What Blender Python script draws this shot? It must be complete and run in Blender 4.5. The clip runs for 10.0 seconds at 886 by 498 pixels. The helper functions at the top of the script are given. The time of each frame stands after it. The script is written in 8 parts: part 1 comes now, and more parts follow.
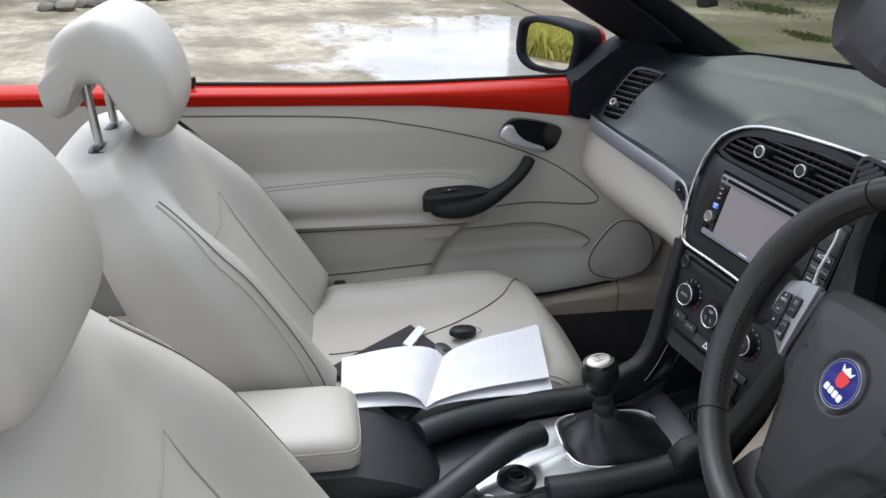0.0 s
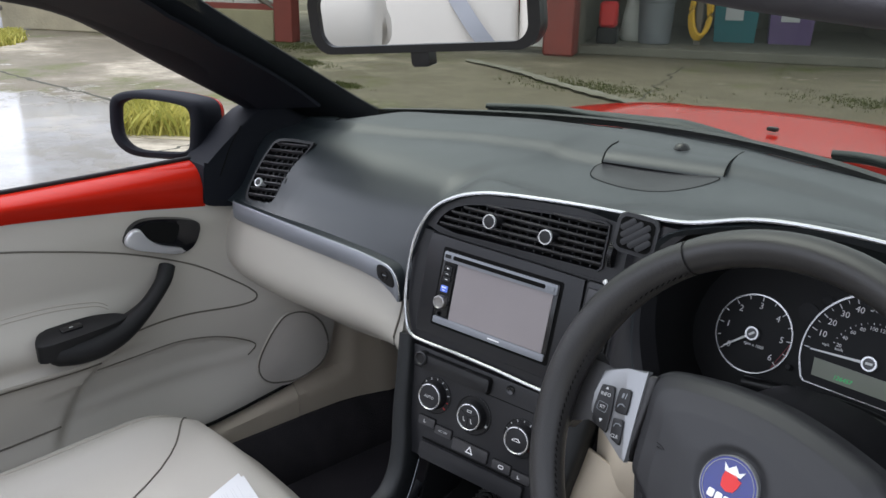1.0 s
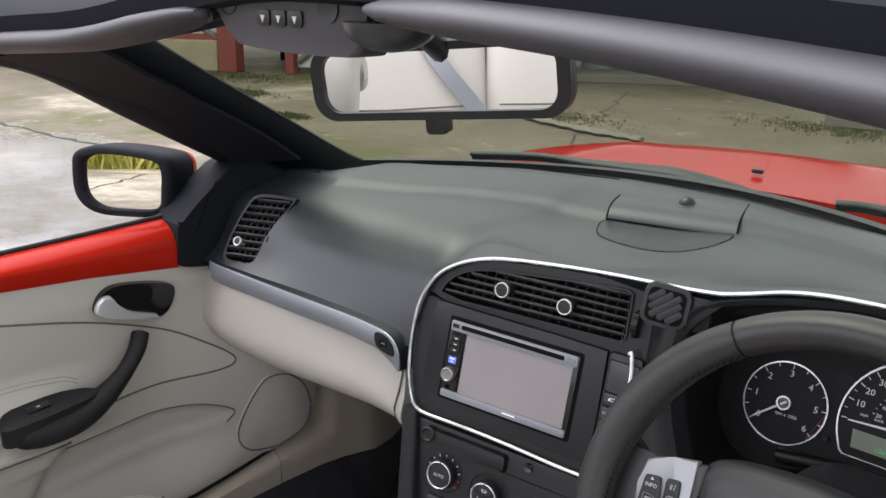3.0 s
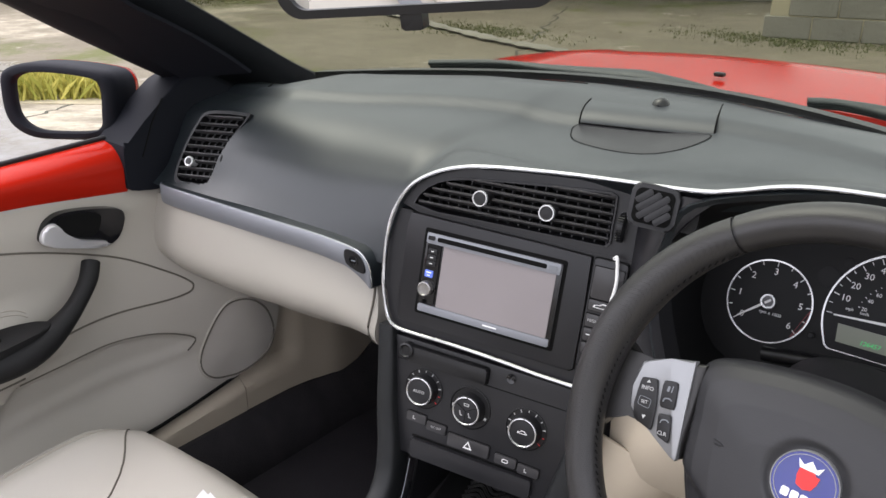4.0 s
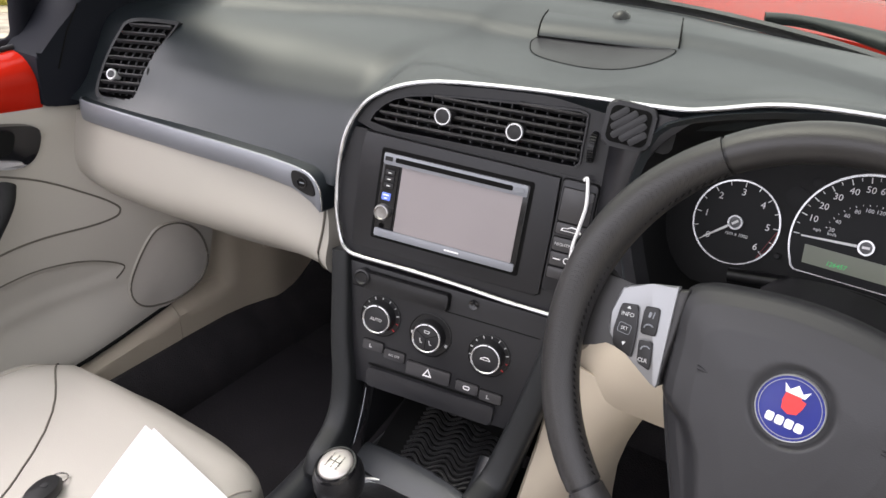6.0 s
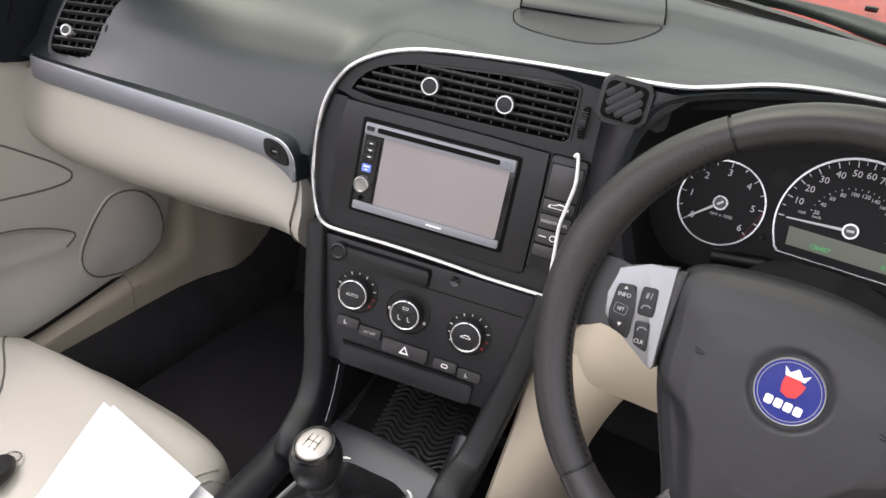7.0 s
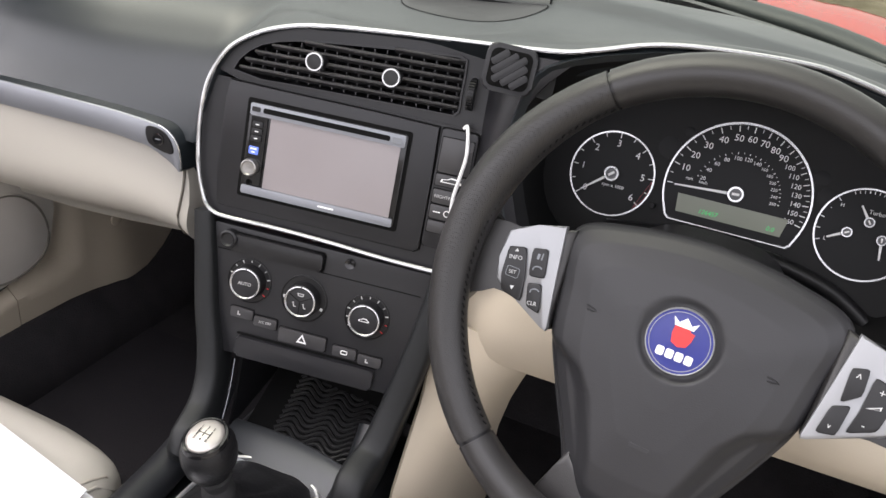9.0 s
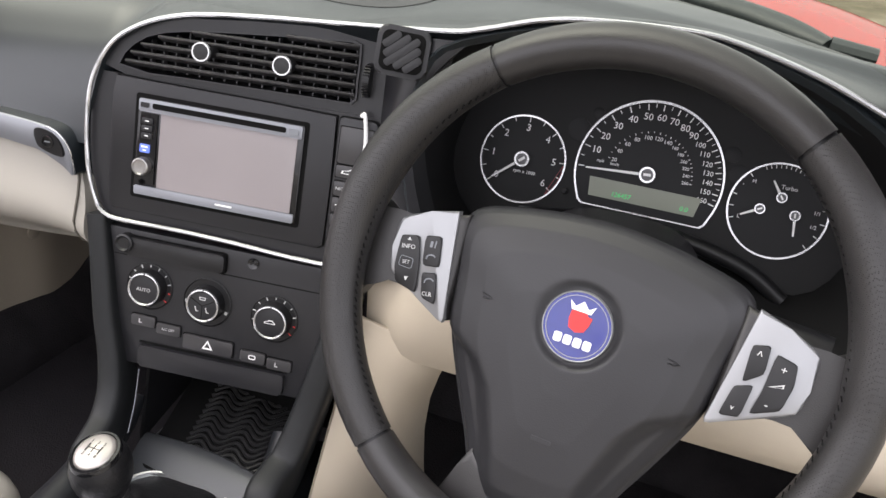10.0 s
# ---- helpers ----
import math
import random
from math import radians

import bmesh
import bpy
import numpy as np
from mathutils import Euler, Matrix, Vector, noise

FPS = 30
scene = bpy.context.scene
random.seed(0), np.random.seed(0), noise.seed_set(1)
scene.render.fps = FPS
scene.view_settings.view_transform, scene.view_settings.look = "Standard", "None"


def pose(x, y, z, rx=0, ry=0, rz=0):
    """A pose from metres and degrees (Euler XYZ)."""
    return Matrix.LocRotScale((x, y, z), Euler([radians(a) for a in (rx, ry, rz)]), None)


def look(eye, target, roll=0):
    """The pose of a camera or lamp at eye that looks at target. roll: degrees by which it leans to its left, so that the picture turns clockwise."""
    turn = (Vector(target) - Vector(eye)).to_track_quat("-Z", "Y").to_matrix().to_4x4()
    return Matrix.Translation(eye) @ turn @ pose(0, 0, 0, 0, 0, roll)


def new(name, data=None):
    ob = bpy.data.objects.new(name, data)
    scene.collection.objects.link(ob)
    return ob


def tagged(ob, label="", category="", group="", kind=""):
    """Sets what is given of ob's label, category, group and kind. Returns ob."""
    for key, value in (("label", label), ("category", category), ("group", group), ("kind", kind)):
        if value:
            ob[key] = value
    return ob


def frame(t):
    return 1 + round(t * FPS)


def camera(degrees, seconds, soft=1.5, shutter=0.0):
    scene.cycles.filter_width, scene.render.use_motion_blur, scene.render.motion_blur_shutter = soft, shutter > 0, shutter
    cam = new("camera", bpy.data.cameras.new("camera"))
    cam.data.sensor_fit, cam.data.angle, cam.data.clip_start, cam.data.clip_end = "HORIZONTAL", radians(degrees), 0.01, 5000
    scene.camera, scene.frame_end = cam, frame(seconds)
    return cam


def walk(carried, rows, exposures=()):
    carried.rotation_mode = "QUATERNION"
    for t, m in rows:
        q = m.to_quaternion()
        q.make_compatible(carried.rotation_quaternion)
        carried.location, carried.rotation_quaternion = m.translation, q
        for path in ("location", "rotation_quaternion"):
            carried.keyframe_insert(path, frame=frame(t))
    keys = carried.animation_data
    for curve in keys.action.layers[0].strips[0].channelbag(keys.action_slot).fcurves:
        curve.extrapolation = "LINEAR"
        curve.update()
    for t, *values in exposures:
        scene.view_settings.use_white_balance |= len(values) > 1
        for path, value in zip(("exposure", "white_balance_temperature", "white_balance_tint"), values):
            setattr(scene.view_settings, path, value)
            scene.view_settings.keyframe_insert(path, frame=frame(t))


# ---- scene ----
cam = camera(56.02, 10.0)
PATH = [
    (0, (1.0453, -0.6383, 1.2898), (-0.7594, -0.3206, 0.4880), 1.53),
    (0.5, (0.8618, -0.7055, 1.2896), (-0.7434, 0.2512, 0.5748), 1.00),
    (1, (0.6970, -0.7041, 1.2612), (-0.7128, 0.5520, 0.6041), 0.96),
    (1.5, (0.6450, -0.7133, 1.2859), (-0.7381, 0.5917, 0.6686), 0.76),
    (2, (0.6313, -0.7405, 1.2967), (-0.7295, 0.6025, 0.7088), 1.26),
    (3.3, (0.5720, -0.7020, 1.2890), (-0.7450, 0.6740, 0.6690), 0.08),
    (3.5, (0.5605, -0.7070, 1.2822), (-0.7214, 0.6840, 0.6315), -0.14),
    (4, (0.5354, -0.7074, 1.2633), (-0.6552, 0.7017, 0.4916), 0.02),
    (4.5, (0.5121, -0.7049, 1.2545), (-0.6038, 0.7272, 0.4150), 0.89),
    (5, (0.4916, -0.7003, 1.2542), (-0.5752, 0.7469, 0.3772), 1.40),
    (6.5, (0.4450, -0.7038, 1.2428), (-0.4661, 0.7856, 0.2686), 3.68),
    (7, (0.4133, -0.7074, 1.2337), (-0.4187, 0.8153, 0.2402), 5.84),
    (7.5, (0.4044, -0.7074, 1.2108), (-0.3948, 0.8676, 0.2711), 7.66),
    (8, (0.4090, -0.7055, 1.2071), (-0.3503, 0.8853, 0.2630), 7.28),
    (8.5, (0.4178, -0.7076, 1.2030), (-0.2902, 0.9044, 0.2543), 6.88),
    (9, (0.4441, -0.6986, 1.1858), (-0.2372, 0.9379, 0.2594), 6.31),
    (9.5, (0.4825, -0.6773, 1.1722), (-0.1883, 0.9737, 0.2654), 5.42),
    (10, (0.4948, -0.6476, 1.1627), (-0.1255, 1.0242, 0.2559), 4.97),
]
walk(cam, [(t, look(eye, target, roll)) for t, eye, target, roll in PATH],
     exposures=[(0, 1.05, 5950, 11), (1, 1.14, 5950, 12), (2, 1.33, 6150, 14), (3.5, 1.42, 6350, 15), (5, 1.75, 6400, 17), (7, 1.70, 6550, 16), (10, 1.80, 6550, 16)])

# ---- world and light: bright overcast sky ----
SUN_EL, SUN_AZ = radians(62), radians(-105)
world = bpy.data.worlds.new("sky")
scene.world = world
world.use_nodes = True
wn, wl = world.node_tree.nodes, world.node_tree.links
sky = wn.new("ShaderNodeTexSky")
sky.sky_type, sky.sun_disc = "NISHITA", False
sky.sun_elevation, sky.sun_rotation = SUN_EL, SUN_AZ
sky.air_density, sky.dust_density, sky.ozone_density = 1.0, 7.0, 0.6
hsv = wn.new("ShaderNodeHueSaturation")
hsv.inputs["Saturation"].default_value = 0.25
wl.new(sky.outputs["Color"], hsv.inputs["Color"])
cloud = wn.new("ShaderNodeMix")
cloud.data_type = "RGBA"
cloud.inputs[0].default_value = 0.62
cloud.inputs[7].default_value = (4.5, 4.6, 4.8, 1)
wl.new(hsv.outputs["Color"], cloud.inputs[6])
wl.new(cloud.outputs[2], wn["Background"].inputs["Color"])
wn["Background"].inputs["Strength"].default_value = 0.19
sun = new("sun", bpy.data.lights.new("sun", "SUN"))
sun.data.energy, sun.data.angle, sun.data.color = 0.45, radians(70), (1.0, 0.97, 0.93)
sun.matrix_basis = look((0, 0, 0), (-math.sin(SUN_AZ) * math.cos(SUN_EL), -math.cos(SUN_AZ) * math.cos(SUN_EL), -math.sin(SUN_EL)))


# ---- materials ----
def mat(name, color, rough=0.5, metal=0.0, grain=0.0, grain_size=400.0, stain=0.0, stain_size=6.0, spec=0.5, coat=0.0,
        sheen=0.0, bump=0.002, voronoi=False, emit=None):
    """A principled material with fine relief (grain) and large soft variation (stain)."""
    m = bpy.data.materials.new(name)
    m.use_nodes = True
    nt = m.node_tree
    b = nt.nodes["Principled BSDF"]
    b.inputs["Base Color"].default_value = (*color, 1)
    b.inputs["Roughness"].default_value = rough
    b.inputs["Metallic"].default_value = metal
    b.inputs["Specular IOR Level"].default_value = spec
    b.inputs["Coat Weight"].default_value = coat
    b.inputs["Coat Roughness"].default_value = 0.04
    b.inputs["Sheen Weight"].default_value = sheen
    co = nt.nodes.new("ShaderNodeTexCoord")
    if stain:
        n = nt.nodes.new("ShaderNodeTexNoise")
        n.inputs["Scale"].default_value, n.inputs["Detail"].default_value = stain_size, 5
        nt.links.new(co.outputs["Object"], n.inputs["Vector"])
        mix = nt.nodes.new("ShaderNodeMix")
        mix.data_type = "RGBA"
        mix.inputs[6].default_value = (*[c * (1 - stain) for c in color], 1)
        mix.inputs[7].default_value = (*[min(1, c * (1 + stain)) for c in color], 1)
        nt.links.new(n.outputs["Fac"], mix.inputs[0])
        nt.links.new(mix.outputs[2], b.inputs["Base Color"])
        ro = nt.nodes.new("ShaderNodeMapRange")
        ro.inputs["To Min"].default_value, ro.inputs["To Max"].default_value = max(0.02, rough - 0.12), min(1, rough + 0.12)
        nt.links.new(n.outputs["Fac"], ro.inputs["Value"])
        nt.links.new(ro.outputs["Result"], b.inputs["Roughness"])
    if grain:
        g = nt.nodes.new("ShaderNodeTexVoronoi" if voronoi else "ShaderNodeTexNoise")
        g.inputs["Scale"].default_value = grain_size
        nt.links.new(co.outputs["Object"], g.inputs["Vector"])
        bu = nt.nodes.new("ShaderNodeBump")
        bu.inputs["Strength"].default_value, bu.inputs["Distance"].default_value = grain, bump
        nt.links.new(g.outputs[0], bu.inputs["Height"])
        nt.links.new(bu.outputs["Normal"], b.inputs["Normal"])
    if emit:
        b.inputs["Emission Color"].default_value = (*emit[:3], 1)
        b.inputs["Emission Strength"].default_value = emit[3]
    return m


LEATHER = mat("cream_leather", (0.372, 0.352, 0.312), 0.46, grain=0.25, grain_size=700, stain=0.05, stain_size=7, voronoi=True, bump=0.0006)
LEATHER2 = mat("cream_trim", (0.372, 0.349, 0.306), 0.55, grain=0.2, grain_size=500, stain=0.04, stain_size=5, bump=0.0005)
# tan trim, its colour lightened and warmed for light bounced in the footwell
KICKTRIM = mat("tan_trim_with_bounce", (0.46, 0.40, 0.312), 0.55, grain=0.2, grain_size=500, stain=0.05, stain_size=5, bump=0.0005)
CLOTH = mat("cream_speaker_cloth", (0.36, 0.335, 0.30), 0.9, grain=0.5, grain_size=900, stain=0.08, stain_size=20, bump=0.0008)
DASH = mat("dark_soft_plastic", (0.0125, 0.0165, 0.0195), 0.38, spec=0.70, grain=0.2, grain_size=900, stain=0.10, stain_size=5, voronoi=True, bump=0.0004)
BLACK = mat("black_plastic", (0.009, 0.009, 0.010), 0.38, grain=0.2, grain_size=900, stain=0.1, stain_size=9, bump=0.0003, spec=0.40)
PANEL = mat("charcoal_panel", (0.014, 0.014, 0.0160), 0.36, grain=0.12, grain_size=1200, stain=0.1, stain_size=8, bump=0.0002, spec=0.40)
GLOSSBLACK = mat("gloss_black", (0.008, 0.008, 0.009), 0.12)
HOOD = mat("matt_black_hood", (0.0065, 0.0065, 0.007), 0.6, spec=0.3, grain=0.2, grain_size=900, bump=0.0003)
DEEP = mat("deep_black", (0.006, 0.006, 0.006), 0.85, spec=0.10)
RUBBER = mat("black_rubber", (0.018, 0.018, 0.019), 0.65, grain=0.3, grain_size=500, bump=0.0005, spec=0.30)
WHEELLEATHER = mat("black_wheel_leather", (0.021, 0.020, 0.020), 0.36, grain=0.18, grain_size=1100, stain=0.18, stain_size=14, voronoi=True, bump=0.0006)
PERF = mat("perforated_black_leather", (0.020, 0.019, 0.019), 0.42, stain=0.18, stain_size=14)


def perforate(m, scale, hole):
    """Rows of small punched holes, sunk and dark."""
    nt = m.node_tree
    b = nt.nodes["Principled BSDF"]
    co, v, r, mx, bu = [nt.nodes.new("ShaderNode" + k) for k in ("TexCoord", "TexVoronoi", "MapRange", "Mix", "Bump")]
    v.inputs["Scale"].default_value, v.inputs["Randomness"].default_value = scale, 0.25
    nt.links.new(co.outputs["Object"], v.inputs["Vector"])
    r.inputs["From Min"].default_value, r.inputs["From Max"].default_value = hole, hole + 0.10
    nt.links.new(v.outputs["Distance"], r.inputs["Value"])
    mx.data_type = "RGBA"
    mx.inputs[6].default_value = (0.007, 0.007, 0.007, 1)
    nt.links.new(r.outputs["Result"], mx.inputs[0])
    nt.links.new(b.inputs["Base Color"].links[0].from_socket, mx.inputs[7])
    nt.links.new(mx.outputs[2], b.inputs["Base Color"])
    bu.inputs["Strength"].default_value, bu.inputs["Distance"].default_value = 0.6, 0.0012
    nt.links.new(r.outputs["Result"], bu.inputs["Height"])
    nt.links.new(bu.outputs["Normal"], b.inputs["Normal"])


perforate(PERF, 620.0, 0.20)
TRIMGREY = mat("grey_headliner_plastic", (0.033, 0.031, 0.037), 0.55, grain=0.2, grain_size=700, stain=0.08, stain_size=6, bump=0.0004)
SILVER = mat("silver_paint", (0.30, 0.305, 0.315), 0.34, 0.6, grain=0.06, grain_size=1500, stain=0.05, stain_size=10, bump=0.0002)
STRIP = mat("brushed_grey_strip", (0.25, 0.26, 0.285), 0.48, 0.5, grain=0.1, grain_size=900, stain=0.08, stain_size=7, bump=0.0003)
CHROME = mat("bright_silver_edge", (0.58, 0.585, 0.59), 0.26, 0.85)
STEEL = mat("steel", (0.6, 0.6, 0.6), 0.2, 1.0)
RED = mat("red_car_paint", (0.36, 0.014, 0.006), 0.16, spec=0.065, coat=0.0, stain=0.05, stain_size=3)
CARPET = mat("black_carpet", (0.034, 0.032, 0.034), 0.95, grain=1.0, grain_size=420, stain=0.45, stain_size=16, bump=0.002, spec=0.05)
PAPER = mat("white_paper", (0.64, 0.64, 0.66), 0.7, stain=0.03, stain_size=10)
INK = mat("grey_print", (0.57, 0.57, 0.59), 0.8)
SLAT = mat("grey_vent_slat", (0.036, 0.035, 0.037), 0.32, grain=0.1, grain_size=900, stain=0.1, stain_size=20, bump=0.0002)
# black trim; on the left pillar its darkness stands for shade
PILLAR = mat("black_trim_and_shaded_pillar", (0.007, 0.008, 0.012), 0.75, spec=0.15, grain=0.25, grain_size=800, stain=0.12, stain_size=6, bump=0.0004)
LEGEND = mat("grey_legend", (0.50, 0.50, 0.50), 0.5)
WIPER = mat("grey_wiper_plastic", (0.030, 0.036, 0.037), 0.50, grain=0.2, grain_size=500, stain=0.2, stain_size=20, bump=0.0004)
RIDGE = mat("glossy_rubber_ridge", (0.013, 0.013, 0.014), 0.42)
WHITE = mat("white_marking", (0.85, 0.85, 0.85), 0.5)
PLATE = mat("pale_satin_plate", (0.60, 0.61, 0.63), 0.30, 0.92, grain=0.06, grain_size=1500, stain=0.05, stain_size=10, bump=0.0002)
BLUE = mat("blue_enamel", (0.008, 0.016, 0.17), 0.15, coat=0.7)
REDMARK = mat("red_marking", (0.65, 0.03, 0.03), 0.4)
SCREEN = mat("grey_touch_screen", (0.26, 0.235, 0.24), 0.14, stain=0.05, stain_size=12)
LCD = mat("green_grey_lcd", (0.20, 0.215, 0.165), 0.3)
LCDTEXT = mat("green_lcd_digits", (0.05, 0.5, 0.15), 0.4, emit=(0.1, 0.9, 0.25, 0.12))
BLUELIT = mat("blue_lit_button", (0.08, 0.12, 0.5), 0.3, emit=(0.2, 0.35, 1.0, 0.15))
CREASE = mat("leather_crease", (0.24, 0.222, 0.185), 0.8)
STITCH = mat("pale_thread", (0.38, 0.35, 0.30), 0.8)
GAP = mat("dark_seam", (0.105, 0.095, 0.078), 0.85)
CONSOLE = mat("black_console_plastic", (0.009, 0.010, 0.012), 0.42, grain=0.25, grain_size=900, stain=0.12, stain_size=7, voronoi=True, bump=0.0004, spec=0.40)
ARM = mat("satin_black_arm", (0.010, 0.011, 0.012), 0.52, grain=0.3, grain_size=900, stain=0.12, stain_size=7, voronoi=True, bump=0.0004, spec=0.35)
PAD = mat("charcoal_airbag_skin", (0.0235, 0.0235, 0.0255), 0.42, grain=0.12, grain_size=900, stain=0.1, stain_size=8, voronoi=True, bump=0.0004, spec=0.40)
MIRROR = mat("mirror_glass", (0.93, 0.93, 0.92), 0.01, 1.0)
YELLOW = mat("yellow_plastic", (0.75, 0.45, 0.03), 0.5, stain=0.1)
TEAL = mat("teal_plastic", (0.03, 0.19, 0.22), 0.5, stain=0.1)
PURPLE = mat("purple_plastic", (0.16, 0.10, 0.25), 0.5, stain=0.1)
GREYBIN = mat("grey_plastic", (0.19, 0.20, 0.22), 0.55, stain=0.15)
WHITEWASH = mat("whitewashed_wood", (0.62, 0.62, 0.60), 0.75, grain=0.3, grain_size=40, stain=0.22, stain_size=3, bump=0.01)
REDWOOD = mat("red_brown_timber", (0.24, 0.055, 0.045), 0.7, grain=0.3, grain_size=40, stain=0.3, stain_size=3, bump=0.01)
RENDERWALL = mat("stained_cement_wall", (0.34, 0.30, 0.20), 0.9, grain=0.5, grain_size=20, stain=0.35, stain_size=2.5, bump=0.02)
CONCRETE_WALL = mat("grey_block_wall", (0.17, 0.16, 0.13), 0.9, grain=0.5, grain_size=25, stain=0.3, stain_size=2, bump=0.02)
FENCEWOOD = mat("weathered_fence_wood", (0.18, 0.16, 0.14), 0.85, grain=0.4, grain_size=60, stain=0.25, stain_size=4, bump=0.01)
GRAVEL = mat("grey_gravel", (0.22, 0.22, 0.22), 0.95, grain=1.0, grain_size=60, stain=0.3, stain_size=30, bump=0.03)


def glass_material(name, tint, gloss):
    m = bpy.data.materials.new(name)
    m.use_nodes = True
    nt = m.node_tree
    out = nt.nodes["Material Output"]
    nt.nodes.remove(nt.nodes["Principled BSDF"])
    tr, gl, mx, lw, pw = [nt.nodes.new("ShaderNode" + k) for k in ("BsdfTransparent", "BsdfGlossy", "MixShader", "LayerWeight", "Math")]
    tr.inputs["Color"].default_value = (*tint, 1)
    gl.inputs["Roughness"].default_value = 0.02
    pw.operation = "POWER"
    pw.inputs[1].default_value = gloss
    mul = nt.nodes.new("ShaderNodeMath")
    mul.operation, mul.inputs[1].default_value = "MULTIPLY_ADD", 0.12
    mul.inputs[2].default_value = 0.012
    lw.inputs["Blend"].default_value = 0.5
    nt.links.new(lw.outputs["Facing"], pw.inputs[0])
    nt.links.new(pw.outputs[0], mul.inputs[0])
    nt.links.new(mul.outputs[0], mx.inputs[0])
    nt.links.new(tr.outputs[0], mx.inputs[1])
    nt.links.new(gl.outputs[0], mx.inputs[2])
    nt.links.new(mx.outputs[0], out.inputs["Surface"])
    return m


GLASS = glass_material("windscreen_glass", (0.74, 0.76, 0.70), 4.0)


def ground_material():
    """Old concrete yard: pale dry slabs, dark damp patches, standing water with painted sky sheen, and moss."""
    m = bpy.data.materials.new("wet_concrete_yard")
    m.use_nodes = True
    nt = m.node_tree
    N, L = nt.nodes.new, nt.links.new
    b = nt.nodes["Principled BSDF"]
    co = N("ShaderNodeTexCoord")

    def noise_(scale, detail=6, rough=0.6):
        n = N("ShaderNodeTexNoise")
        n.inputs["Scale"].default_value, n.inputs["Detail"].default_value, n.inputs["Roughness"].default_value = scale, detail, rough
        L(co.outputs["Object"], n.inputs["Vector"])
        return n.outputs["Fac"]

    def ramp(v, lo, hi):
        r = N("ShaderNodeMapRange")
        r.inputs["From Min"].default_value, r.inputs["From Max"].default_value = lo, hi
        L(v, r.inputs["Value"])
        return r.outputs["Result"]

    def mixc(f, a, c):
        x = N("ShaderNodeMix")
        x.data_type = "RGBA"
        L(f, x.inputs[0])
        for i, v in ((6, a), (7, c)):
            if isinstance(v, tuple):
                x.inputs[i].default_value = (*v, 1)
            else:
                L(v, x.inputs[i])
        return x.outputs[2]

    def math_(op, a, c):
        x = N("ShaderNodeMath")
        x.operation, x.use_clamp = op, True
        for i, v in ((0, a), (1, c)):
            if isinstance(v, (int, float)):
                x.inputs[i].default_value = v
            else:
                L(v, x.inputs[i])
        return x.outputs[0]

    fine = noise_(9, 8, 0.7)
    base = mixc(ramp(fine, 0.3, 0.7), (0.26, 0.225, 0.165), (0.47, 0.425, 0.335))
    base = mixc(ramp(noise_(0.9), 0.42, 0.62), base, (0.19, 0.168, 0.125))
    base = mixc(math_("MULTIPLY", ramp(noise_(3.4, 7, 0.72), 0.48, 0.62), 0.55), base, (0.13, 0.115, 0.08))
    # the damp side lies ahead of the car's doors, drying out to the rear
    sep = N("ShaderNodeSeparateXYZ")
    L(co.outputs["Object"], sep.inputs[0])
    ahead = ramp(sep.outputs["Y"], -0.5, 2.2)
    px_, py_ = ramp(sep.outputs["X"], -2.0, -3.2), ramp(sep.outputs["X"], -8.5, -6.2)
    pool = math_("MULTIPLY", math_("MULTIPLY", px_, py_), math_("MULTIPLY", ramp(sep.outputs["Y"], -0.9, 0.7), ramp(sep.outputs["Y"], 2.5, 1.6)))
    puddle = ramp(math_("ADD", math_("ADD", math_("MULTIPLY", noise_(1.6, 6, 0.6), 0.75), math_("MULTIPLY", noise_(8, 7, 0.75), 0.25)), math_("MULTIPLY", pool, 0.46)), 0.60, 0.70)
    near = math_("MULTIPLY", ramp(sep.outputs["X"], -8.0, -4.5), ramp(sep.outputs["X"], 1.0, -1.0))
    wet = ramp(math_("ADD", noise_(0.45, 4, 0.5), math_("ADD", math_("MULTIPLY", ahead, 0.16), math_("MULTIPLY", math_("MULTIPLY", ahead, near), 0.12))), 0.50, 0.66)
    base = mixc(math_("MULTIPLY", wet, 0.78), base, (0.098, 0.083, 0.054))
    moss = math_("MULTIPLY", ramp(math_("MULTIPLY", noise_(1.3, 8, 0.7), noise_(0.23, 3)), 0.27, 0.36), math_("SUBTRACT", 1.0, puddle))
    base = mixc(moss, base, (0.085, 0.090, 0.025))
    # pale grey in the pool's base colour imitates bright sky mirrored in water
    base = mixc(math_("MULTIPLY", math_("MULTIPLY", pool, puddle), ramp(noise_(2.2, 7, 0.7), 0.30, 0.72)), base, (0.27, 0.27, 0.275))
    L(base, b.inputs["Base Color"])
    ro = N("ShaderNodeMapRange")
    ro.inputs["To Min"].default_value, ro.inputs["To Max"].default_value = 0.9, 0.72
    L(wet, ro.inputs["Value"])
    rp = N("ShaderNodeMix")
    L(puddle, rp.inputs[0])
    L(ro.outputs["Result"], rp.inputs[2])
    rp.inputs[3].default_value = 0.05
    sp = N("ShaderNodeMapRange")
    sp.inputs["To Min"].default_value, sp.inputs["To Max"].default_value = 0.15, 0.5
    b.inputs["IOR"].default_value = 1.7
    L(puddle, sp.inputs["Value"])
    L(sp.outputs["Result"], b.inputs["Specular IOR Level"])
    L(rp.outputs[0], b.inputs["Roughness"])
    bu = N("ShaderNodeBump")
    bu.inputs["Distance"].default_value = 0.03
    st = N("ShaderNodeMapRange")
    st.inputs["To Min"].default_value, st.inputs["To Max"].default_value = 0.6, 0.03
    L(puddle, st.inputs["Value"])
    L(st.outputs["Result"], bu.inputs["Strength"])
    L(fine, bu.inputs["Height"])
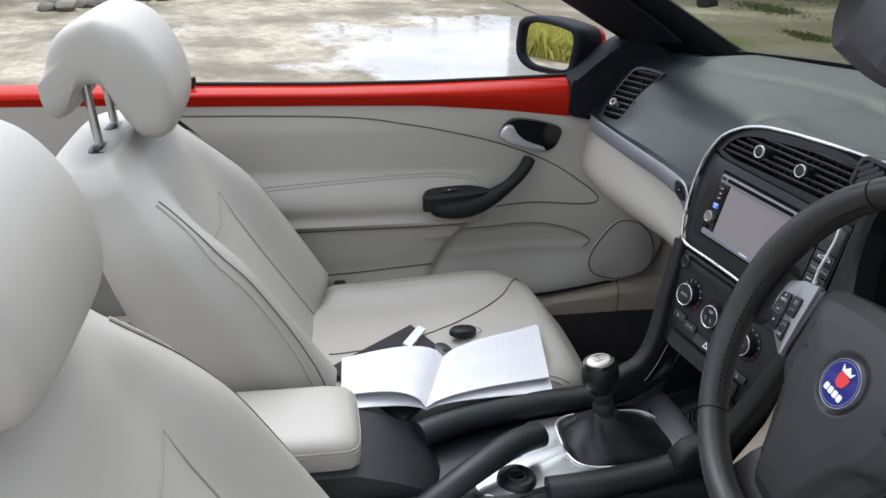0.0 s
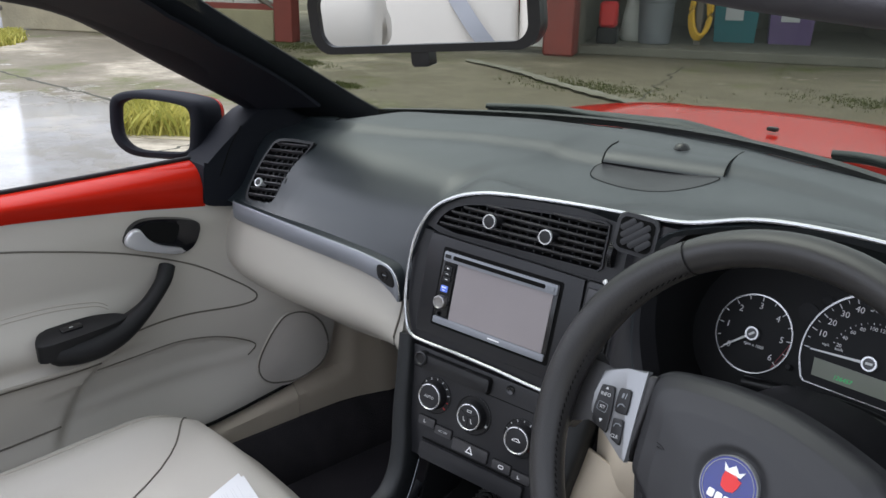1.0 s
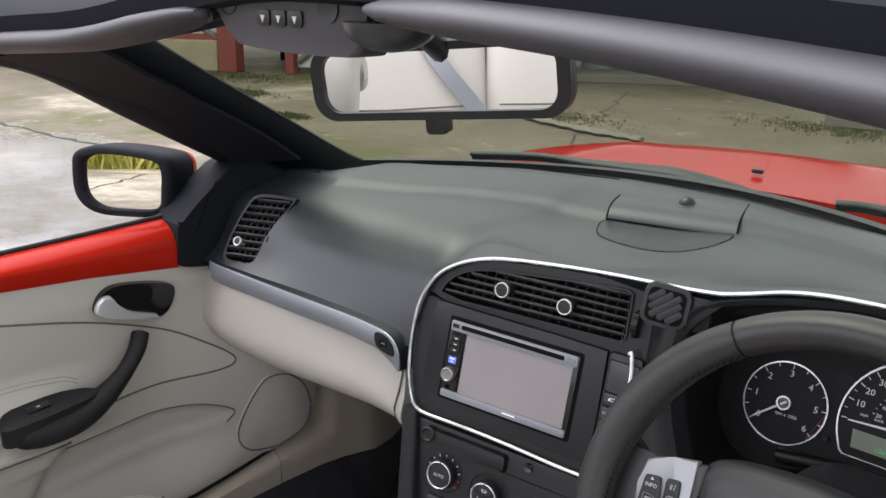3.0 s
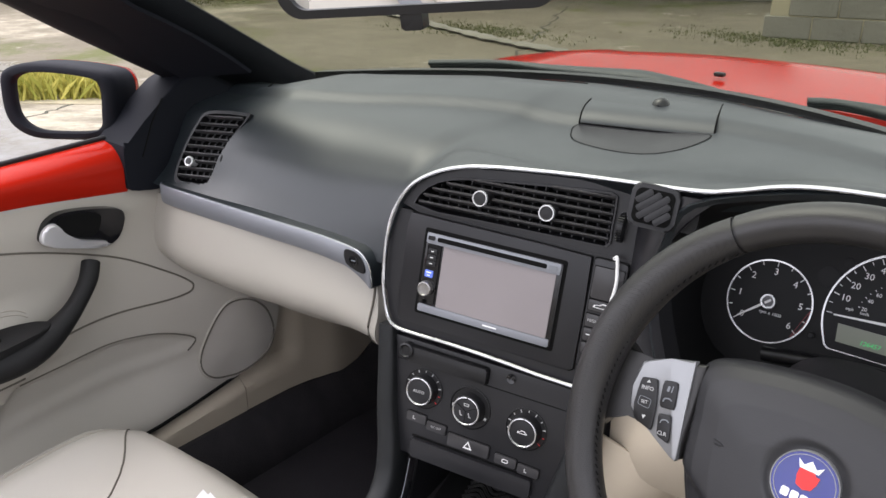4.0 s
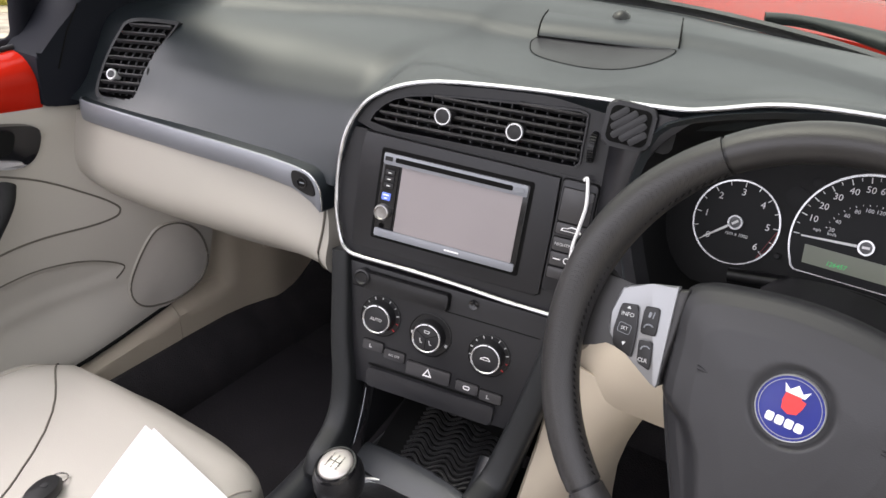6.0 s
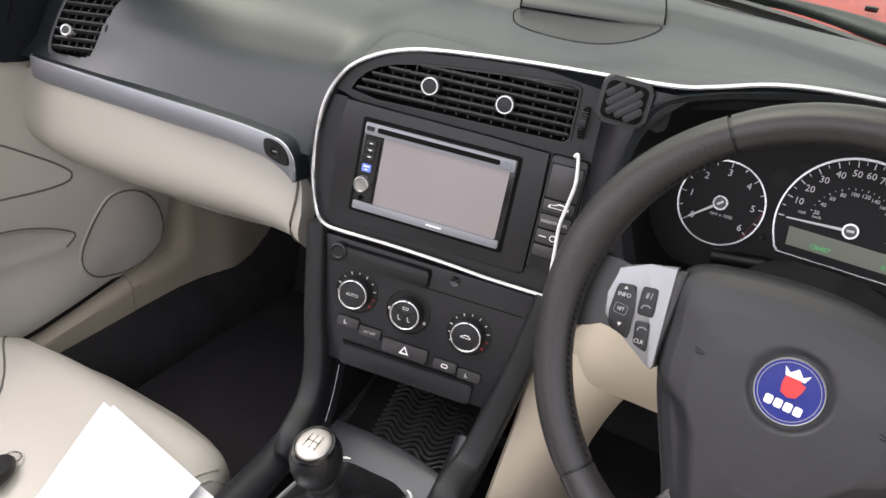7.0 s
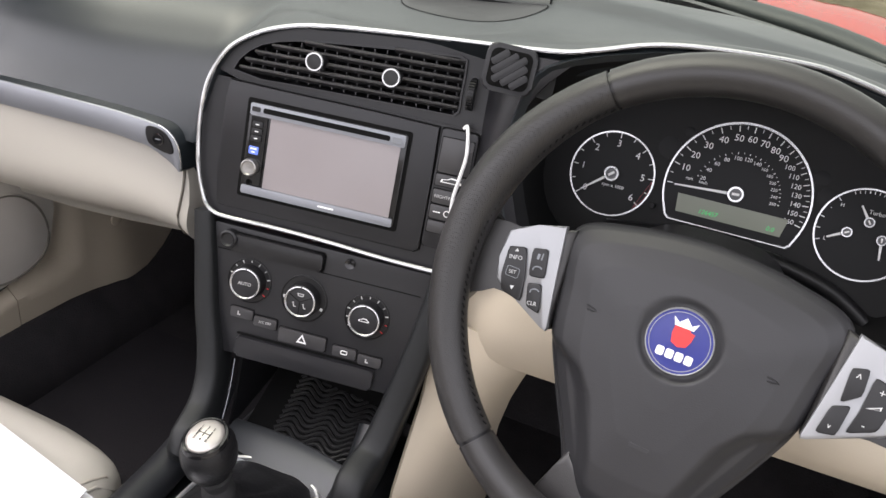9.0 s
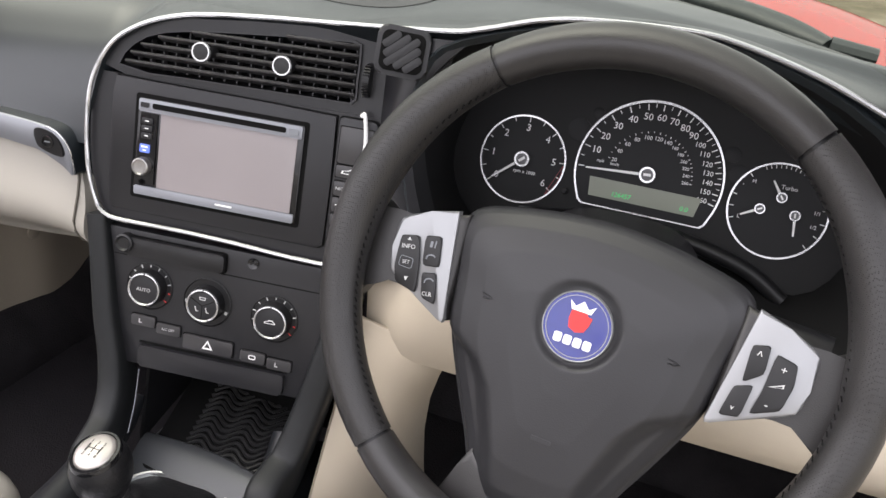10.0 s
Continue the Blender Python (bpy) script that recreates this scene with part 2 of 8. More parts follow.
    L(bu.outputs["Normal"], b.inputs["Normal"])
    return m


GROUND = ground_material()


def grass_material():
    m = mat("sunlit_grass", (0.30, 0.33, 0.03), 0.8)
    nt = m.node_tree
    oi, rp = nt.nodes.new("ShaderNodeNewGeometry"), nt.nodes.new("ShaderNodeValToRGB")
    rp.color_ramp.elements[0].color, rp.color_ramp.elements[1].color = (0.26, 0.27, 0.04, 1), (0.56, 0.50, 0.12, 1)
    nt.links.new(oi.outputs["Random Per Island"], rp.inputs[0])
    nt.links.new(rp.outputs[0], nt.nodes["Principled BSDF"].inputs["Base Color"])
    return m


GRASS = grass_material()
WEED = mat("dull_green_weed", (0.075, 0.085, 0.02), 0.8, stain=0.3, stain_size=3)
LEAF = mat("dark_leaves", (0.03, 0.045, 0.018), 0.6, stain=0.3, stain_size=3)


# ---- small modelling kit ----
def thing(name, at, label, category, group="", kind=""):
    ob = new(name)
    ob.location = at
    ob.empty_display_size = 0.05
    return tagged(ob, label, category, group, kind)


def finish(bm, name, material, angle=38):
    bmesh.ops.recalc_face_normals(bm, faces=bm.faces)
    me = bpy.data.meshes.new(name)
    bm.to_mesh(me)
    bm.free()
    me.materials.append(material)
    me.shade_smooth()
    me.set_sharp_from_angle(angle=radians(angle))
    return me


def part(name, bm, material, parent, label="", m=None, angle=38):
    """Links bm, built in world space or in the frame m, as one mesh under a thing or a part."""
    if m is not None:
        bm.transform(m)
    ob = new(name, finish(bm, name, material, angle))
    ob.parent = parent
    if parent.type == "EMPTY":
        ob.matrix_parent_inverse = Matrix.Translation(-parent.location)
    if label:
        ob["label"] = label
    return ob


def solo(name, bm, material, label, category, kind="", group="", m=None, angle=38):
    if m is not None:
        bm.transform(m)
    return tagged(new(name, finish(bm, name, material, angle)), label, category, group, kind)


def frame_m(o, r, u):
    r, u = Vector(r).normalized(), Vector(u)
    n = r.cross(u).normalized()
    u = n.cross(r)
    return Matrix.Translation(o) @ Matrix((r, u, n)).transposed().to_4x4()


def box(c, s, bevel=0.003, seg=2):
    bm = bmesh.new()
    bmesh.ops.create_cube(bm, size=1, matrix=Matrix.Translation(c) @ Matrix.Diagonal((*s, 1)))
    if bevel:
        bmesh.ops.bevel(bm, geom=bm.edges[:], offset=min(bevel, min(s) * 0.45), segments=seg, profile=0.6, affect="EDGES")
    return bm


def smooth_line(pts, n=8, closed=False):
    """Catmull-Rom through pts."""
    P = [Vector(p) for p in pts]
    k = len(P)
    out = []
    for i in range(k if closed else k - 1):
        a, b, c, d = (P[(i - 1) % k], P[i], P[(i + 1) % k], P[(i + 2) % k]) if closed else (P[max(i - 1, 0)], P[i], P[i + 1], P[min(i + 2, k - 1)])
        for j in range(n):
            t = j / n
            out.append(0.5 * ((2 * b) + (c - a) * t + (2 * a - 5 * b + 4 * c - d) * t * t + (3 * b - a - 3 * c + d) * t ** 3))
    if not closed:
        out.append(P[-1])
    return out


def prism(pts, w0, w1, bevel=0.0, seg=2):
    """A flat outline pts (u, v) drawn out from w0 to w1; the edge at w1 is rounded."""
    bm = bmesh.new()
    lo = [bm.verts.new((p[0], p[1], w0)) for p in pts]
    hi = [bm.verts.new((p[0], p[1], w1)) for p in pts]
    n = len(pts)
    bm.faces.new(lo[::-1])
    top = bm.faces.new(hi)
    for i in range(n):
        bm.faces.new((lo[i], lo[(i + 1) % n], hi[(i + 1) % n], hi[i]))
    if bevel:
        bmesh.ops.bevel(bm, geom=list(top.edges), offset=bevel, segments=seg, profile=0.6, affect="EDGES")
    return bm


def rrect(w, h, r, c=(0, 0), n=5):
    """Rounded rectangle outline."""
    out = []
    for sx, sy, a in ((1, 1, 0), (-1, 1, 90), (-1, -1, 180), (1, -1, 270)):
        for i in range(n + 1):
            t = radians(a + 90 * i / n)
            out.append((c[0] + sx * (w / 2 - r) + r * math.cos(t), c[1] + sy * (h / 2 - r) + r * math.sin(t)))
    return out


def ringplate(outer, inner, w0, w1):
    """A plate with a hole; outer and inner have the same count."""
    bm = bmesh.new()
    n = len(outer)
    V = [[bm.verts.new((p[0], p[1], w)) for p in o] for o, w in ((outer, w0), (outer, w1), (inner, w1), (inner, w0))]
    for a in range(4):
        A, B = V[a], V[(a + 1) % 4]
        for i in range(n):
            bm.faces.new((A[i], A[(i + 1) % n], B[(i + 1) % n], B[i]))
    return bm


def circle(r, n=40, c=(0, 0), a0=0.0, a1=360.0):
    k = n if a1 - a0 >= 360 else n + 1
    return [(c[0] + r * math.cos(radians(a0 + (a1 - a0) * i / n)), c[1] + r * math.sin(radians(a0 + (a1 - a0) * i / n))) for i in range(k)]


def tube(pts, radius, n=10, closed=False, flat=1.0, up=(0, 0, 1), caps=True):
    """A round or flattened bar along pts; radius may be a number or one for each point."""
    P = [Vector(p) for p in pts]
    k = len(P)
    bm = bmesh.new()
    rings = []
    for i, p in enumerate(P):
        t = (P[(i + 1) % k] - P[i - 1]) if closed else (P[min(i + 1, k - 1)] - P[max(i - 1, 0)])
        t.normalize()
        a = t.cross(Vector(up))
        if a.length < 1e-4:
            a = t.cross(Vector((1, 0, 0)))
        a.normalize()
        b = a.cross(t)
        r = radius[i] if isinstance(radius, (list, tuple)) else radius
        rings.append([bm.verts.new(p + r * (math.cos(2 * math.pi * j / n) * a + flat * math.sin(2 * math.pi * j / n) * b)) for j in range(n)])
    for i in range(k if closed else k - 1):
        A, B = rings[i], rings[(i + 1) % k]
        for j in range(n):
            bm.faces.new((A[j], A[(j + 1) % n], B[(j + 1) % n], B[j]))
    if not closed and caps:
        bm.faces.new(rings[0][::-1])
        bm.faces.new(rings[-1])
    return bm


def loft(rings, caps=True):
    bm = bmesh.new()
    V = [[bm.verts.new(p) for p in r] for r in rings]
    n = len(V[0])
    for A, B in zip(V, V[1:]):
        for j in range(n):
            bm.faces.new((A[j], A[(j + 1) % n], B[(j + 1) % n], B[j]))
    if caps:
        bm.faces.new(V[0][::-1])
        bm.faces.new(V[-1])
    return bm


def lathe(profile, n=32, hole=False):
    """Turned shape about w from (radius, w) pairs; hole leaves the middle open."""
    return loft([[(r * math.cos(2 * math.pi * j / n), r * math.sin(2 * math.pi * j / n), w) for j in range(n)] for r, w in (list(profile) + [profile[0]] if hole else profile)], not hole)


def sheet(fn, nu, nv, back):
    """A skin of thickness |back| over fn(a, b) with a, b in 0..1; the vector back gives its rear side."""
    bm = bmesh.new()
    back = Vector(back)
    F = [[bm.verts.new(fn(i / nu, j / nv)) for j in range(nv + 1)] for i in range(nu + 1)]
    B = [[bm.verts.new(Vector(v.co) + back) for v in row] for row in F]
    for i in range(nu):
        for j in range(nv):
            bm.faces.new((F[i][j], F[i + 1][j], F[i + 1][j + 1], F[i][j + 1]))
            bm.faces.new((B[i][j], B[i][j + 1], B[i + 1][j + 1], B[i + 1][j]))
    for i in range(nu):
        for j in (0, nv):
            bm.faces.new((F[i][j], F[i + 1][j], B[i + 1][j], B[i][j]))
    for j in range(nv):
        for i in (0, nu):
            bm.faces.new((F[i][j], F[i][j + 1], B[i][j + 1], B[i][j]))
    return bm


def merge(*bms):
    out = bmesh.new()
    for b in bms:
        me = bpy.data.meshes.new("tmp")
        b.to_mesh(me)
        b.free()
        out.from_mesh(me)
        bpy.data.meshes.remove(me)
    return out


def at(bm, m):
    bm.transform(m)
    return bm


def words(text, size, c=(0, 0), w=0.0, turn=0.0, shear=0.0):
    """Lettering as a flat mesh of its own, centred on c."""
    cu = bpy.data.curves.new("t", "FONT")
    cu.body, cu.size, cu.align_x, cu.align_y, cu.extrude, cu.shear = text, size, "CENTER", "CENTER", 0.00012, shear
    cu.resolution_u = 2
    ob = bpy.data.objects.new("t", cu)
    me = bpy.data.meshes.new_from_object(ob)
    bm = bmesh.new()
    bm.from_mesh(me)
    bm.transform(pose(c[0], c[1], w, 0, 0, turn))
    bpy.data.objects.remove(ob)
    bpy.data.meshes.remove(me)
    bpy.data.curves.remove(cu)
    return bm


def lerp(a, b, t):
    return a + (b - a) * t


def sgn(x, p):
    return math.copysign(abs(x) ** p, x)


def step(a, b, x):
    t = min(1, max(0, (x - a) / (b - a)))
    return t * t * (3 - 2 * t)


# frames of the main panels: u to the car's right, v up the panel, w out of it
STACK = frame_m((0.0048, 0.0006, 0.8446), (0.9785, 0.2024, -0.0404), (-0.0078, 0.2320, 0.9727))
CLUSTER = frame_m((0.4067, 0.1627, 0.8642), (1.0000, 0.0058, 0.0045), (-0.0062, 0.3413, 0.9399))
WHEEL = frame_m((0.4094, -0.1087, 0.8472), (0.9995, -0.0322, 0.0000), (0.0130, 0.4021, 0.9155))


# ---- the yard ----
def make_ground():
    bm = bmesh.new()
    s = [-400, -60, -30, -15, -8, -4, -2, 0, 2, 4, 8, 15, 30, 60, 400]
    V = [[bm.verts.new((x, y, 0)) for y in s] for x in s]
    for i in range(len(s) - 1):
        for j in range(len(s) - 1):
            bm.faces.new((V[i][j], V[i + 1][j], V[i + 1][j + 1], V[i][j + 1]))
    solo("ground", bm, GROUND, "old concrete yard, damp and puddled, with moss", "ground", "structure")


make_ground()


# ---- the car's body ----
def yw(x):
    """How far ahead the foot of the windscreen lies."""
    return 0.53 - 0.78 * x * x


def make_bonnet():
    t = thing("car_bonnet", (0, 1.2, 0.7), "glossy red car bonnet ahead of the windscreen", "car bonnet")

    def skin(a, b):
        x = lerp(-0.74, 0.74, a)
        y0 = 0.79 - 0.5 * x * x
        y = lerp(y0, 1.50 - 0.35 * x * x, b)
        z = 0.936 + 0.006 * math.sin(3.1 * b) - 0.16 * step(0.5, 1.15, b) - 0.05 * (abs(x) / 0.74) ** 4 + 0.012 * step(0.42, 0.5, abs(x)) * (1 - abs(x))
        return x, y, z

    part("bonnet_skin", sheet(skin, 28, 14, (0, 0, -0.02)), RED, t)
    for x in (-0.11, 0.31):
        part("washer_jet", box((x, 0.90, 0.948), (0.022, 0.014, 0.009), 0.004), BLACK, t, "small black washer jet")

    def cowl(a, b):
        x = lerp(-0.72, 0.72, a)
        y = lerp(yw(x) - 0.005, 0.83 - 0.5 * x * x, b)
        return x, y, 0.945 - 0.03 * b - 0.08 * (abs(x) / 0.72) ** 3

    part("scuttle_panel", sheet(cowl, 24, 4, (0, 0, -0.03)), RUBBER, t, "black scuttle panel below the glass")
    front = sheet(lambda a, b: (lerp(-0.74, 0.74, a), 1.50 - 0.35 * lerp(-0.74, 0.74, a) ** 2 + 0.05 * b, lerp(0.84 - 0.05 * abs(lerp(-1, 1, a)) ** 4, 0.25, b)), 20, 6, (0, -0.02, 0))
    part("nose_panel", front, RED, t)


make_bonnet()


def make_wiper(pts):
    t = thing("wiper", pts[0], "black wiper blade parked at the foot of the windscreen", "wiper", "wipers")
    L = smooth_line(pts, 8)
    n = len(L)
    part("blade", tube([p + Vector((0, 0.004, -0.006)) for p in L[:int(n * 0.75)]], 0.006, 8), WIPER, t)
    part("arm", tube(L, [0.009 + 0.012 * step(0.2, 0.6, i / n) * step(1.05, 0.8, i / n) for i in range(n)], 16, flat=0.6), WIPER, t)
    part("arm_cap", tube([L[-1], L[-1] + Vector((0.05, 0.0, -0.006))], 0.015, 10, flat=0.7), WIPER, t)


make_wiper([(-0.475, 0.45, 0.990), (-0.355, 0.505, 0.996), (-0.26, 0.52, 0.995), (-0.145, 0.54, 0.995), (-0.08, 0.54, 0.996), (0.026, 0.535, 0.986), (0.10, 0.52, 0.976)])
make_wiper([(0.17, 0.535, 0.998), (0.22, 0.550, 0.998), (0.31, 0.545, 0.990), (0.45, 0.47, 0.985), (0.55, 0.39, 0.975)])


def pillar_line(side):
    return [(side * 0.718, 0.315, 0.908), (side * 0.703, 0.24, 0.942), (side * 0.670, 0.08, 1.030), (side * 0.637, -0.08, 1.118), (side * 0.604, -0.235, 1.203), (side * 0.590, -0.36, 1.235)]


def make_windscreen():
    t = thing("windscreen", (0, 0.4, 0.97), "clear raked car windscreen with dark surround", "windscreen", "", "structure")

    def pane(a, b):
        x = lerp(-0.68, 0.68, a)
        base = Vector((x, yw(x) + 0.01, 0.965 - 0.03 * (abs(x) / 0.68) ** 2))
        top = Vector((x * 0.86, -0.235 - 0.10 * (x / 0.68) ** 2 + 0.02, 1.288 - 0.030 * (x / 0.6) ** 2 - 0.036 * step(0.02, -0.34, x)))
        p = base.lerp(top, b)
        p.z += 0.03 * math.sin(math.pi * b)
        return p

    g = part("glass_pane", sheet(pane, 24, 10, (0, 0.003, 0.004)), GLASS, t)
    g.visible_shadow = False

    def inner(p, q):
        b = lerp(0.2, 1.0, q)
        edge = float(np.interp(b, [0, 0.3, 0.6, 0.8, 1], [0.050, 0.058, 0.062, 0.088, 0.14]))
        return pane(lerp(-0.01, edge, p), b) + Vector((0, -0.008, -0.008))

    part("pillar_edge", sheet(inner, 6, 16, (0, -0.004, -0.004)), PILLAR, t, "black trim edge along the glass")
    for side in (-1, 1):
        L = smooth_line(pillar_line(side) if side < 0 else pillar_line(side)[:5] + [(0.607, -0.290, 1.226), (0.612, -0.335, 1.243)], 6)
        rings = []
        for i, p in enumerate(L):
            tn = (L[min(i + 1, len(L) - 1)] - L[max(i - 1, 0)]).normalized()
            out = Vector((side, 0, 0))
            nrm = tn.cross(out).normalized() * side
            wide = lerp(0.075, 0.070, i / (len(L) - 1)) * (1 - 0.45 * step(len(L) - 7, len(L) - 1, i) ** 3 if side > 0 else 1)
            ring = []
            for j in range(16):
                an = 2 * math.pi * j / 16
                ca, sa = math.cos(an), math.sin(an)
                ring.append(p + nrm * (0.009 + 0.036 * math.copysign(abs(ca) ** 0.7, ca)) + (out * 0.6 + Vector((0, -0.35, -0.2))).normalized() * (wide * math.copysign(abs(sa) ** 0.7, sa)))
            rings.append(ring)
        # same trim on both sides: lit tone on the right, shaded tone left
        part("pillar_trim", loft(rings), TRIMGREY if side > 0 else PILLAR, t, "windscreen pillar trim, lighter grey as the lit side" if side > 0 else "windscreen pillar trim, darkened as the shaded side")


make_windscreen()


def header_pt(x, dy=0.0, dz=0.0):
    return Vector((x, -0.245 - 0.10 * (x / 0.6) ** 2 + dy, 1.288 - 0.030 * (x / 0.6) ** 2 - 0.036 * step(0.02, -0.34, x) + dz))


def make_header():
    t = thing("windscreen_header", (0, -0.25, 1.29), "dark grey trimmed windscreen header rail", "header rail", "", "structure")
    xs = [-0.62 + 1.24 * i / 30 for i in range(31)]
    ring = [(0.05, 0.0), (0.045, 0.03), (0.0, 0.045), (-0.05, 0.04), (-0.075, 0.02), (-0.07, -0.004), (-0.03, -0.012), (0.02, -0.01)]
    part("header_trim", loft([[header_pt(x, dy, dz) for dy, dz in ring] for x in xs]), PILLAR, t, "black header trim", angle=60)
    for a, b, name in ((-0.52, -0.10, "sun_visor"), (0.132, 0.62, "sun_visor")):
        k = [lerp(a, b, i / 24) for i in range(25)]
        rings = []
        for i, x in enumerate(k):
            f = 0.35 + 0.65 * min(1, 5 * i / 24, 5 * (24 - i) / 24) ** 0.5
            c = header_pt(x, -0.062, -0.009)
            rings.append([c + Vector((0, 0.036 * f * math.copysign(abs(math.cos(q)) ** 0.8, math.cos(q)), 0.0125 * f * math.sin(q))) for q in [2 * math.pi * j / 14 for j in range(14)]])
        v = thing(name, header_pt((a + b) / 2, -0.05, -0.01), "grey folded sun visor along the header rail", "sun visor", "sun visors")
        part("visor_pad", loft(rings), TRIMGREY, v, angle=60)
        part("hinge_arm", tube([header_pt(b if a < 0 else a, -0.02, 0.0), header_pt(b if a < 0 else a, -0.06, -0.01)], 0.008), BLACK, v)
    # roof console between the visors
    c = thing("roof_console", (-0.06, -0.29, 1.27), "grey roof console with small lamp buttons", "roof console")
    CM = frame_m((0.018, -0.297, 1.266), (0.985, 0.05, 0), (0, 0.0, 1))
    o = smooth_line([(-0.122, 0.03), (-0.100, -0.012), (-0.06, -0.024), (0.05, -0.026), (0.076, -0.018), (0.086, 0.03)], 5)
    o = [(p[0], p[1]) for p in [Vector((q[0], q[1], 0)) for q in o]]
    part("console_shell", prism(o, -0.03, 0.0, 0.006, 3), TRIMGREY, c, m=CM)
    for i in range(3):
        b = part("lamp_button", prism(rrect(0.018, 0.013, 0.003, (-0.042 + 0.021 * i, 0.001)), 0, 0.002, 0.001), BLACK, c, m=CM)
        part("lamp_symbol", prism([(-0.045 + 0.021 * i, 0.003), (-0.039 + 0.021 * i, 0.003), (-0.042 + 0.021 * i, -0.003)][::-1], 0.002, 0.0023), LEGEND, b, m=CM)
    part("microphone_grille", lathe([(0.011, -0.001), (0.0115, 0.0015), (0.008, 0.001), (0.001, 0.001)], 20), BLACK, c, m=CM @ pose(0.040, 0.010, 0))
    part("hook_socket", lathe([(0.012, -0.001), (0.0125, 0.001), (0.008, -0.003), (0.001, -0.004)], 20), DASH, c, m=CM @ pose(-0.092, 0.014, 0))
    part("mirror_pod", loft([[Vector((0.118, -0.285, 1.268)) + Vector((0.036 * math.sin(r) * math.cos(q), 0.036 * math.sin(r) * math.sin(q), -0.022 * math.cos(r))) for q in [2 * math.pi * j / 20 for j in range(20)]] for r in (1.57, 1.3, 1.0, 0.7, 0.4, 0.05)]), DASH, c, "dark domed sensor pod")


make_header()


def make_rear_mirror():
    t = thing("rear_view_mirror", (0.03, -0.14, 1.2), "black framed rear-view mirror reflecting the rear seats", "rear-view mirror")
    eye = Vector((0.58, -0.72, 1.29))
    c = Vector((0.008, -0.131, 1.206))
    goal = Vector((-0.12, -1.75, 0.78))
    n = ((eye - c).normalized() + (goal - c).normalized()).normalized()
    r = Vector((0, 0, 1)).cross(n) * 1.0
    MM = frame_m(c, r, n.cross(r)) @ pose(0, 0, 0, 0, 0, 5)
    out, inn = rrect(0.276, 0.075, 0.025, n=7), rrect(0.250, 0.059, 0.018, n=7)
    part("mirror_frame", ringplate(out, inn, -0.006, 0.004), BLACK, t, m=MM)
    part("mirror_shell", loft([[(p[0] * k, p[1] * k, w) for p in out] for k, w in ((1, -0.004), (1, -0.015), (0.93, -0.028), (0.7, -0.036), (0.1, -0.038))]), BLACK, t, m=MM)
    part("mirror_face", prism(rrect(0.254, 0.063, 0.019, n=7), -0.004, 0.0005), MIRROR, t, "silvered mirror glass", m=MM)
    part("dipping_lever", prism(rrect(0.022, 0.018, 0.003, (-0.005, -0.045)), -0.02, -0.004, 0.002), BLACK, t, m=MM)
    part("mirror_stalk", tube([c + Vector((0, 0.035, 0.01)), (0.02, -0.17, 1.262)], 0.012), BLACK, t)


make_rear_mirror()


SATIN = mat("satin_silver_lever", (0.70, 0.70, 0.71), 0.30, 0.6)


# ---- passenger door ----
def pocket(y, z):
    """How deep the map pocket is sunk."""
    top = np.interp(y, [-0.36, -0.303, -0.221, -0.131, -0.055, -0.016, 0.0], [0.560, 0.569, 0.574, 0.580, 0.574, 0.561, 0.545])
    bot = np.interp(y, [-0.36, -0.336, -0.185, -0.071, -0.019, 0.0], [0.503, 0.505, 0.519, 0.522, 0.530, 0.545])
    return step(-0.003, 0.004, top - z) * step(0.0, 0.024, z - bot) * step(-0.42, -0.33, y)


def door_foot(y):
    return float(np.interp(y, [-0.93, -0.123, -0.041, 0.059, 0.10, 0.14, 0.156], [0.405, 0.429, 0.440, 0.457, 0.475, 0.504, 0.56]))


def door_x(y, z):
    """The door lining's inner face."""
    x = -0.682 + 0.075 * step(-0.15, 0.13, y) * step(0.80, 0.62, z)
    x += 0.012 * step(0.86, 0.80, z)
    x += 0.016 * step(0.60, 0.66, z) * step(0.725, 0.67, z) * step(-0.16, -0.34, y)
    x += 0.026 * step(0.725, 0.64, z) * step(0.590, 0.612, z) * step(-0.15, -0.36, y)
    yc = np.interp(z, [0.44, 0.5, 0.556, 0.593, 0.628], [-0.385, -0.349, -0.313, -0.276, -0.218])
    x += 0.022 * step(yc + 0.004, yc - 0.022, y) * step(0.44, 0.47, z) * step(0.628, 0.600, z)
    foot = door_foot(y)
    x = lerp(x, max(x, -0.613), step(foot + 0.085, foot + 0.004, z) * step(-0.75, -0.45, y))
    return x - 0.006 * pocket(y, z)


def on_door(pts, n=8, off=0.0008):
    return [(door_x(p.y, p.z) + off, p.y, p.z) for p in smooth_line([(0, *q) for q in pts], n)]


def sill_lo(y):
    return float(np.interp(y, [-0.95, -0.6, -0.38, -0.2, -0.05], [0.884, 0.881, 0.878, 0.865, 0.842]))


def sill_hi(y):
    return float(np.interp(y, [-0.95, -0.6, -0.38, -0.2, -0.05], [0.898, 0.894, 0.896, 0.902, 0.908]))


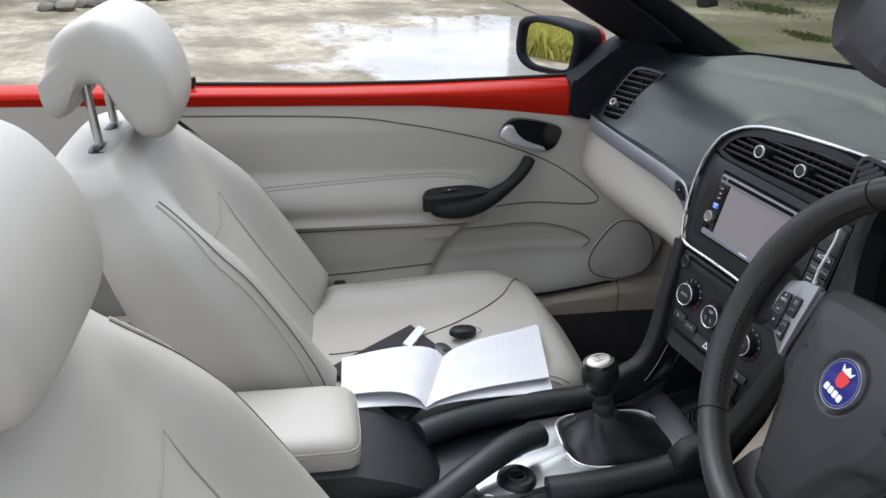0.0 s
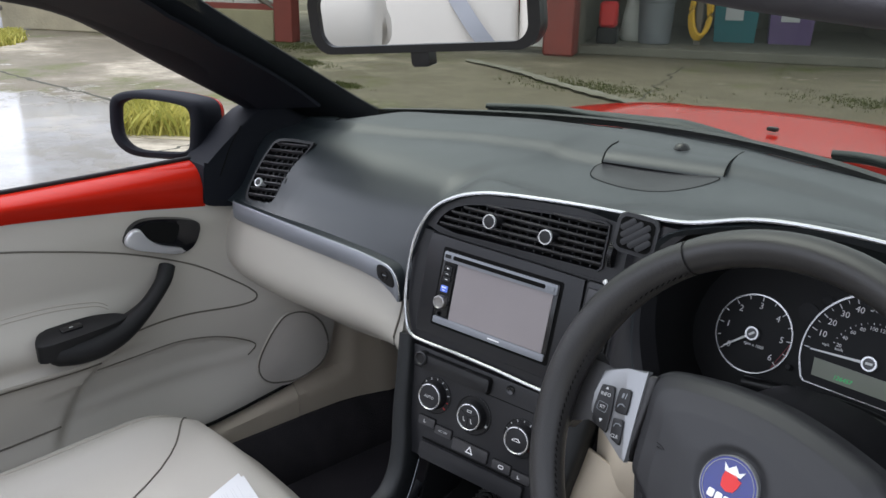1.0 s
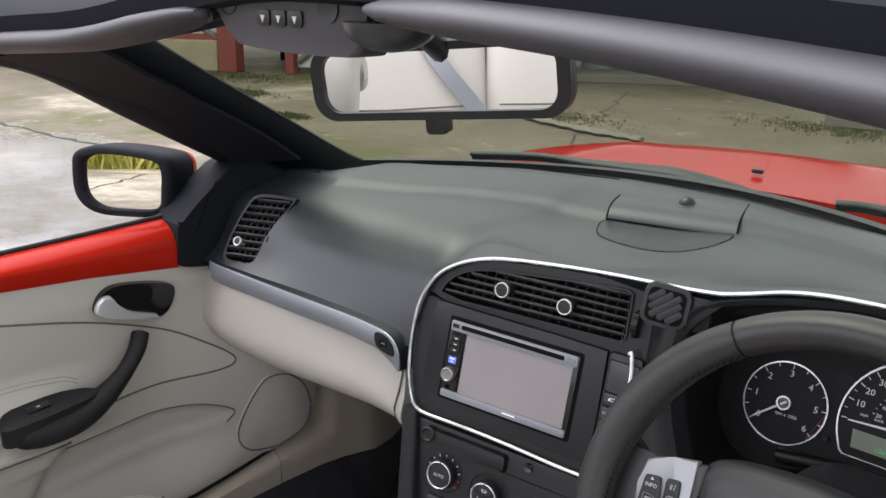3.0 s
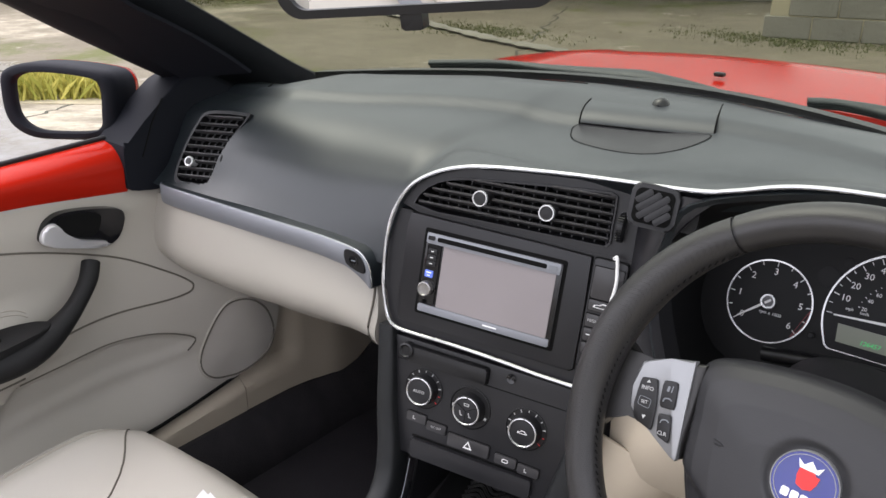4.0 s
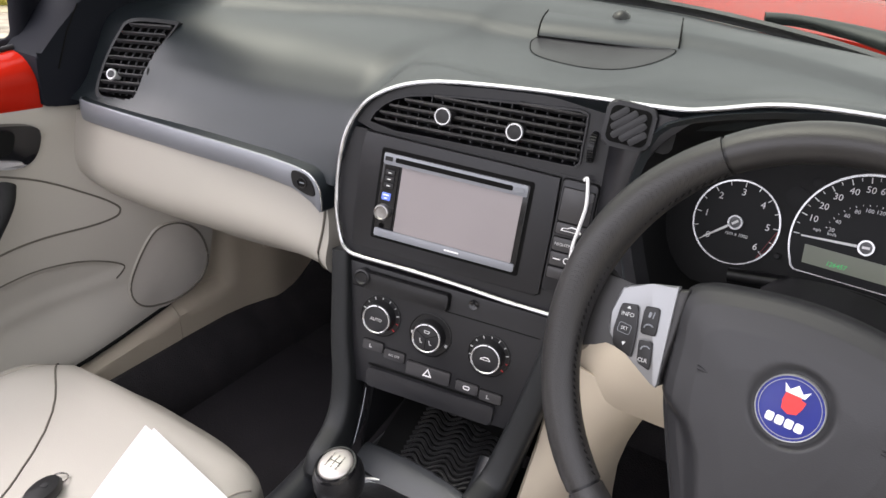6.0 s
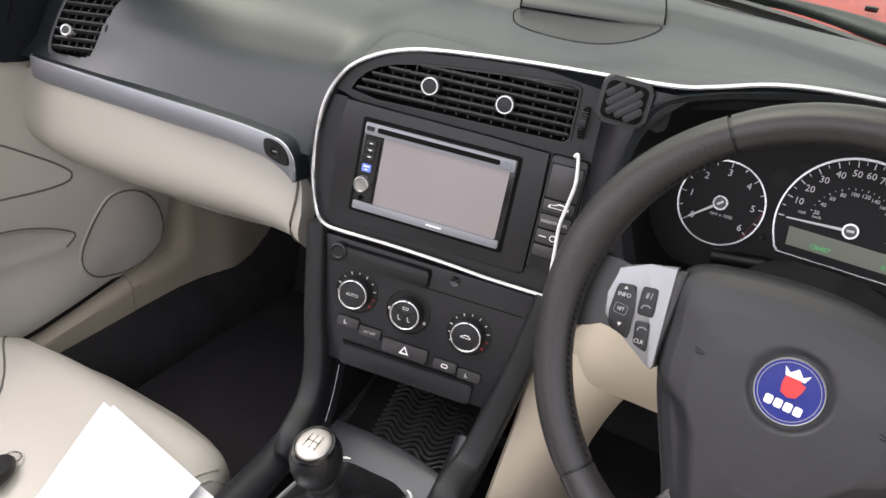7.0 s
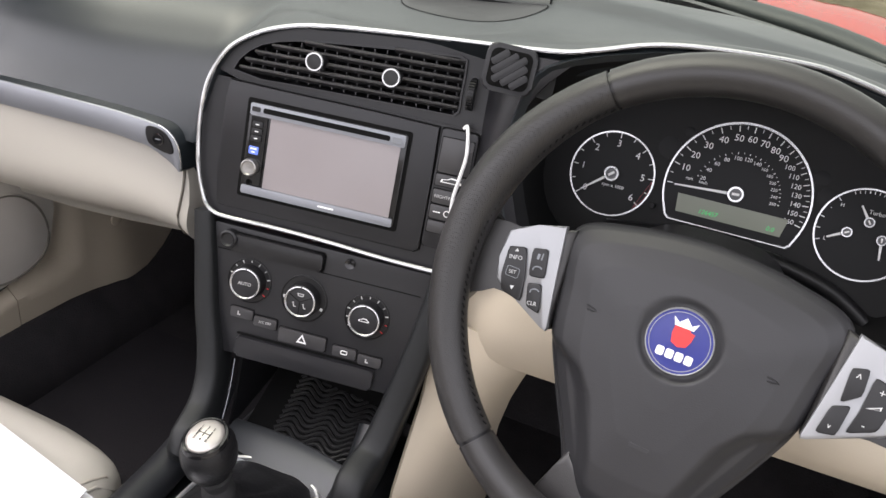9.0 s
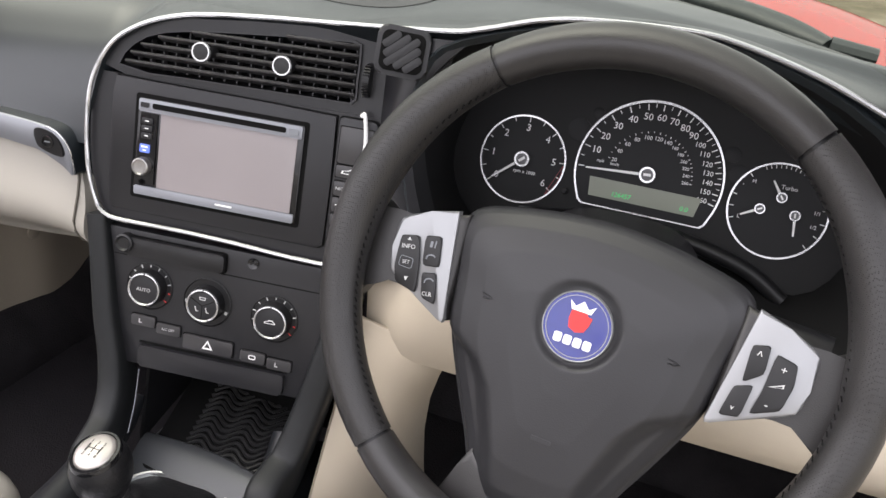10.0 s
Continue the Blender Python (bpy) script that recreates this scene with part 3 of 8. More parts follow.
def make_door():
    t = thing("door_1", (-0.7, -0.4, 0.3), "closed passenger door, cream lining under a red painted sill", "car door", "", "structure")

    def lining(a, b):
        y = lerp(-0.93, 0.156, a)
        z = lerp(sill_lo(y), door_foot(y), b)
        return door_x(y, z), y, z

    part("door_lining", sheet(lining, 130, 84, (-0.04, 0, 0)), LEATHER2, t)

    def sill(a, b):
        y = lerp(-0.95, -0.062, a)
        lo, hi = sill_lo(y), sill_hi(y)
        k = b * math.pi / 2
        return -0.668 - 0.055 * (1 - math.cos(k)) + 0.006 * math.sin(2 * k), y, lo + (hi - lo) * math.sin(k) ** 0.9

    part("painted_sill", sheet(sill, 30, 8, (-0.012, 0, -0.02)), RED, t, "glossy red painted door sill")
    part("outer_skin", sheet(lambda a, b: (-0.735 - 0.06 * math.sin(b * 2.2), lerp(-0.95, 0.25, a), lerp(0.884, 0.28, b)), 12, 10, (0.012, 0, 0)), RED, t)
    part("glass_seal", tube([(-0.727, -0.95 + 0.0445 * k, sill_hi(-0.95 + 0.0445 * k) + 0.003) for k in range(21)], 0.004), RUBBER, t)
    part("door_gap", tube([(-0.6125, y, door_foot(y) - 0.002) for y in [-0.9 + 0.05 * k for k in range(16)] + [-0.10 + 0.02 * k for k in range(12)]] + [(-0.6125, 0.152, 0.535), (-0.6125, 0.158, 0.56), (-0.6125, 0.160, 0.64)], 0.0034, 8), DEEP, t, "dark gap along the door's edge")
    # lining seams
    part("upper_seam", tube(on_door([(-0.93, 0.845), (-0.57, 0.838), (-0.42, 0.820), (-0.324, 0.802), (-0.218, 0.775), (-0.104, 0.731), (-0.029, 0.686), (0.0, 0.664), (0.006, 0.652), (-0.006, 0.642), (-0.047, 0.636), (-0.124, 0.635), (-0.222, 0.631)]), 0.0016, 6), GAP, t)
    part("armrest_seam", tube(on_door([(-0.93, 0.585), (-0.639, 0.592), (-0.40, 0.598), (-0.29, 0.604)]), 0.0018, 6), GAP, t)
    for d in (0.0, 0.006):
        part("armrest_stitching", tube(on_door([(-0.93, 0.672 + d), (-0.70, 0.690 + d), (-0.40, 0.706 + d), (-0.29, 0.700 + d), (-0.26, 0.688 + d)]), 0.0011, 5), STITCH, t)
    part("lower_seam", tube(on_door([(-0.93, 0.472), (-0.568, 0.489), (-0.45, 0.497), (-0.365, 0.503)]), 0.0016, 6), GAP, t)
    part("pocket_edge", tube(on_door([(-0.294, 0.575), (-0.221, 0.580), (-0.150, 0.585), (-0.085, 0.582), (-0.043, 0.574), (-0.010, 0.560), (-0.003, 0.549), (-0.017, 0.533)], off=-0.0002), 0.0015, 6), GAP, t)
    # speaker
    sp = smooth_line([(0, 0.070, 0.609), (0, 0.100, 0.601), (0, 0.127, 0.572), (0, 0.139, 0.532), (0, 0.131, 0.500), (0, 0.105, 0.478), (0, 0.058, 0.463), (0, 0.014, 0.472), (0, -0.003, 0.499), (0, 0.016, 0.552), (0, 0.045, 0.598)], 5, True)
    c = Vector((0, 0.075, 0.535))
    rings = [[(door_x(*(c.lerp(p, k)).yz) + off, *(c.lerp(p, k)).yz) for p in sp] for k, off in ((1.05, 0.0), (1.03, 0.0025), (1.005, 0.0025), (0.99, -0.001))]
    s = part("speaker", loft([[(door_x(*(c.lerp(p, k)).yz) + off, *(c.lerp(p, k)).yz) for p in sp] for k, off in ((0.995, -0.01), (0.995, 0.001), (0.7, 0.003), (0.35, 0.004), (0.05, 0.004))]), CLOTH, t, "grey-beige cloth speaker cover")
    part("speaker_rim", loft(rings, False), LEATHER2, s)
    part("speaker_groove", tube([(door_x(p.y, p.z) + 0.0018, p.y, p.z) for p in sp], 0.0017, 6, closed=True), GAP, s)
    # inner handle
    H = frame_m((-0.664, -0.156, 0.792), (0, 1, 0), (0.05, 0, 1))
    ho = [(y + 0.156, z - 0.792) for y, z in ((-0.218, 0.802), (-0.202, 0.823), (-0.176, 0.830), (-0.123, 0.822), (-0.084, 0.808), (-0.084, 0.785), (-0.098, 0.763), (-0.123, 0.757), (-0.168, 0.771), (-0.212, 0.788))]
    ho = [(p.x, p.y) for p in smooth_line([(*q, 0) for q in ho[::-1]], 5, True)]
    h = part("handle_cup", prism(ho, -0.010, 0.003, 0.002), GLOSSBLACK, t, "black recessed handle cup", m=H)
    part("lever_well", prism([(p[0] * 0.55 - 0.006, p[1] * 0.62 + 0.010) for p in ho], 0.003, 0.0034), DEEP, h, m=H)
    lv = [(y + 0.156, z - 0.792) for y, z in ((-0.219, 0.803), (-0.208, 0.817), (-0.193, 0.817), (-0.182, 0.800), (-0.160, 0.782), (-0.122, 0.768), (-0.119, 0.763), (-0.124, 0.7585), (-0.168, 0.771), (-0.213, 0.788))]
    lv = [(p.x, p.y) for p in smooth_line([(*q, 0) for q in lv[::-1]], 4, True)]
    part("pull_lever", prism(lv, 0.003, 0.011, 0.005, 4), SATIN, h, "satin silver door lever", m=H, angle=60)
    # grab handle and switch plate
    g = smooth_line([(-0.654, -0.152, 0.742), (-0.636, -0.172, 0.719), (-0.618, -0.215, 0.687), (-0.611, -0.270, 0.660), (-0.614, -0.33, 0.651), (-0.626, -0.378, 0.658)], 6)
    gh = part("grab_handle", tube(g, [(0.0145 + 0.015 * step(9, 22, i)) * (1 - 0.45 * step(len(g) - 4, len(g) - 1, i)) for i in range(len(g))], 16, flat=0.85), HOOD, t, "black curved pull handle")
    S = frame_m((-0.622, -0.322, 0.684), (0, 1, 0.06), (-1, 0, 0.12))
    so = smooth_line([(-0.065, -0.028, 0), (-0.06, 0.014, 0), (-0.03, 0.022, 0), (0.03, 0.02, 0), (0.075, -0.005, 0), (0.05, -0.025, 0)], 5, True)
    part("switch_plate", prism([(p[0], p[1]) for p in so][::-1], -0.03, 0.002, 0.003, 3), HOOD, gh, m=S)
    w = thing("window_switch", (-0.622, -0.34, 0.672), "small black window switch on the door armrest", "switch")
    part("rocker", prism(rrect(0.034, 0.016, 0.003, (-0.012, 0.0)), 0.0015, 0.005, 0.002), GLOSSBLACK, w, m=S)
    part("switch_mark", prism(rrect(0.006, 0.0012, 0.0004, (-0.012, 0.0)), 0.005, 0.0053), WHITE, w, m=S)
    # lock button on the sill
    p = thing("lock_button", (-0.70, -0.86, 0.895), "small black door lock button on the red sill", "lock button")
    part("pin", lathe([(0.009, -0.004), (0.009, 0.0), (0.004, 0.001), (0.004, 0.012), (0.0075, 0.014), (0.0075, 0.026), (0.004, 0.028)], 14), BLACK, p, m=pose(-0.705, -0.858, 0.893))


make_door()


def make_quarter():
    t = thing("rear_quarter_panel", (-0.7, -1.5, 0.3), "red rear body side with cream inner lining", "car body", "", "structure")
    part("side_lining", sheet(lambda a, b: (-0.682, lerp(-0.955, -2.1, a), lerp(0.884, 0.35, b)), 16, 8, (-0.04, 0, 0)), LEATHER2, t)
    part("painted_rail", sheet(lambda a, b: (-0.672 - 0.055 * (1 - math.cos(b * 1.57)), lerp(-0.955, -2.1, a), 0.884 + 0.018 * math.sin(b * 1.57)), 16, 6, (-0.012, 0, -0.02)), RED, t)
    part("outer_side", sheet(lambda a, b: (-0.735 - 0.06 * math.sin(b * 2.2), lerp(-0.955, -2.6, a), lerp(0.895, 0.28, b)), 12, 8, (0.012, 0, 0)), RED, t)
    part("front_wing", sheet(lambda a, b: (-0.745 - 0.05 * math.sin(b * 2.2), lerp(0.255, 1.28, a), lerp(0.845 - 0.08 * a, 0.28, b)), 12, 8, (0.012, 0, 0)), RED, t)
    u = thing("body_side", (0.72, -1.5, 0.3), "red body side with cream inner lining", "car body", "", "structure")
    part("side_lining", sheet(lambda a, b: (0.692, lerp(-1.15, -2.1, a), lerp(0.872, 0.35, b)), 10, 6, (0.04, 0, 0)), LEATHER2, u)
    part("outer_side", sheet(lambda a, b: (0.745 + 0.06 * math.sin(b * 2.2), lerp(-1.15, -2.6, a), lerp(0.895, 0.28, b)), 10, 8, (-0.012, 0, 0)), RED, u)
    part("front_wing", sheet(lambda a, b: (0.745 + 0.05 * math.sin(b * 2.2), lerp(0.30, 1.28, a), lerp(0.845 - 0.08 * a, 0.28, b)), 12, 8, (-0.012, 0, 0)), RED, u)
    part("door_step", box((0.70, -0.42, 0.34), (0.10, 1.45, 0.12), 0.02), LEATHER2, u, "cream sill trim below the open doorway")
    d = thing("rear_deck", (0, -2.3, 0.85), "red rear deck behind the rear seat", "car body", "", "structure")
    part("deck_skin", sheet(lambda a, b: (lerp(-0.72, 0.73, a), lerp(-2.1, -2.75, b), 0.90 - 0.06 * b), 12, 6, (0, 0, -0.02)), RED, d)
    part("tail_panel", sheet(lambda a, b: (lerp(-0.72, 0.73, a), -2.75, lerp(0.84, 0.28, b)), 12, 6, (0, 0.02, 0)), RED, d)


make_quarter()


def make_side_mirror():
    t = thing("door_mirror", (-0.76, -0.05, 0.93), "black and red door mirror showing grass and concrete", "door mirror")
    c = Vector((-0.825, -0.077, 0.955))
    eye, goal = Vector((0.66, -0.72, 1.28)), Vector((-3.0, -11.2, 0.02))
    n = ((eye - c).normalized() + (goal - c).normalized()).normalized()
    r = Vector((0, 0, 1)).cross(n)
    MM = frame_m(c, r, n.cross(r))
    out = [(p[0], p[1]) for p in smooth_line([(-0.108, 0.018), (-0.098, 0.050), (-0.045, 0.064), (0.06, 0.060), (0.102, 0.045), (0.104, -0.01), (0.09, -0.051), (0.0, -0.061), (-0.065, -0.058), (-0.102, -0.032)], 5, True)]
    part("mirror_rim", loft([[(p[0] * k, p[1] * k, w) for p in out] for k, w in ((0.77, -0.012), (0.77, 0.004), (0.80, 0.009), (0.92, 0.009), (0.985, 0.002), (1.0, -0.012), (1.0, -0.03))], False), PILLAR, t, "thick black mirror rim", m=MM, angle=60)
    part("mirror_housing", loft([[(p[0] * k, p[1] * k, w) for p in out] for k, w in ((1, -0.028), (1.0, -0.045), (0.985, -0.060))], False), PILLAR, t, "black mirror housing", m=MM, angle=60)
    part("mirror_shell", loft([[(p[0] * k, p[1] * k, w) for p in out] for k, w in ((0.99, -0.060), (0.95, -0.075), (0.82, -0.095), (0.5, -0.108), (0.1, -0.11))]), RED, t, "red painted mirror shell", m=MM)
    part("mirror_face", prism([(p[0] * 0.78, p[1] * 0.78) for p in out], -0.01, -0.002), MIRROR, t, "silvered mirror glass", m=MM)
    foot = [(-0.745, 0.01, 0.905), (-0.745, 0.10, 0.905), (-0.745, 0.11, 0.94), (-0.75, 0.04, 0.948)]
    part("mirror_foot", loft([[Vector(p) + Vector((dx, 0, 0)) for p in foot] for dx in (-0.06, 0.0, 0.03)]), PILLAR, t, "black mirror foot")
    # sail panel between sill and pillar
    s = thing("sail_panel", (-0.69, 0.02, 0.9), "dark triangular trim panel at the mirror", "trim panel")
    tri = smooth_line([(-0.066, 0.838, 0), (-0.04, 0.830, 0), (0.0, 0.826, 0), (0.10, 0.835, 0), (0.20, 0.87, 0), (0.30, 0.945, 0), (0.20, 1.0, 0), (0.07, 1.0, 0), (-0.005, 0.955, 0), (-0.056, 0.912, 0), (-0.065, 0.905, 0), (-0.067, 0.87, 0)], 3, True)
    SM = frame_m((0, 0, 0), (0, 1, 0), (0, 0, 1))
    part("sail_trim", prism([(p.x, p.y) for p in tri], -0.745, -0.662, 0.006, 4), PILLAR, s, m=SM, angle=60)
    part("panel_seam", tube([(-0.6612, -0.035, 0.885), (-0.6612, -0.012, 0.935), (-0.6612, 0.012, 0.972)], 0.0012, 6), DEEP, s, "thin seam behind the mirror foot")


make_side_mirror()


# ---- floor and footwell ----
def make_floor():
    solo("floor", box((0, -0.75, 0.235), (1.42, 2.75, 0.07), 0.005), CARPET, "black carpeted car floor", "floor", "structure")
    b = thing("footwell_lining", (-0.4, 0.4, 0.3), "black carpet lining at the front of the footwells", "carpet", "", "structure")
    part("toe_board", sheet(lambda a, c: (lerp(-0.68, 0.70, a), lerp(0.42, 0.62, c), lerp(0.27, 0.75, c)), 8, 8, (0, 0.02, -0.02)), CARPET, b)
    FOOT = ([-1.1, -0.04, 0.076, 0.174, 0.25, 0.346, 0.39, 0.42, 0.46, 0.53], [0.370, 0.376, 0.377, 0.376, 0.368, 0.364, 0.378, 0.400, 0.45, 0.55])

    def side(y, z):
        df = float(np.interp(y, [-1.1, -0.123, -0.041, 0.06, 0.12, 0.2], [0.405, 0.429, 0.440, 0.455, 0.462, 0.462]))
        return -0.606 - 0.022 * step(0.215, 0.170, y) * step(df - 0.030, df - 0.012, z) + 0.012 * step(0.22, 0.30, y) * step(0.62, 0.45, z) - 0.010 * step(0.30, 0.40, y)

    k = thing("kick_panel", (-0.62, 0.2, 0.4), "tan moulded kick panel below the glovebox", "trim panel")

    def kick(a, c):
        y = lerp(0.0745, 0.53, a)
        z = lerp(0.72, float(np.interp(y, *FOOT)) - 0.012, c)
        return side(y, z), y, z

    part("kick_moulding", sheet(kick, 40, 24, (-0.03, 0, 0)), KICKTRIM, k)
    part("trim_clip", lathe([(0.013, -0.004), (0.012, 0.001), (0.008, 0.003), (0.001, 0.0035)], 18), KICKTRIM, k, "small round trim clip", m=frame_m((side(0.285, 0.49), 0.285, 0.49), (0, 1, 0), (0, 0, 1)))
    s = thing("door_sill_trim", (-0.6, -0.4, 0.38), "tan sill trim along the door opening", "sill trim")

    def cover(a, c):
        y = lerp(-1.1, 0.072, a)
        z = lerp(door_foot(max(y, -0.93)) + 0.001, float(np.interp(y, *FOOT)) - 0.012, c)
        return side(y, z) + 0.001, y, z

    part("sill_cover", sheet(cover, 40, 10, (-0.03, 0, 0)), KICKTRIM, s)
    part("carpet_edge", sheet(lambda a, c: (-0.596 + 0.012 * math.sin(3.14 * c) + 0.05 * c, lerp(-1.1, 0.53, a), lerp(float(np.interp(lerp(-1.1, 0.53, a), *FOOT)), 0.262, c)), 64, 8, (-0.02, 0, 0)), CARPET, b, "black carpet turned up the sill")
    part("side_carpet", sheet(lambda a, c: (0.694, lerp(-0.10, 0.55, a), lerp(0.70, 0.26, c)), 8, 8, (0.01, 0, 0)), CARPET, b)
    part("footwell_mat", box((-0.34, 0.06, 0.276), (0.40, 0.46, 0.010), 0.004), MATCARPET, b, "charcoal carpet mat")


MATCARPET = mat("charcoal_mat", (0.031, 0.029, 0.032), 0.95, spec=0.05, grain=0.9, grain_size=500, stain=0.25, stain_size=9, bump=0.002)
make_floor()


# ---- dashboard ----
COWL = [(0.154, 0.991), (0.22, 0.9985), (0.26, 1.007), (0.307, 1.021), (0.355, 1.028), (0.43, 1.031), (0.47, 1.027), (0.53, 1.012), (0.583, 0.992), (0.66, 0.960), (0.70, 0.935)]
LOOP = [(0.147, -0.0855), (0.082, -0.0845), (0.023, -0.0815), (-0.045, -0.080), (-0.094, -0.0805), (-0.115, -0.078), (-0.127, -0.066), (-0.138, -0.03),
        (-0.142, 0.014), (-0.140, 0.052), (-0.130, 0.082), (-0.114, 0.104), (-0.084, 0.123), (-0.048, 0.135), (-0.010, 0.141), (0.039, 0.146), (0.098, 0.1505), (0.150, 0.1527)]


def on_stack(u, v, w=0.0):
    return STACK @ Vector((u, v, w))


def dash_sections():
    """Rows of x and seven (y, z) from the glass down to the fascia's edge."""
    rows = []
    for x in (-0.685, -0.60):
        rows.append((x, [(yw(x), 0.955), (0.20, 0.962), (0.14, 0.962), (0.065, 0.948), (0.030, 0.90), (0.006, 0.862), (-0.024, 0.838)]))
    rows.append((-0.50, [(yw(-0.5), 0.968), (0.26, 0.985), (0.18, 0.980), (0.09, 0.958), (0.040, 0.91), (0.008, 0.866), (-0.022, 0.836)]))
    rows.append((-0.30, [(yw(-0.3), 0.975), (0.34, 0.994), (0.22, 0.985), (0.11, 0.967), (0.052, 0.92), (0.020, 0.872), (-0.004, 0.832)]))
    rows.append((-0.17, [(yw(-0.17), 0.976), (0.36, 0.997), (0.23, 0.985), (0.10, 0.970), (0.050, 0.93), (0.024, 0.875), (0.008, 0.822)]))
    for u, v in ((-0.141, 0.03), (-0.131, 0.080), (-0.114, 0.105), (-0.084, 0.124), (-0.048, 0.136), (0.02, 0.144), (0.09, 0.149)):
        e = on_stack(u, v)
        k = step(0.03, 0.13, v)
        rows.append((e.x, [(yw(e.x), 0.977), (0.37, 0.998), (0.24, lerp(0.985, 0.978, k)), (0.13, lerp(0.972, 0.976, k)), (lerp(0.06, 0.09, k), lerp(0.952, 0.978, k)),
                           (lerp(0.02, 0.065, k), lerp(0.92, 0.981, k)), (e.y, e.z)]))
    for x, z in COWL:
        h = z - 0.985
        rows.append((x, [(yw(x), 0.975 - 0.03 * step(0.4, 0.7, x)), (min(0.37, yw(x) - 0.06), 0.995 - 0.04 * step(0.45, 0.7, x)), (0.22, 0.985 + 0.3 * h), (0.15, 0.985 + 0.55 * h),
                         (0.10, 0.987 + 0.85 * h), (0.07, 0.987 + h), (0.050, z)]))
    return rows


SIDEVENT = frame_m((-0.573, 0.0275, 0.901), (0.93, 0.27, 0.05), (0.12, 0.50, 0.86))
SIDEHOLE = [(p[0], p[1]) for p in smooth_line([(-0.050, -0.050, 0), (-0.046, -0.01, 0), (-0.028, 0.036, 0), (-0.008, 0.056, 0), (0.056, 0.056, 0), (0.062, 0.050, 0), (0.038, 0.015, 0), (0.024, -0.02, 0), (0.016, -0.053, 0), (-0.02, -0.056, 0)], 5, True)]


def inside(p, poly):
    hit = False
    for (x0, y0), (x1, y1) in zip(poly, poly[1:] + poly[:1]):
        if (y0 > p[1]) != (y1 > p[1]) and p[0] < x0 + (p[1] - y0) / (y1 - y0) * (x1 - x0):
            hit = not hit
    return hit


def radial(poly, c, n=96):
    """The outline poly met by n rays from c."""
    out = []
    for i in range(n):
        d = (math.cos(2 * math.pi * i / n), math.sin(2 * math.pi * i / n))
        far = 0
        for p, q in zip(poly, poly[1:] + poly[:1]):
            e, f = (q[0] - p[0], q[1] - p[1]), (p[0] - c[0], p[1] - c[1])
            k = d[0] * e[1] - d[1] * e[0]
            if abs(k) > 1e-12:
                r, s = (f[0] * e[1] - f[1] * e[0]) / k, (f[0] * d[1] - f[1] * d[0]) / k
                if r > far and -1e-6 <= s <= 1 + 1e-6:
                    far = r
        out.append((c[0] + d[0] * far, c[1] + d[1] * far))
    return out


def shelf(x):
    """How far ahead the raised shelf under the windscreen begins."""
    return float(np.interp(x, [-0.62, -0.50, -0.38, -0.27, -0.15, -0.05, 0.14, 0.245, 0.35, 0.50], [0.150, 0.150, 0.178, 0.225, 0.258, 0.268, 0.325, 0.310, 0.268, 0.19]))


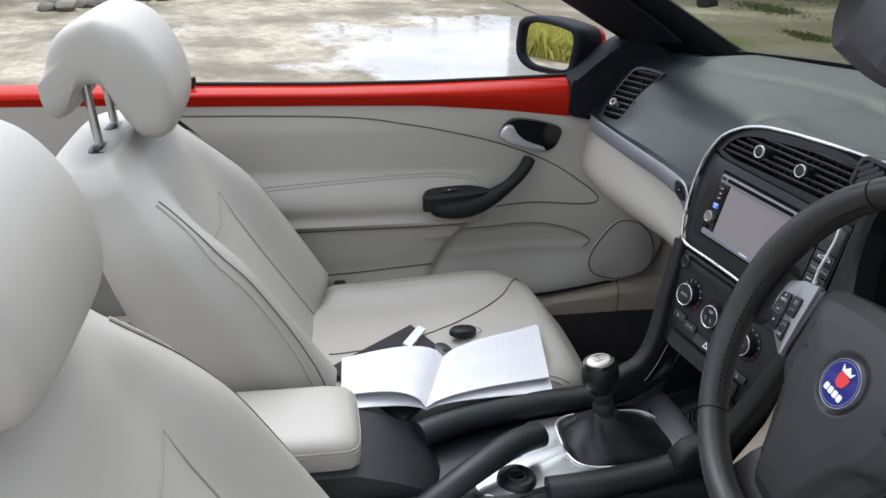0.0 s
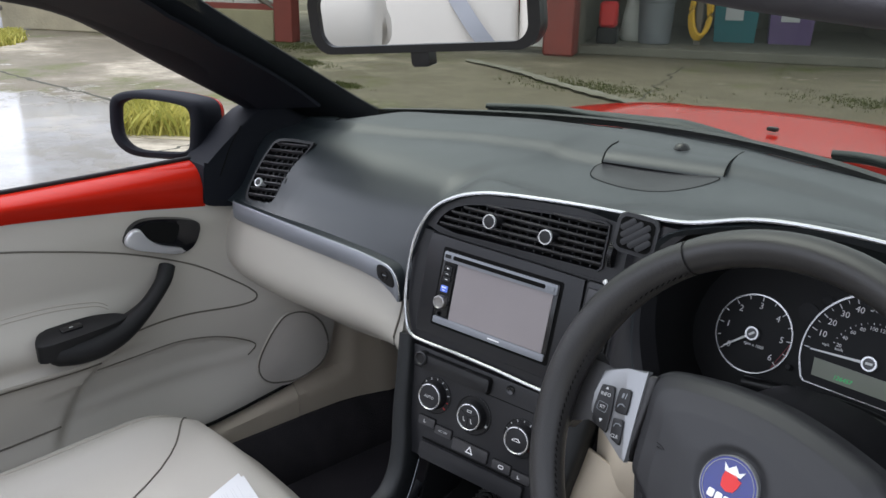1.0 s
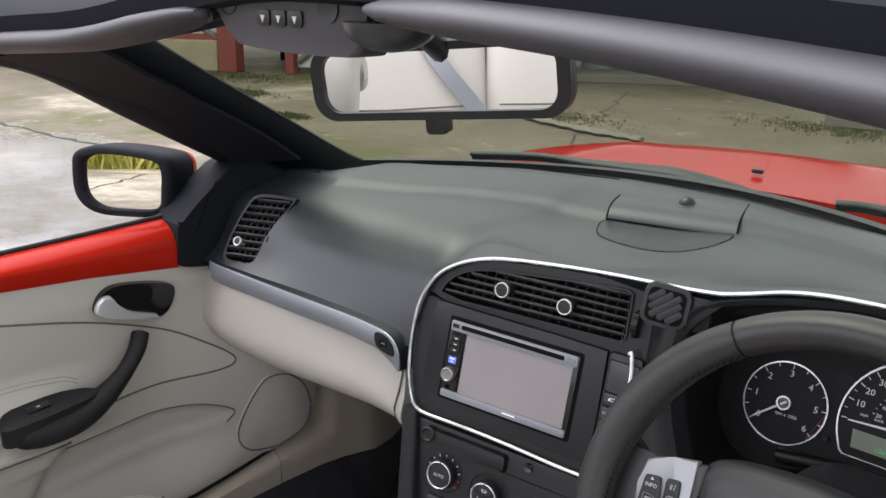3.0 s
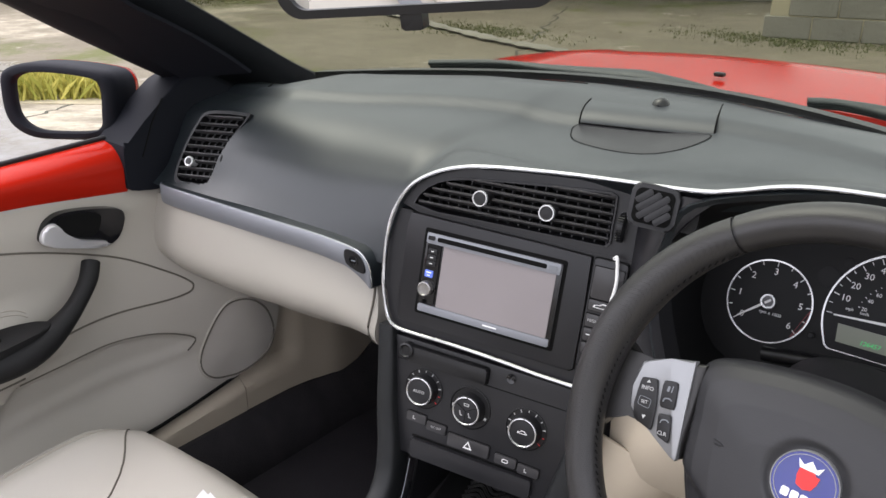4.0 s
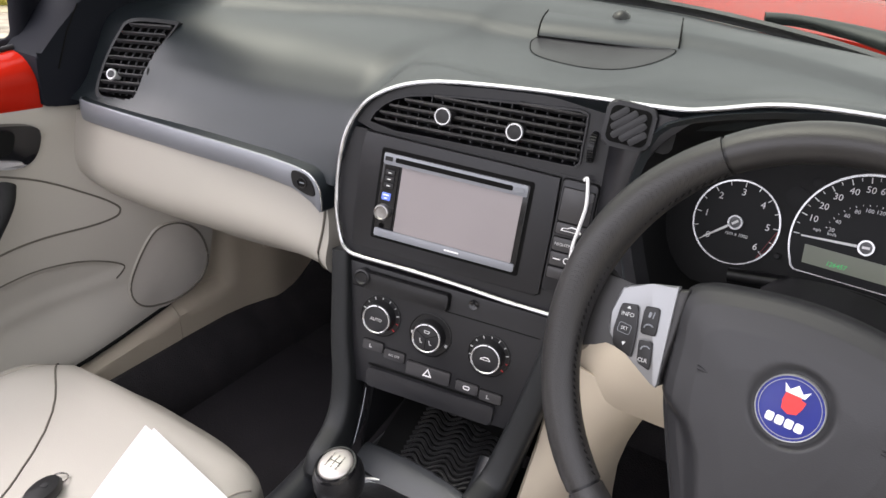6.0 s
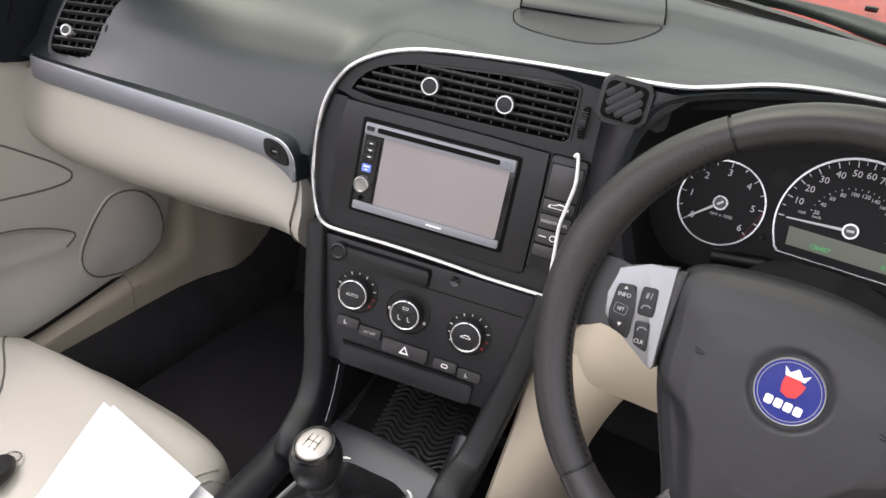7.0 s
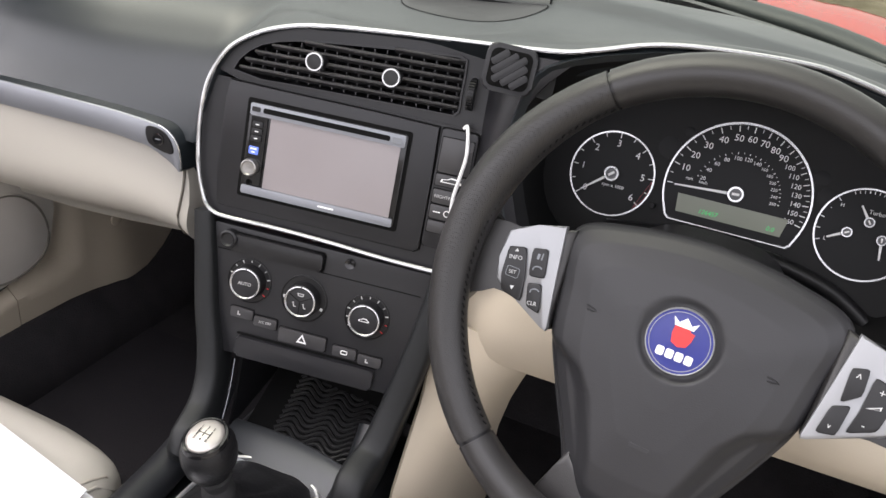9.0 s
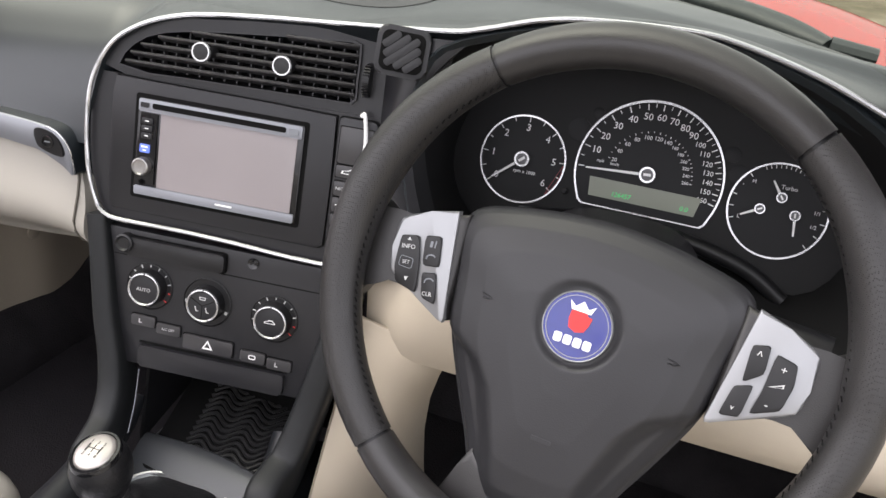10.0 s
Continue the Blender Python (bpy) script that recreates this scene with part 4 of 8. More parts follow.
def make_dashboard():
    t = thing("dashboard", (0, 0.2, 0.8), "dark grey soft-touch dashboard with a cream lower half", "dashboard")
    R = dash_sections()
    X = np.array([r[0] for r in R])
    D = np.array([[p for p in r[1]] for r in R])
    xs = np.concatenate([np.linspace(-0.685, -0.48, 90)[:-1], np.linspace(-0.48, -0.18, 18)[:-1], np.linspace(-0.18, -0.03, 24)[:-1], np.linspace(-0.03, 0.70, 40)])
    G = np.stack([np.stack([np.interp(xs, X, D[:, k, c]) for c in (0, 1)], -1) for k in range(7)], 1)
    for _ in range(2):
        G[1:-1, :6] = 0.25 * G[:-2, :6] + 0.5 * G[1:-1, :6] + 0.25 * G[2:, :6]
    rows = [smooth_line([(0, *G[i, k]) for k in range(7)], 14) for i in range(len(xs))]
    for x, row in zip(xs, rows):
        for p in row:
            p.z += 0.009 * step(-0.016, 0.008, p.y - shelf(x))
    inv = SIDEVENT.inverted()
    bm = bmesh.new()
    V = [[bm.verts.new((x, p.y, p.z)) for p in row] for x, row in zip(xs, rows)]
    for i in range(len(V) - 1):
        for j in range(len(V[0]) - 1):
            q = (V[i][j], V[i + 1][j], V[i + 1][j + 1], V[i][j + 1])
            c = inv @ ((q[0].co + q[2].co) / 2)
            if not (abs(c.z) < 0.06 and inside((c.x, c.y), [(p[0] * 1.03, p[1] * 1.03) for p in SIDEHOLE])):
                bm.faces.new(q)
    under = [[bm.verts.new((v.co.x, max(v.co.y, 0.03) + 0.03, v.co.z - 0.03)) for v in (row[0], row[-1])] for row in V]
    for i in range(len(V) - 1):
        bm.faces.new((V[i][-1], V[i + 1][-1], under[i + 1][1], under[i][1]))
        bm.faces.new((V[i][0], V[i + 1][0], under[i + 1][0], under[i][0]))
    part("top_pad", bm, DASH, t, "grained dark grey top pad", angle=70)
    # brushed strip and glovebox
    top = smooth_line([(-0.638, -0.021, 0.8445), (-0.61, -0.026, 0.8435), (-0.423, -0.022, 0.8465), (-0.293, -0.013, 0.8455), (-0.244, -0.009, 0.8435), (-0.207, -0.008, 0.8405), (-0.191, -0.006, 0.832), (-0.1825, -0.004, 0.815), (-0.1815, -0.003, 0.790)], 6)
    low = smooth_line([(-0.638, -0.021, 0.8130), (-0.61, -0.026, 0.8120), (-0.423, -0.024, 0.8170), (-0.290, -0.014, 0.8165), (-0.240, -0.011, 0.8135), (-0.222, -0.009, 0.8110), (-0.199, -0.007, 0.8005), (-0.190, -0.006, 0.7945), (-0.1835, -0.004, 0.788)], 6)
    rings = []
    for p, q in zip(top, low):
        rings.append([p + Vector((0, 0.0, 0)), p + Vector((0, -0.002, 0)), p.lerp(q, 0.06) + Vector((0, -0.0035, 0)), p.lerp(q, 0.5) + Vector((0, -0.0045, 0)), p.lerp(q, 0.94) + Vector((0, -0.0035, 0)), q + Vector((0, -0.002, 0)), q])
    back = [[p + Vector((0.001, -0.0005, 0.0003)), q + Vector((0.001, -0.0005, -0.0004)), q + Vector((0.004, 0.035, 0.004)), p + Vector((0.004, 0.035, -0.002))] for p, q in zip(top, low)]
    part("strip_backing", loft(back), DASH, t, angle=50)
    part("trim_strip", loft(rings), STRIP, t, "brushed silver-grey trim strip", angle=50)
    part("strip_edge", tube([p + Vector((0, -0.0022, 0.0002)) for p in top[30:]], 0.0012, 6), CHROME, t, "thin bright edge round the strip's end")
    lk = frame_m((-0.205, -0.0125, 0.825), (1, 0.10, 0), (0, 0.06, 1))
    lo_ = [(p[0], p[1]) for p in smooth_line([(-0.0165, 0.0115, 0), (-0.001, 0.0125, 0), (0.010, 0.0068, 0), (0.0165, -0.004, 0), (0.0160, -0.0150, 0), (-0.003, -0.0115, 0), (-0.0150, -0.0055, 0)], 4, True)][::-1]
    k = part("glovebox_latch", prism(lo_, -0.006, 0.0012, 0.0008), BLACK, t, "black glovebox latch", m=lk)
    part("lock_barrel", lathe([(0.0075, 0.0008), (0.0075, 0.0022), (0.0055, 0.0026), (0.0055, 0.0018), (0.001, 0.0018)], 20), GLOSSBLACK, k, m=lk)
    part("key_slot", prism(rrect(0.007, 0.0014, 0.0006), 0.0018, 0.0024), GREYBIN, k, m=lk)

    def glove(a, b):
        x = lerp(-0.672, float(np.interp(b, [0, 0.08, 0.2, 0.5, 1], [-0.187, -0.178, -0.171, -0.167, -0.160])), a)
        q = b * math.pi
        top = np.interp(x, [-0.68, -0.61, -0.40, -0.25, -0.19, -0.15], [0.816, 0.815, 0.820, 0.812, 0.798, 0.76])
        bot = lerp(0.605, 0.635, a)
        z = lerp(top, bot, b)
        y = -0.024 - 0.030 * math.sin(q * 0.75) + 0.15 * step(0.25, 1.0, b) ** 1.6 - 0.012 * a * b
        y += 0.012 * step(-0.58, -0.67, x) + 0.034 * step(-0.5, -0.16, x)
        return x, y, z

    g = part("glovebox_lid", sheet(glove, 40, 24, (0, 0.03, 0)), LEATHER2, t, "cream glovebox lid")
    part("lid_side_seam", tube([Vector(glove(0.998 - 0.022 * math.sin(math.pi * min(1, b / 10)) ** 0.7, b / 12)) + Vector((0, -0.001, 0)) for b in range(11)], 0.0016, 6), GAP, g)
    part("end_return", sheet(lambda a, b: (lerp(-0.205, -0.128, a), 0.014 + 0.010 * a + 0.03 * b * b, lerp(0.825, 0.665, b)), 8, 12, (0, 0.02, 0)), DASH, t, "dark return beside the glovebox")
    # panel on the dash top over the centre speaker: a flat D and a rounded step ahead of it

    def skin_z(x, y):
        i = int(np.clip(np.searchsorted(xs, x) - 1, 0, len(xs) - 2))
        f = (x - xs[i]) / (xs[i + 1] - xs[i])
        z = [np.interp(y, [p.y for p in rows[k]][::-1], [p.z for p in rows[k]][::-1]) for k in (i, i + 1)]
        return lerp(z[0], z[1], f)

    cx, cy = 0.040, 0.262
    o = [Vector(p) for p in smooth_line([(-0.038, 0.262, 0), (-0.034, 0.232, 0), (-0.008, 0.204, 0), (0.045, 0.195, 0), (0.095, 0.208, 0), (0.126, 0.245, 0), (0.133, 0.290, 0), (0.09, 0.287, 0), (0.03, 0.276, 0)], 6, True)]

    def d_ring(k, off):
        return [(cx + (p.x - cx) * k, cy + (p.y - cy) * k, skin_z(cx + (p.x - cx) * k, cy + (p.y - cy) * k) + off) for p in o]

    sp = part("speaker_cover", loft([d_ring(1.0, -0.004), d_ring(1.0, 0.0004), d_ring(0.985, 0.0007), d_ring(0.6, 0.0007), d_ring(0.2, 0.0007)]), PANEL, t, "flat dark D-shaped cover panel on the dash top", angle=60)
    part("cover_gap", loft([d_ring(1.016, 0.0009), d_ring(0.998, 0.0009)], False), DEEP, sp)
    def hump(f, dy, dz):
        x, y = lerp(-0.040, 0.134, f) - 0.34 * dy, 0.262 + 0.034 * f + dy
        return x, y, lerp(0.984, 0.987, f) + dz

    crest = ((0.0, -0.010), (0.0, 0.0), (0.004, 0.006), (0.011, 0.0125), (0.022, 0.0165), (0.036, 0.0185), (0.07, 0.0185), (0.11, 0.0165), (0.15, 0.010), (0.152, -0.006))
    rs = part("raised_step", loft([[hump(i / 14, dy, dz) for dy, dz in crest] for i in range(15)]), DASH, t, "rounded raised step on the dash top", angle=60)
    for f in (-0.006, 1.006):
        part("step_gap", tube([hump(f, dy, dz + 0.0004) for dy, dz in crest[1:-1]], 0.0011, 6), DEEP, rs)
    part("step_gap", tube([hump(f / 10, -0.0006, 0.0005) for f in range(11)], 0.0010, 6), DEEP, rs)
    part("light_sensor", lathe([(0.0135, -0.006), (0.013, 0.0), (0.010, 0.006), (0.005, 0.0095), (0.001, 0.0105)], 18), GLOSSBLACK, t, "small black domed light sensor", m=pose(0.034, 0.350, 1.0045))
    g = smooth_line([(-0.592, 0.172, 0), (-0.626, 0.215, 0), (-0.612, 0.245, 0), (-0.541, 0.285, 0), (-0.46, 0.335, 0), (-0.40, 0.36, 0), (-0.31, 0.385, 0), (-0.20, 0.405, 0), (-0.12, 0.412, 0)], 6)
    part("pad_groove", tube([(p.x, p.y, skin_z(p.x, p.y)) for p in g], 0.0016, 6), DEEP, t, "thin groove round the demister panel")
    part("demister_slot", sheet(lambda a, b: (lerp(-0.55, 0.60, a), yw(lerp(-0.55, 0.60, a)) - 0.055 + 0.022 * b, 1.0055 - 0.02 * abs(lerp(-0.55, 0.6, a)) ** 2 * 2 + 0.001), 30, 2, (0, 0, -0.01)), BLACK, t, "long black demister slot")


make_dashboard()


def make_side_vent():
    t = thing("side_air_vent", (-0.57, 0.02, 0.9), "black slatted air vent at the dash end", "air vent")
    M, o = SIDEVENT, SIDEHOLE
    part("vent_surround", ringplate([(p[0] * 1.10, p[1] * 1.09) for p in o], o, -0.040, 0.0), BLACK, t, m=M)
    part("vent_well", prism(o, -0.05, -0.036), DEEP, t, m=M)
    for i in range(9):
        v = -0.046 + 0.0122 * i
        lo = np.interp(v, [-0.05, -0.01, 0.036, 0.056], [-0.050, -0.046, -0.028, -0.008])
        hi = np.interp(v, [-0.053, -0.02, 0.02, 0.054], [0.016, 0.024, 0.040, 0.060])
        part("slat", at(box(((lo + hi) / 2, 0, 0), (hi - lo, 0.0034, 0.008), 0.0012, 1), pose(0, v, -0.001, -25)), SLAT, t, m=M)
    for i in range(6):
        f = i / 5
        part("fin", tube([(lerp(-0.046, 0.012, f), -0.05, -0.012), (lerp(-0.041, 0.026, f), 0.0, -0.012), (lerp(-0.012, 0.054, f), 0.053, -0.012)], 0.0012, 6), SLAT, t, m=M)
    part("thumb_wheel", lathe([(0.004, -0.002), (0.012, -0.002), (0.013, 0.0), (0.012, 0.002), (0.004, 0.002)], 24), BLACK, t, "ribbed thumb wheel", m=M @ pose(0.034, -0.016, -0.006, 0, 90, 0))
    k = part("knob", lathe([(0.005, -0.006), (0.005, 0.006), (0.0080, 0.007), (0.0084, 0.011), (0.0075, 0.012), (0.0055, 0.0112), (0.001, 0.0112)], 20), SATIN, t, "small silver vent knob", m=M @ pose(-0.024, -0.024, 0.0))
    part("knob_cap", lathe([(0.0055, 0.011), (0.0055, 0.0118), (0.001, 0.012)], 16), BLACK, k, m=M @ pose(-0.024, -0.024, 0.0))


make_side_vent()


# ---- centre stack ----
def groove(name, outline, w, parent, width=0.0009):
    """A thin dark gap round a key or panel."""
    cx, cy = sum(p[0] for p in outline) / len(outline), sum(p[1] for p in outline) / len(outline)
    big = []
    for p in outline:
        d = Vector((p[0] - cx, p[1] - cy))
        big.append((p[0] + math.copysign(width, d.x), p[1] + math.copysign(width, d.y)))
    return part(name, ringplate(big, outline, w - 0.0008, w + 0.0004), DEEP, parent, m=STACK)


VENTHOLE = [(p[0], p[1]) for p in smooth_line([(-0.112, 0.073, 0), (-0.108, 0.088, 0), (-0.086, 0.108, 0), (-0.046, 0.1195, 0), (0.04, 0.1292, 0), (0.122, 0.1358, 0), (0.130, 0.132, 0), (0.131, 0.10, 0), (0.129, 0.0805, 0), (0.10, 0.0788, 0), (-0.04, 0.0755, 0), (-0.105, 0.073, 0)], 4, True)]


def make_stack():
    t = thing("centre_stack", (0, 0, 0.6), "charcoal centre console stack framed by a bright silver line", "centre console")
    inner = [(p[0], p[1]) for p in smooth_line([(*q, 0) for q in LOOP], 5)]
    inner += [(0.195, 0.15), (0.19, 0.05), (0.165, -0.04)]
    cut = 0.0685
    i0 = [i for i, p in enumerate(inner) if p[1] >= cut][0]
    low = inner[:i0] + [(-0.1355, cut), (0.191, cut)] + inner[-2:]
    up = [(0.191, cut + 0.0002), (-0.1355, cut + 0.0002)] + inner[i0:-2]
    part("stack_face", prism(low, -0.05, -0.006), PANEL, t, m=STACK)
    part("vent_frame", ringplate(radial(up, (0.05, 0.1)), radial(VENTHOLE, (0.05, 0.1)), -0.045, -0.006), PANEL, t, m=STACK)
    # bright line round the stack and on over the instrument hood
    line = [on_stack(u, v, 0.001) for u, v in LOOP[:-1]]
    line += [Vector((x, 0.049, z + 0.0005)) for x, z in COWL[1:]]
    part("bright_line", tube(smooth_line(line, 6), 0.0023, 8), CHROME, t, "bright silver accent line")
    # radio surround
    s = [(p[0], p[1]) for p in smooth_line([(-0.115, -0.060), (-0.112, -0.068), (-0.10, -0.069), (0.0, -0.069), (0.112, -0.070), (0.118, -0.066), (0.118, 0.0), (0.116, 0.064), (0.05, 0.0655), (-0.06, 0.066), (-0.114, 0.067), (-0.117, 0.05), (-0.117, -0.03)], 1, True)]
    rs = part("radio_surround", prism(s, -0.006, -0.0015, 0.001), PANEL, t, "satin charcoal radio surround", m=STACK)
    groove("panel_gap", s, -0.006, rs, 0.0014)
    # column of switches beside the radio
    sc = part("switch_column", prism(rrect(0.038, 0.125, 0.004, (0.139, 0.002)), -0.006, -0.002, 0.001), PANEL, t, m=STACK)
    groove("panel_gap", rrect(0.038, 0.125, 0.004, (0.139, 0.002)), -0.006, sc, 0.0014)
    # lower panel
    lp = [(-0.116, -0.090), (-0.109, -0.12), (-0.098, -0.19), (-0.090, -0.240), (0.122, -0.240), (0.134, -0.19), (0.146, -0.12), (0.150, -0.092)]
    part("climate_panel", prism(lp, -0.05, -0.006, 0.002), PANEL, t, m=STACK)
    part("panel_joint", prism([(-0.107, -0.1185), (-0.107, -0.1195), (0.13, -0.1195), (0.13, -0.1185)], -0.006, -0.0056), DEEP, t, m=STACK)
    groove("panel_gap", rrect(0.108, 0.020, 0.004, (-0.036, -0.107)), -0.006, t, 0.0013)
    cup = part("cup_holder_lid", prism(rrect(0.108, 0.020, 0.004, (-0.036, -0.107)), -0.006, 0.003, 0.002), BLACK, t, "black pop-out cup holder lid", m=STACK)
    part("release_button", lathe([(0.010, -0.006), (0.010, 0.005), (0.008, 0.006), (0.006, 0.004), (0.001, 0.004)], 20), BLACK, cup, m=STACK @ pose(-0.092, -0.104, 0))
    part("socket_hole", lathe([(0.0055, -0.006), (0.006, -0.004), (0.004, -0.005), (0.001, -0.006)], 16), GLOSSBLACK, t, m=STACK @ pose(0.047, -0.101, 0))
    # ashtray lid and storage bin
    al = part("ashtray_lid", prism(rrect(0.164, 0.024, 0.004, (0.0125, -0.2265)), -0.006, 0.001, 0.003), PANEL, t, "charcoal ashtray lid", m=STACK)
    part("lid_gap", prism(rrect(0.168, 0.0025, 0.001, (0.0125, -0.2130)), -0.006, -0.0052), DEEP, al, m=STACK)
    # side arms running down to the tunnel
    for pts, r, foot in (([(-0.127, -0.080, -0.016), (-0.119, -0.13, -0.015), (-0.110, -0.19, -0.014), (-0.100, -0.235, -0.012), (-0.094, -0.275, -0.006), (-0.092, -0.31, 0.012), (-0.092, -0.335, 0.045)], 0.0145, [(-0.090, -0.115, 0.512), (-0.080, -0.20, 0.494)]),
                   ([(0.152, -0.086, -0.016), (0.146, -0.14, -0.016), (0.136, -0.20, -0.014), (0.124, -0.26, -0.008), (0.113, -0.31, 0.008), (0.104, -0.335, 0.045)], 0.017, [(0.115, -0.10, 0.512), (0.126, -0.18, 0.494)])):
        P3 = smooth_line([on_stack(*p) for p in pts] + [Vector(p) for p in foot], 7)
        across = STACK.to_3x3() @ Vector((1, 0, 0))
        rings = []
        for i, p in enumerate(P3):
            tn = (P3[min(i + 1, len(P3) - 1)] - P3[max(i - 1, 0)]).normalized()
            n = across.cross(tn).normalized()
            a = tn.cross(n)
            k = r * (0.82 + 0.38 * i / len(P3)) * (1 - 0.40 * step(len(P3) - 14, len(P3) - 1, i))
            rings.append([p + a * k * sgn(math.cos(q), 0.55) + n * 1.7 * k * sgn(math.sin(q), 0.45) for q in [2 * math.pi * j / 20 for j in range(20)]])
        part("side_arm", loft(rings), ARM, t, "broad flat-faced black side arm", angle=50)
    web = [(0.128, -0.088), (0.108, -0.252), (0.126, -0.252), (0.138, -0.20), (0.148, -0.14), (0.154, -0.086)]
    part("arm_web", prism(web, -0.045, -0.012), ARM, t, m=STACK)
    part("bright_edge", tube(smooth_line([on_stack(-0.069, -0.245, -0.004), on_stack(-0.067, -0.28, 0.004), on_stack(-0.066, -0.312, 0.016)], 6), 0.0006, 6), STRIP, t, "thin bright edge inside the arm")
    return t


stack = make_stack()


def make_centre_vents():
    t = thing("centre_air_vents", (0, 0.02, 0.94), "wide black slatted centre air vent with two silver knobs", "air vent")
    o = VENTHOLE
    cv = (0.05, 0.1)
    hole = radial(o, cv)
    part("vent_surround", ringplate([(cv[0] + (p[0] - cv[0]) * 1.022, cv[1] + (p[1] - cv[1]) * 1.07) for p in hole], hole, -0.008, -0.002), PANEL, t, m=STACK)
    part("vent_well", prism(o, -0.055, -0.041), DEEP, t, m=STACK)
    for i in range(6):
        v = 0.0835 + 0.0092 * i
        lo = np.interp(v, [0.072, 0.09, 0.108, 0.12, 0.13], [-0.112, -0.106, -0.086, -0.044, 0.06])
        part("slat", at(box(((lo + 0.132) / 2, 0, 0), (0.130 - lo, 0.0034, 0.010), 0.0012, 1), pose(0, v, -0.006, -24, 0, 1.2)), SLAT, t, m=STACK)
    for i in range(18):
        u = -0.100 + 0.0132 * i
        hi = np.interp(u, [-0.11, -0.086, -0.046, 0.04, 0.13], [0.082, 0.107, 0.119, 0.128, 0.131])
        part("fin", box((u, (0.077 + hi) / 2, -0.021), (0.0014, hi - 0.077, 0.008), 0), SLAT, t, m=STACK)
    for u in (-0.0175, 0.0635):
        k = part("knob", lathe([(0.006, -0.012), (0.006, 0.006), (0.0090, 0.008), (0.0093, 0.0155), (0.0075, 0.0160), (0.001, 0.0160)], 24), BLACK, t, "black vent knob with silver ring", m=STACK @ pose(u, 0.1045, 0.005))
        part("knob_ring", lathe([(0.0096, 0.0140), (0.0096, 0.0160), (0.0090, 0.0170), (0.0078, 0.0170), (0.0070, 0.0158)], 28, True), CHROME, k, "bright silver ring", m=STACK @ pose(u, 0.1045, 0.005))
        part("knob_cap", lathe([(0.0072, 0.0156), (0.0070, 0.0164), (0.001, 0.0168)], 20), BLACK, k, m=STACK @ pose(u, 0.1045, 0.005))
    w = part("thumb_wheel", lathe([(0.006, -0.003), (0.016, -0.003), (0.017, 0.0), (0.016, 0.003), (0.006, 0.003)], 28), BLACK, t, "ribbed thumb wheel", m=STACK @ pose(0.1425, 0.103, -0.008, 0, 90, 0))
    for i in range(12):
        an = radians(-60 + 10 * i)
        part("rib", box((0, 0, 0), (0.0065, 0.0012, 0.002), 0), BLACK, w, m=STACK @ pose(0.1425, 0.103 + 0.0172 * math.sin(an), -0.008 + 0.0172 * math.cos(an), -math.degrees(an), 0, 0))


make_centre_vents()


KNOBMETAL = mat("turned_grey_metal", (0.32, 0.31, 0.30), 0.32, 0.9, stain=0.2, stain_size=300)


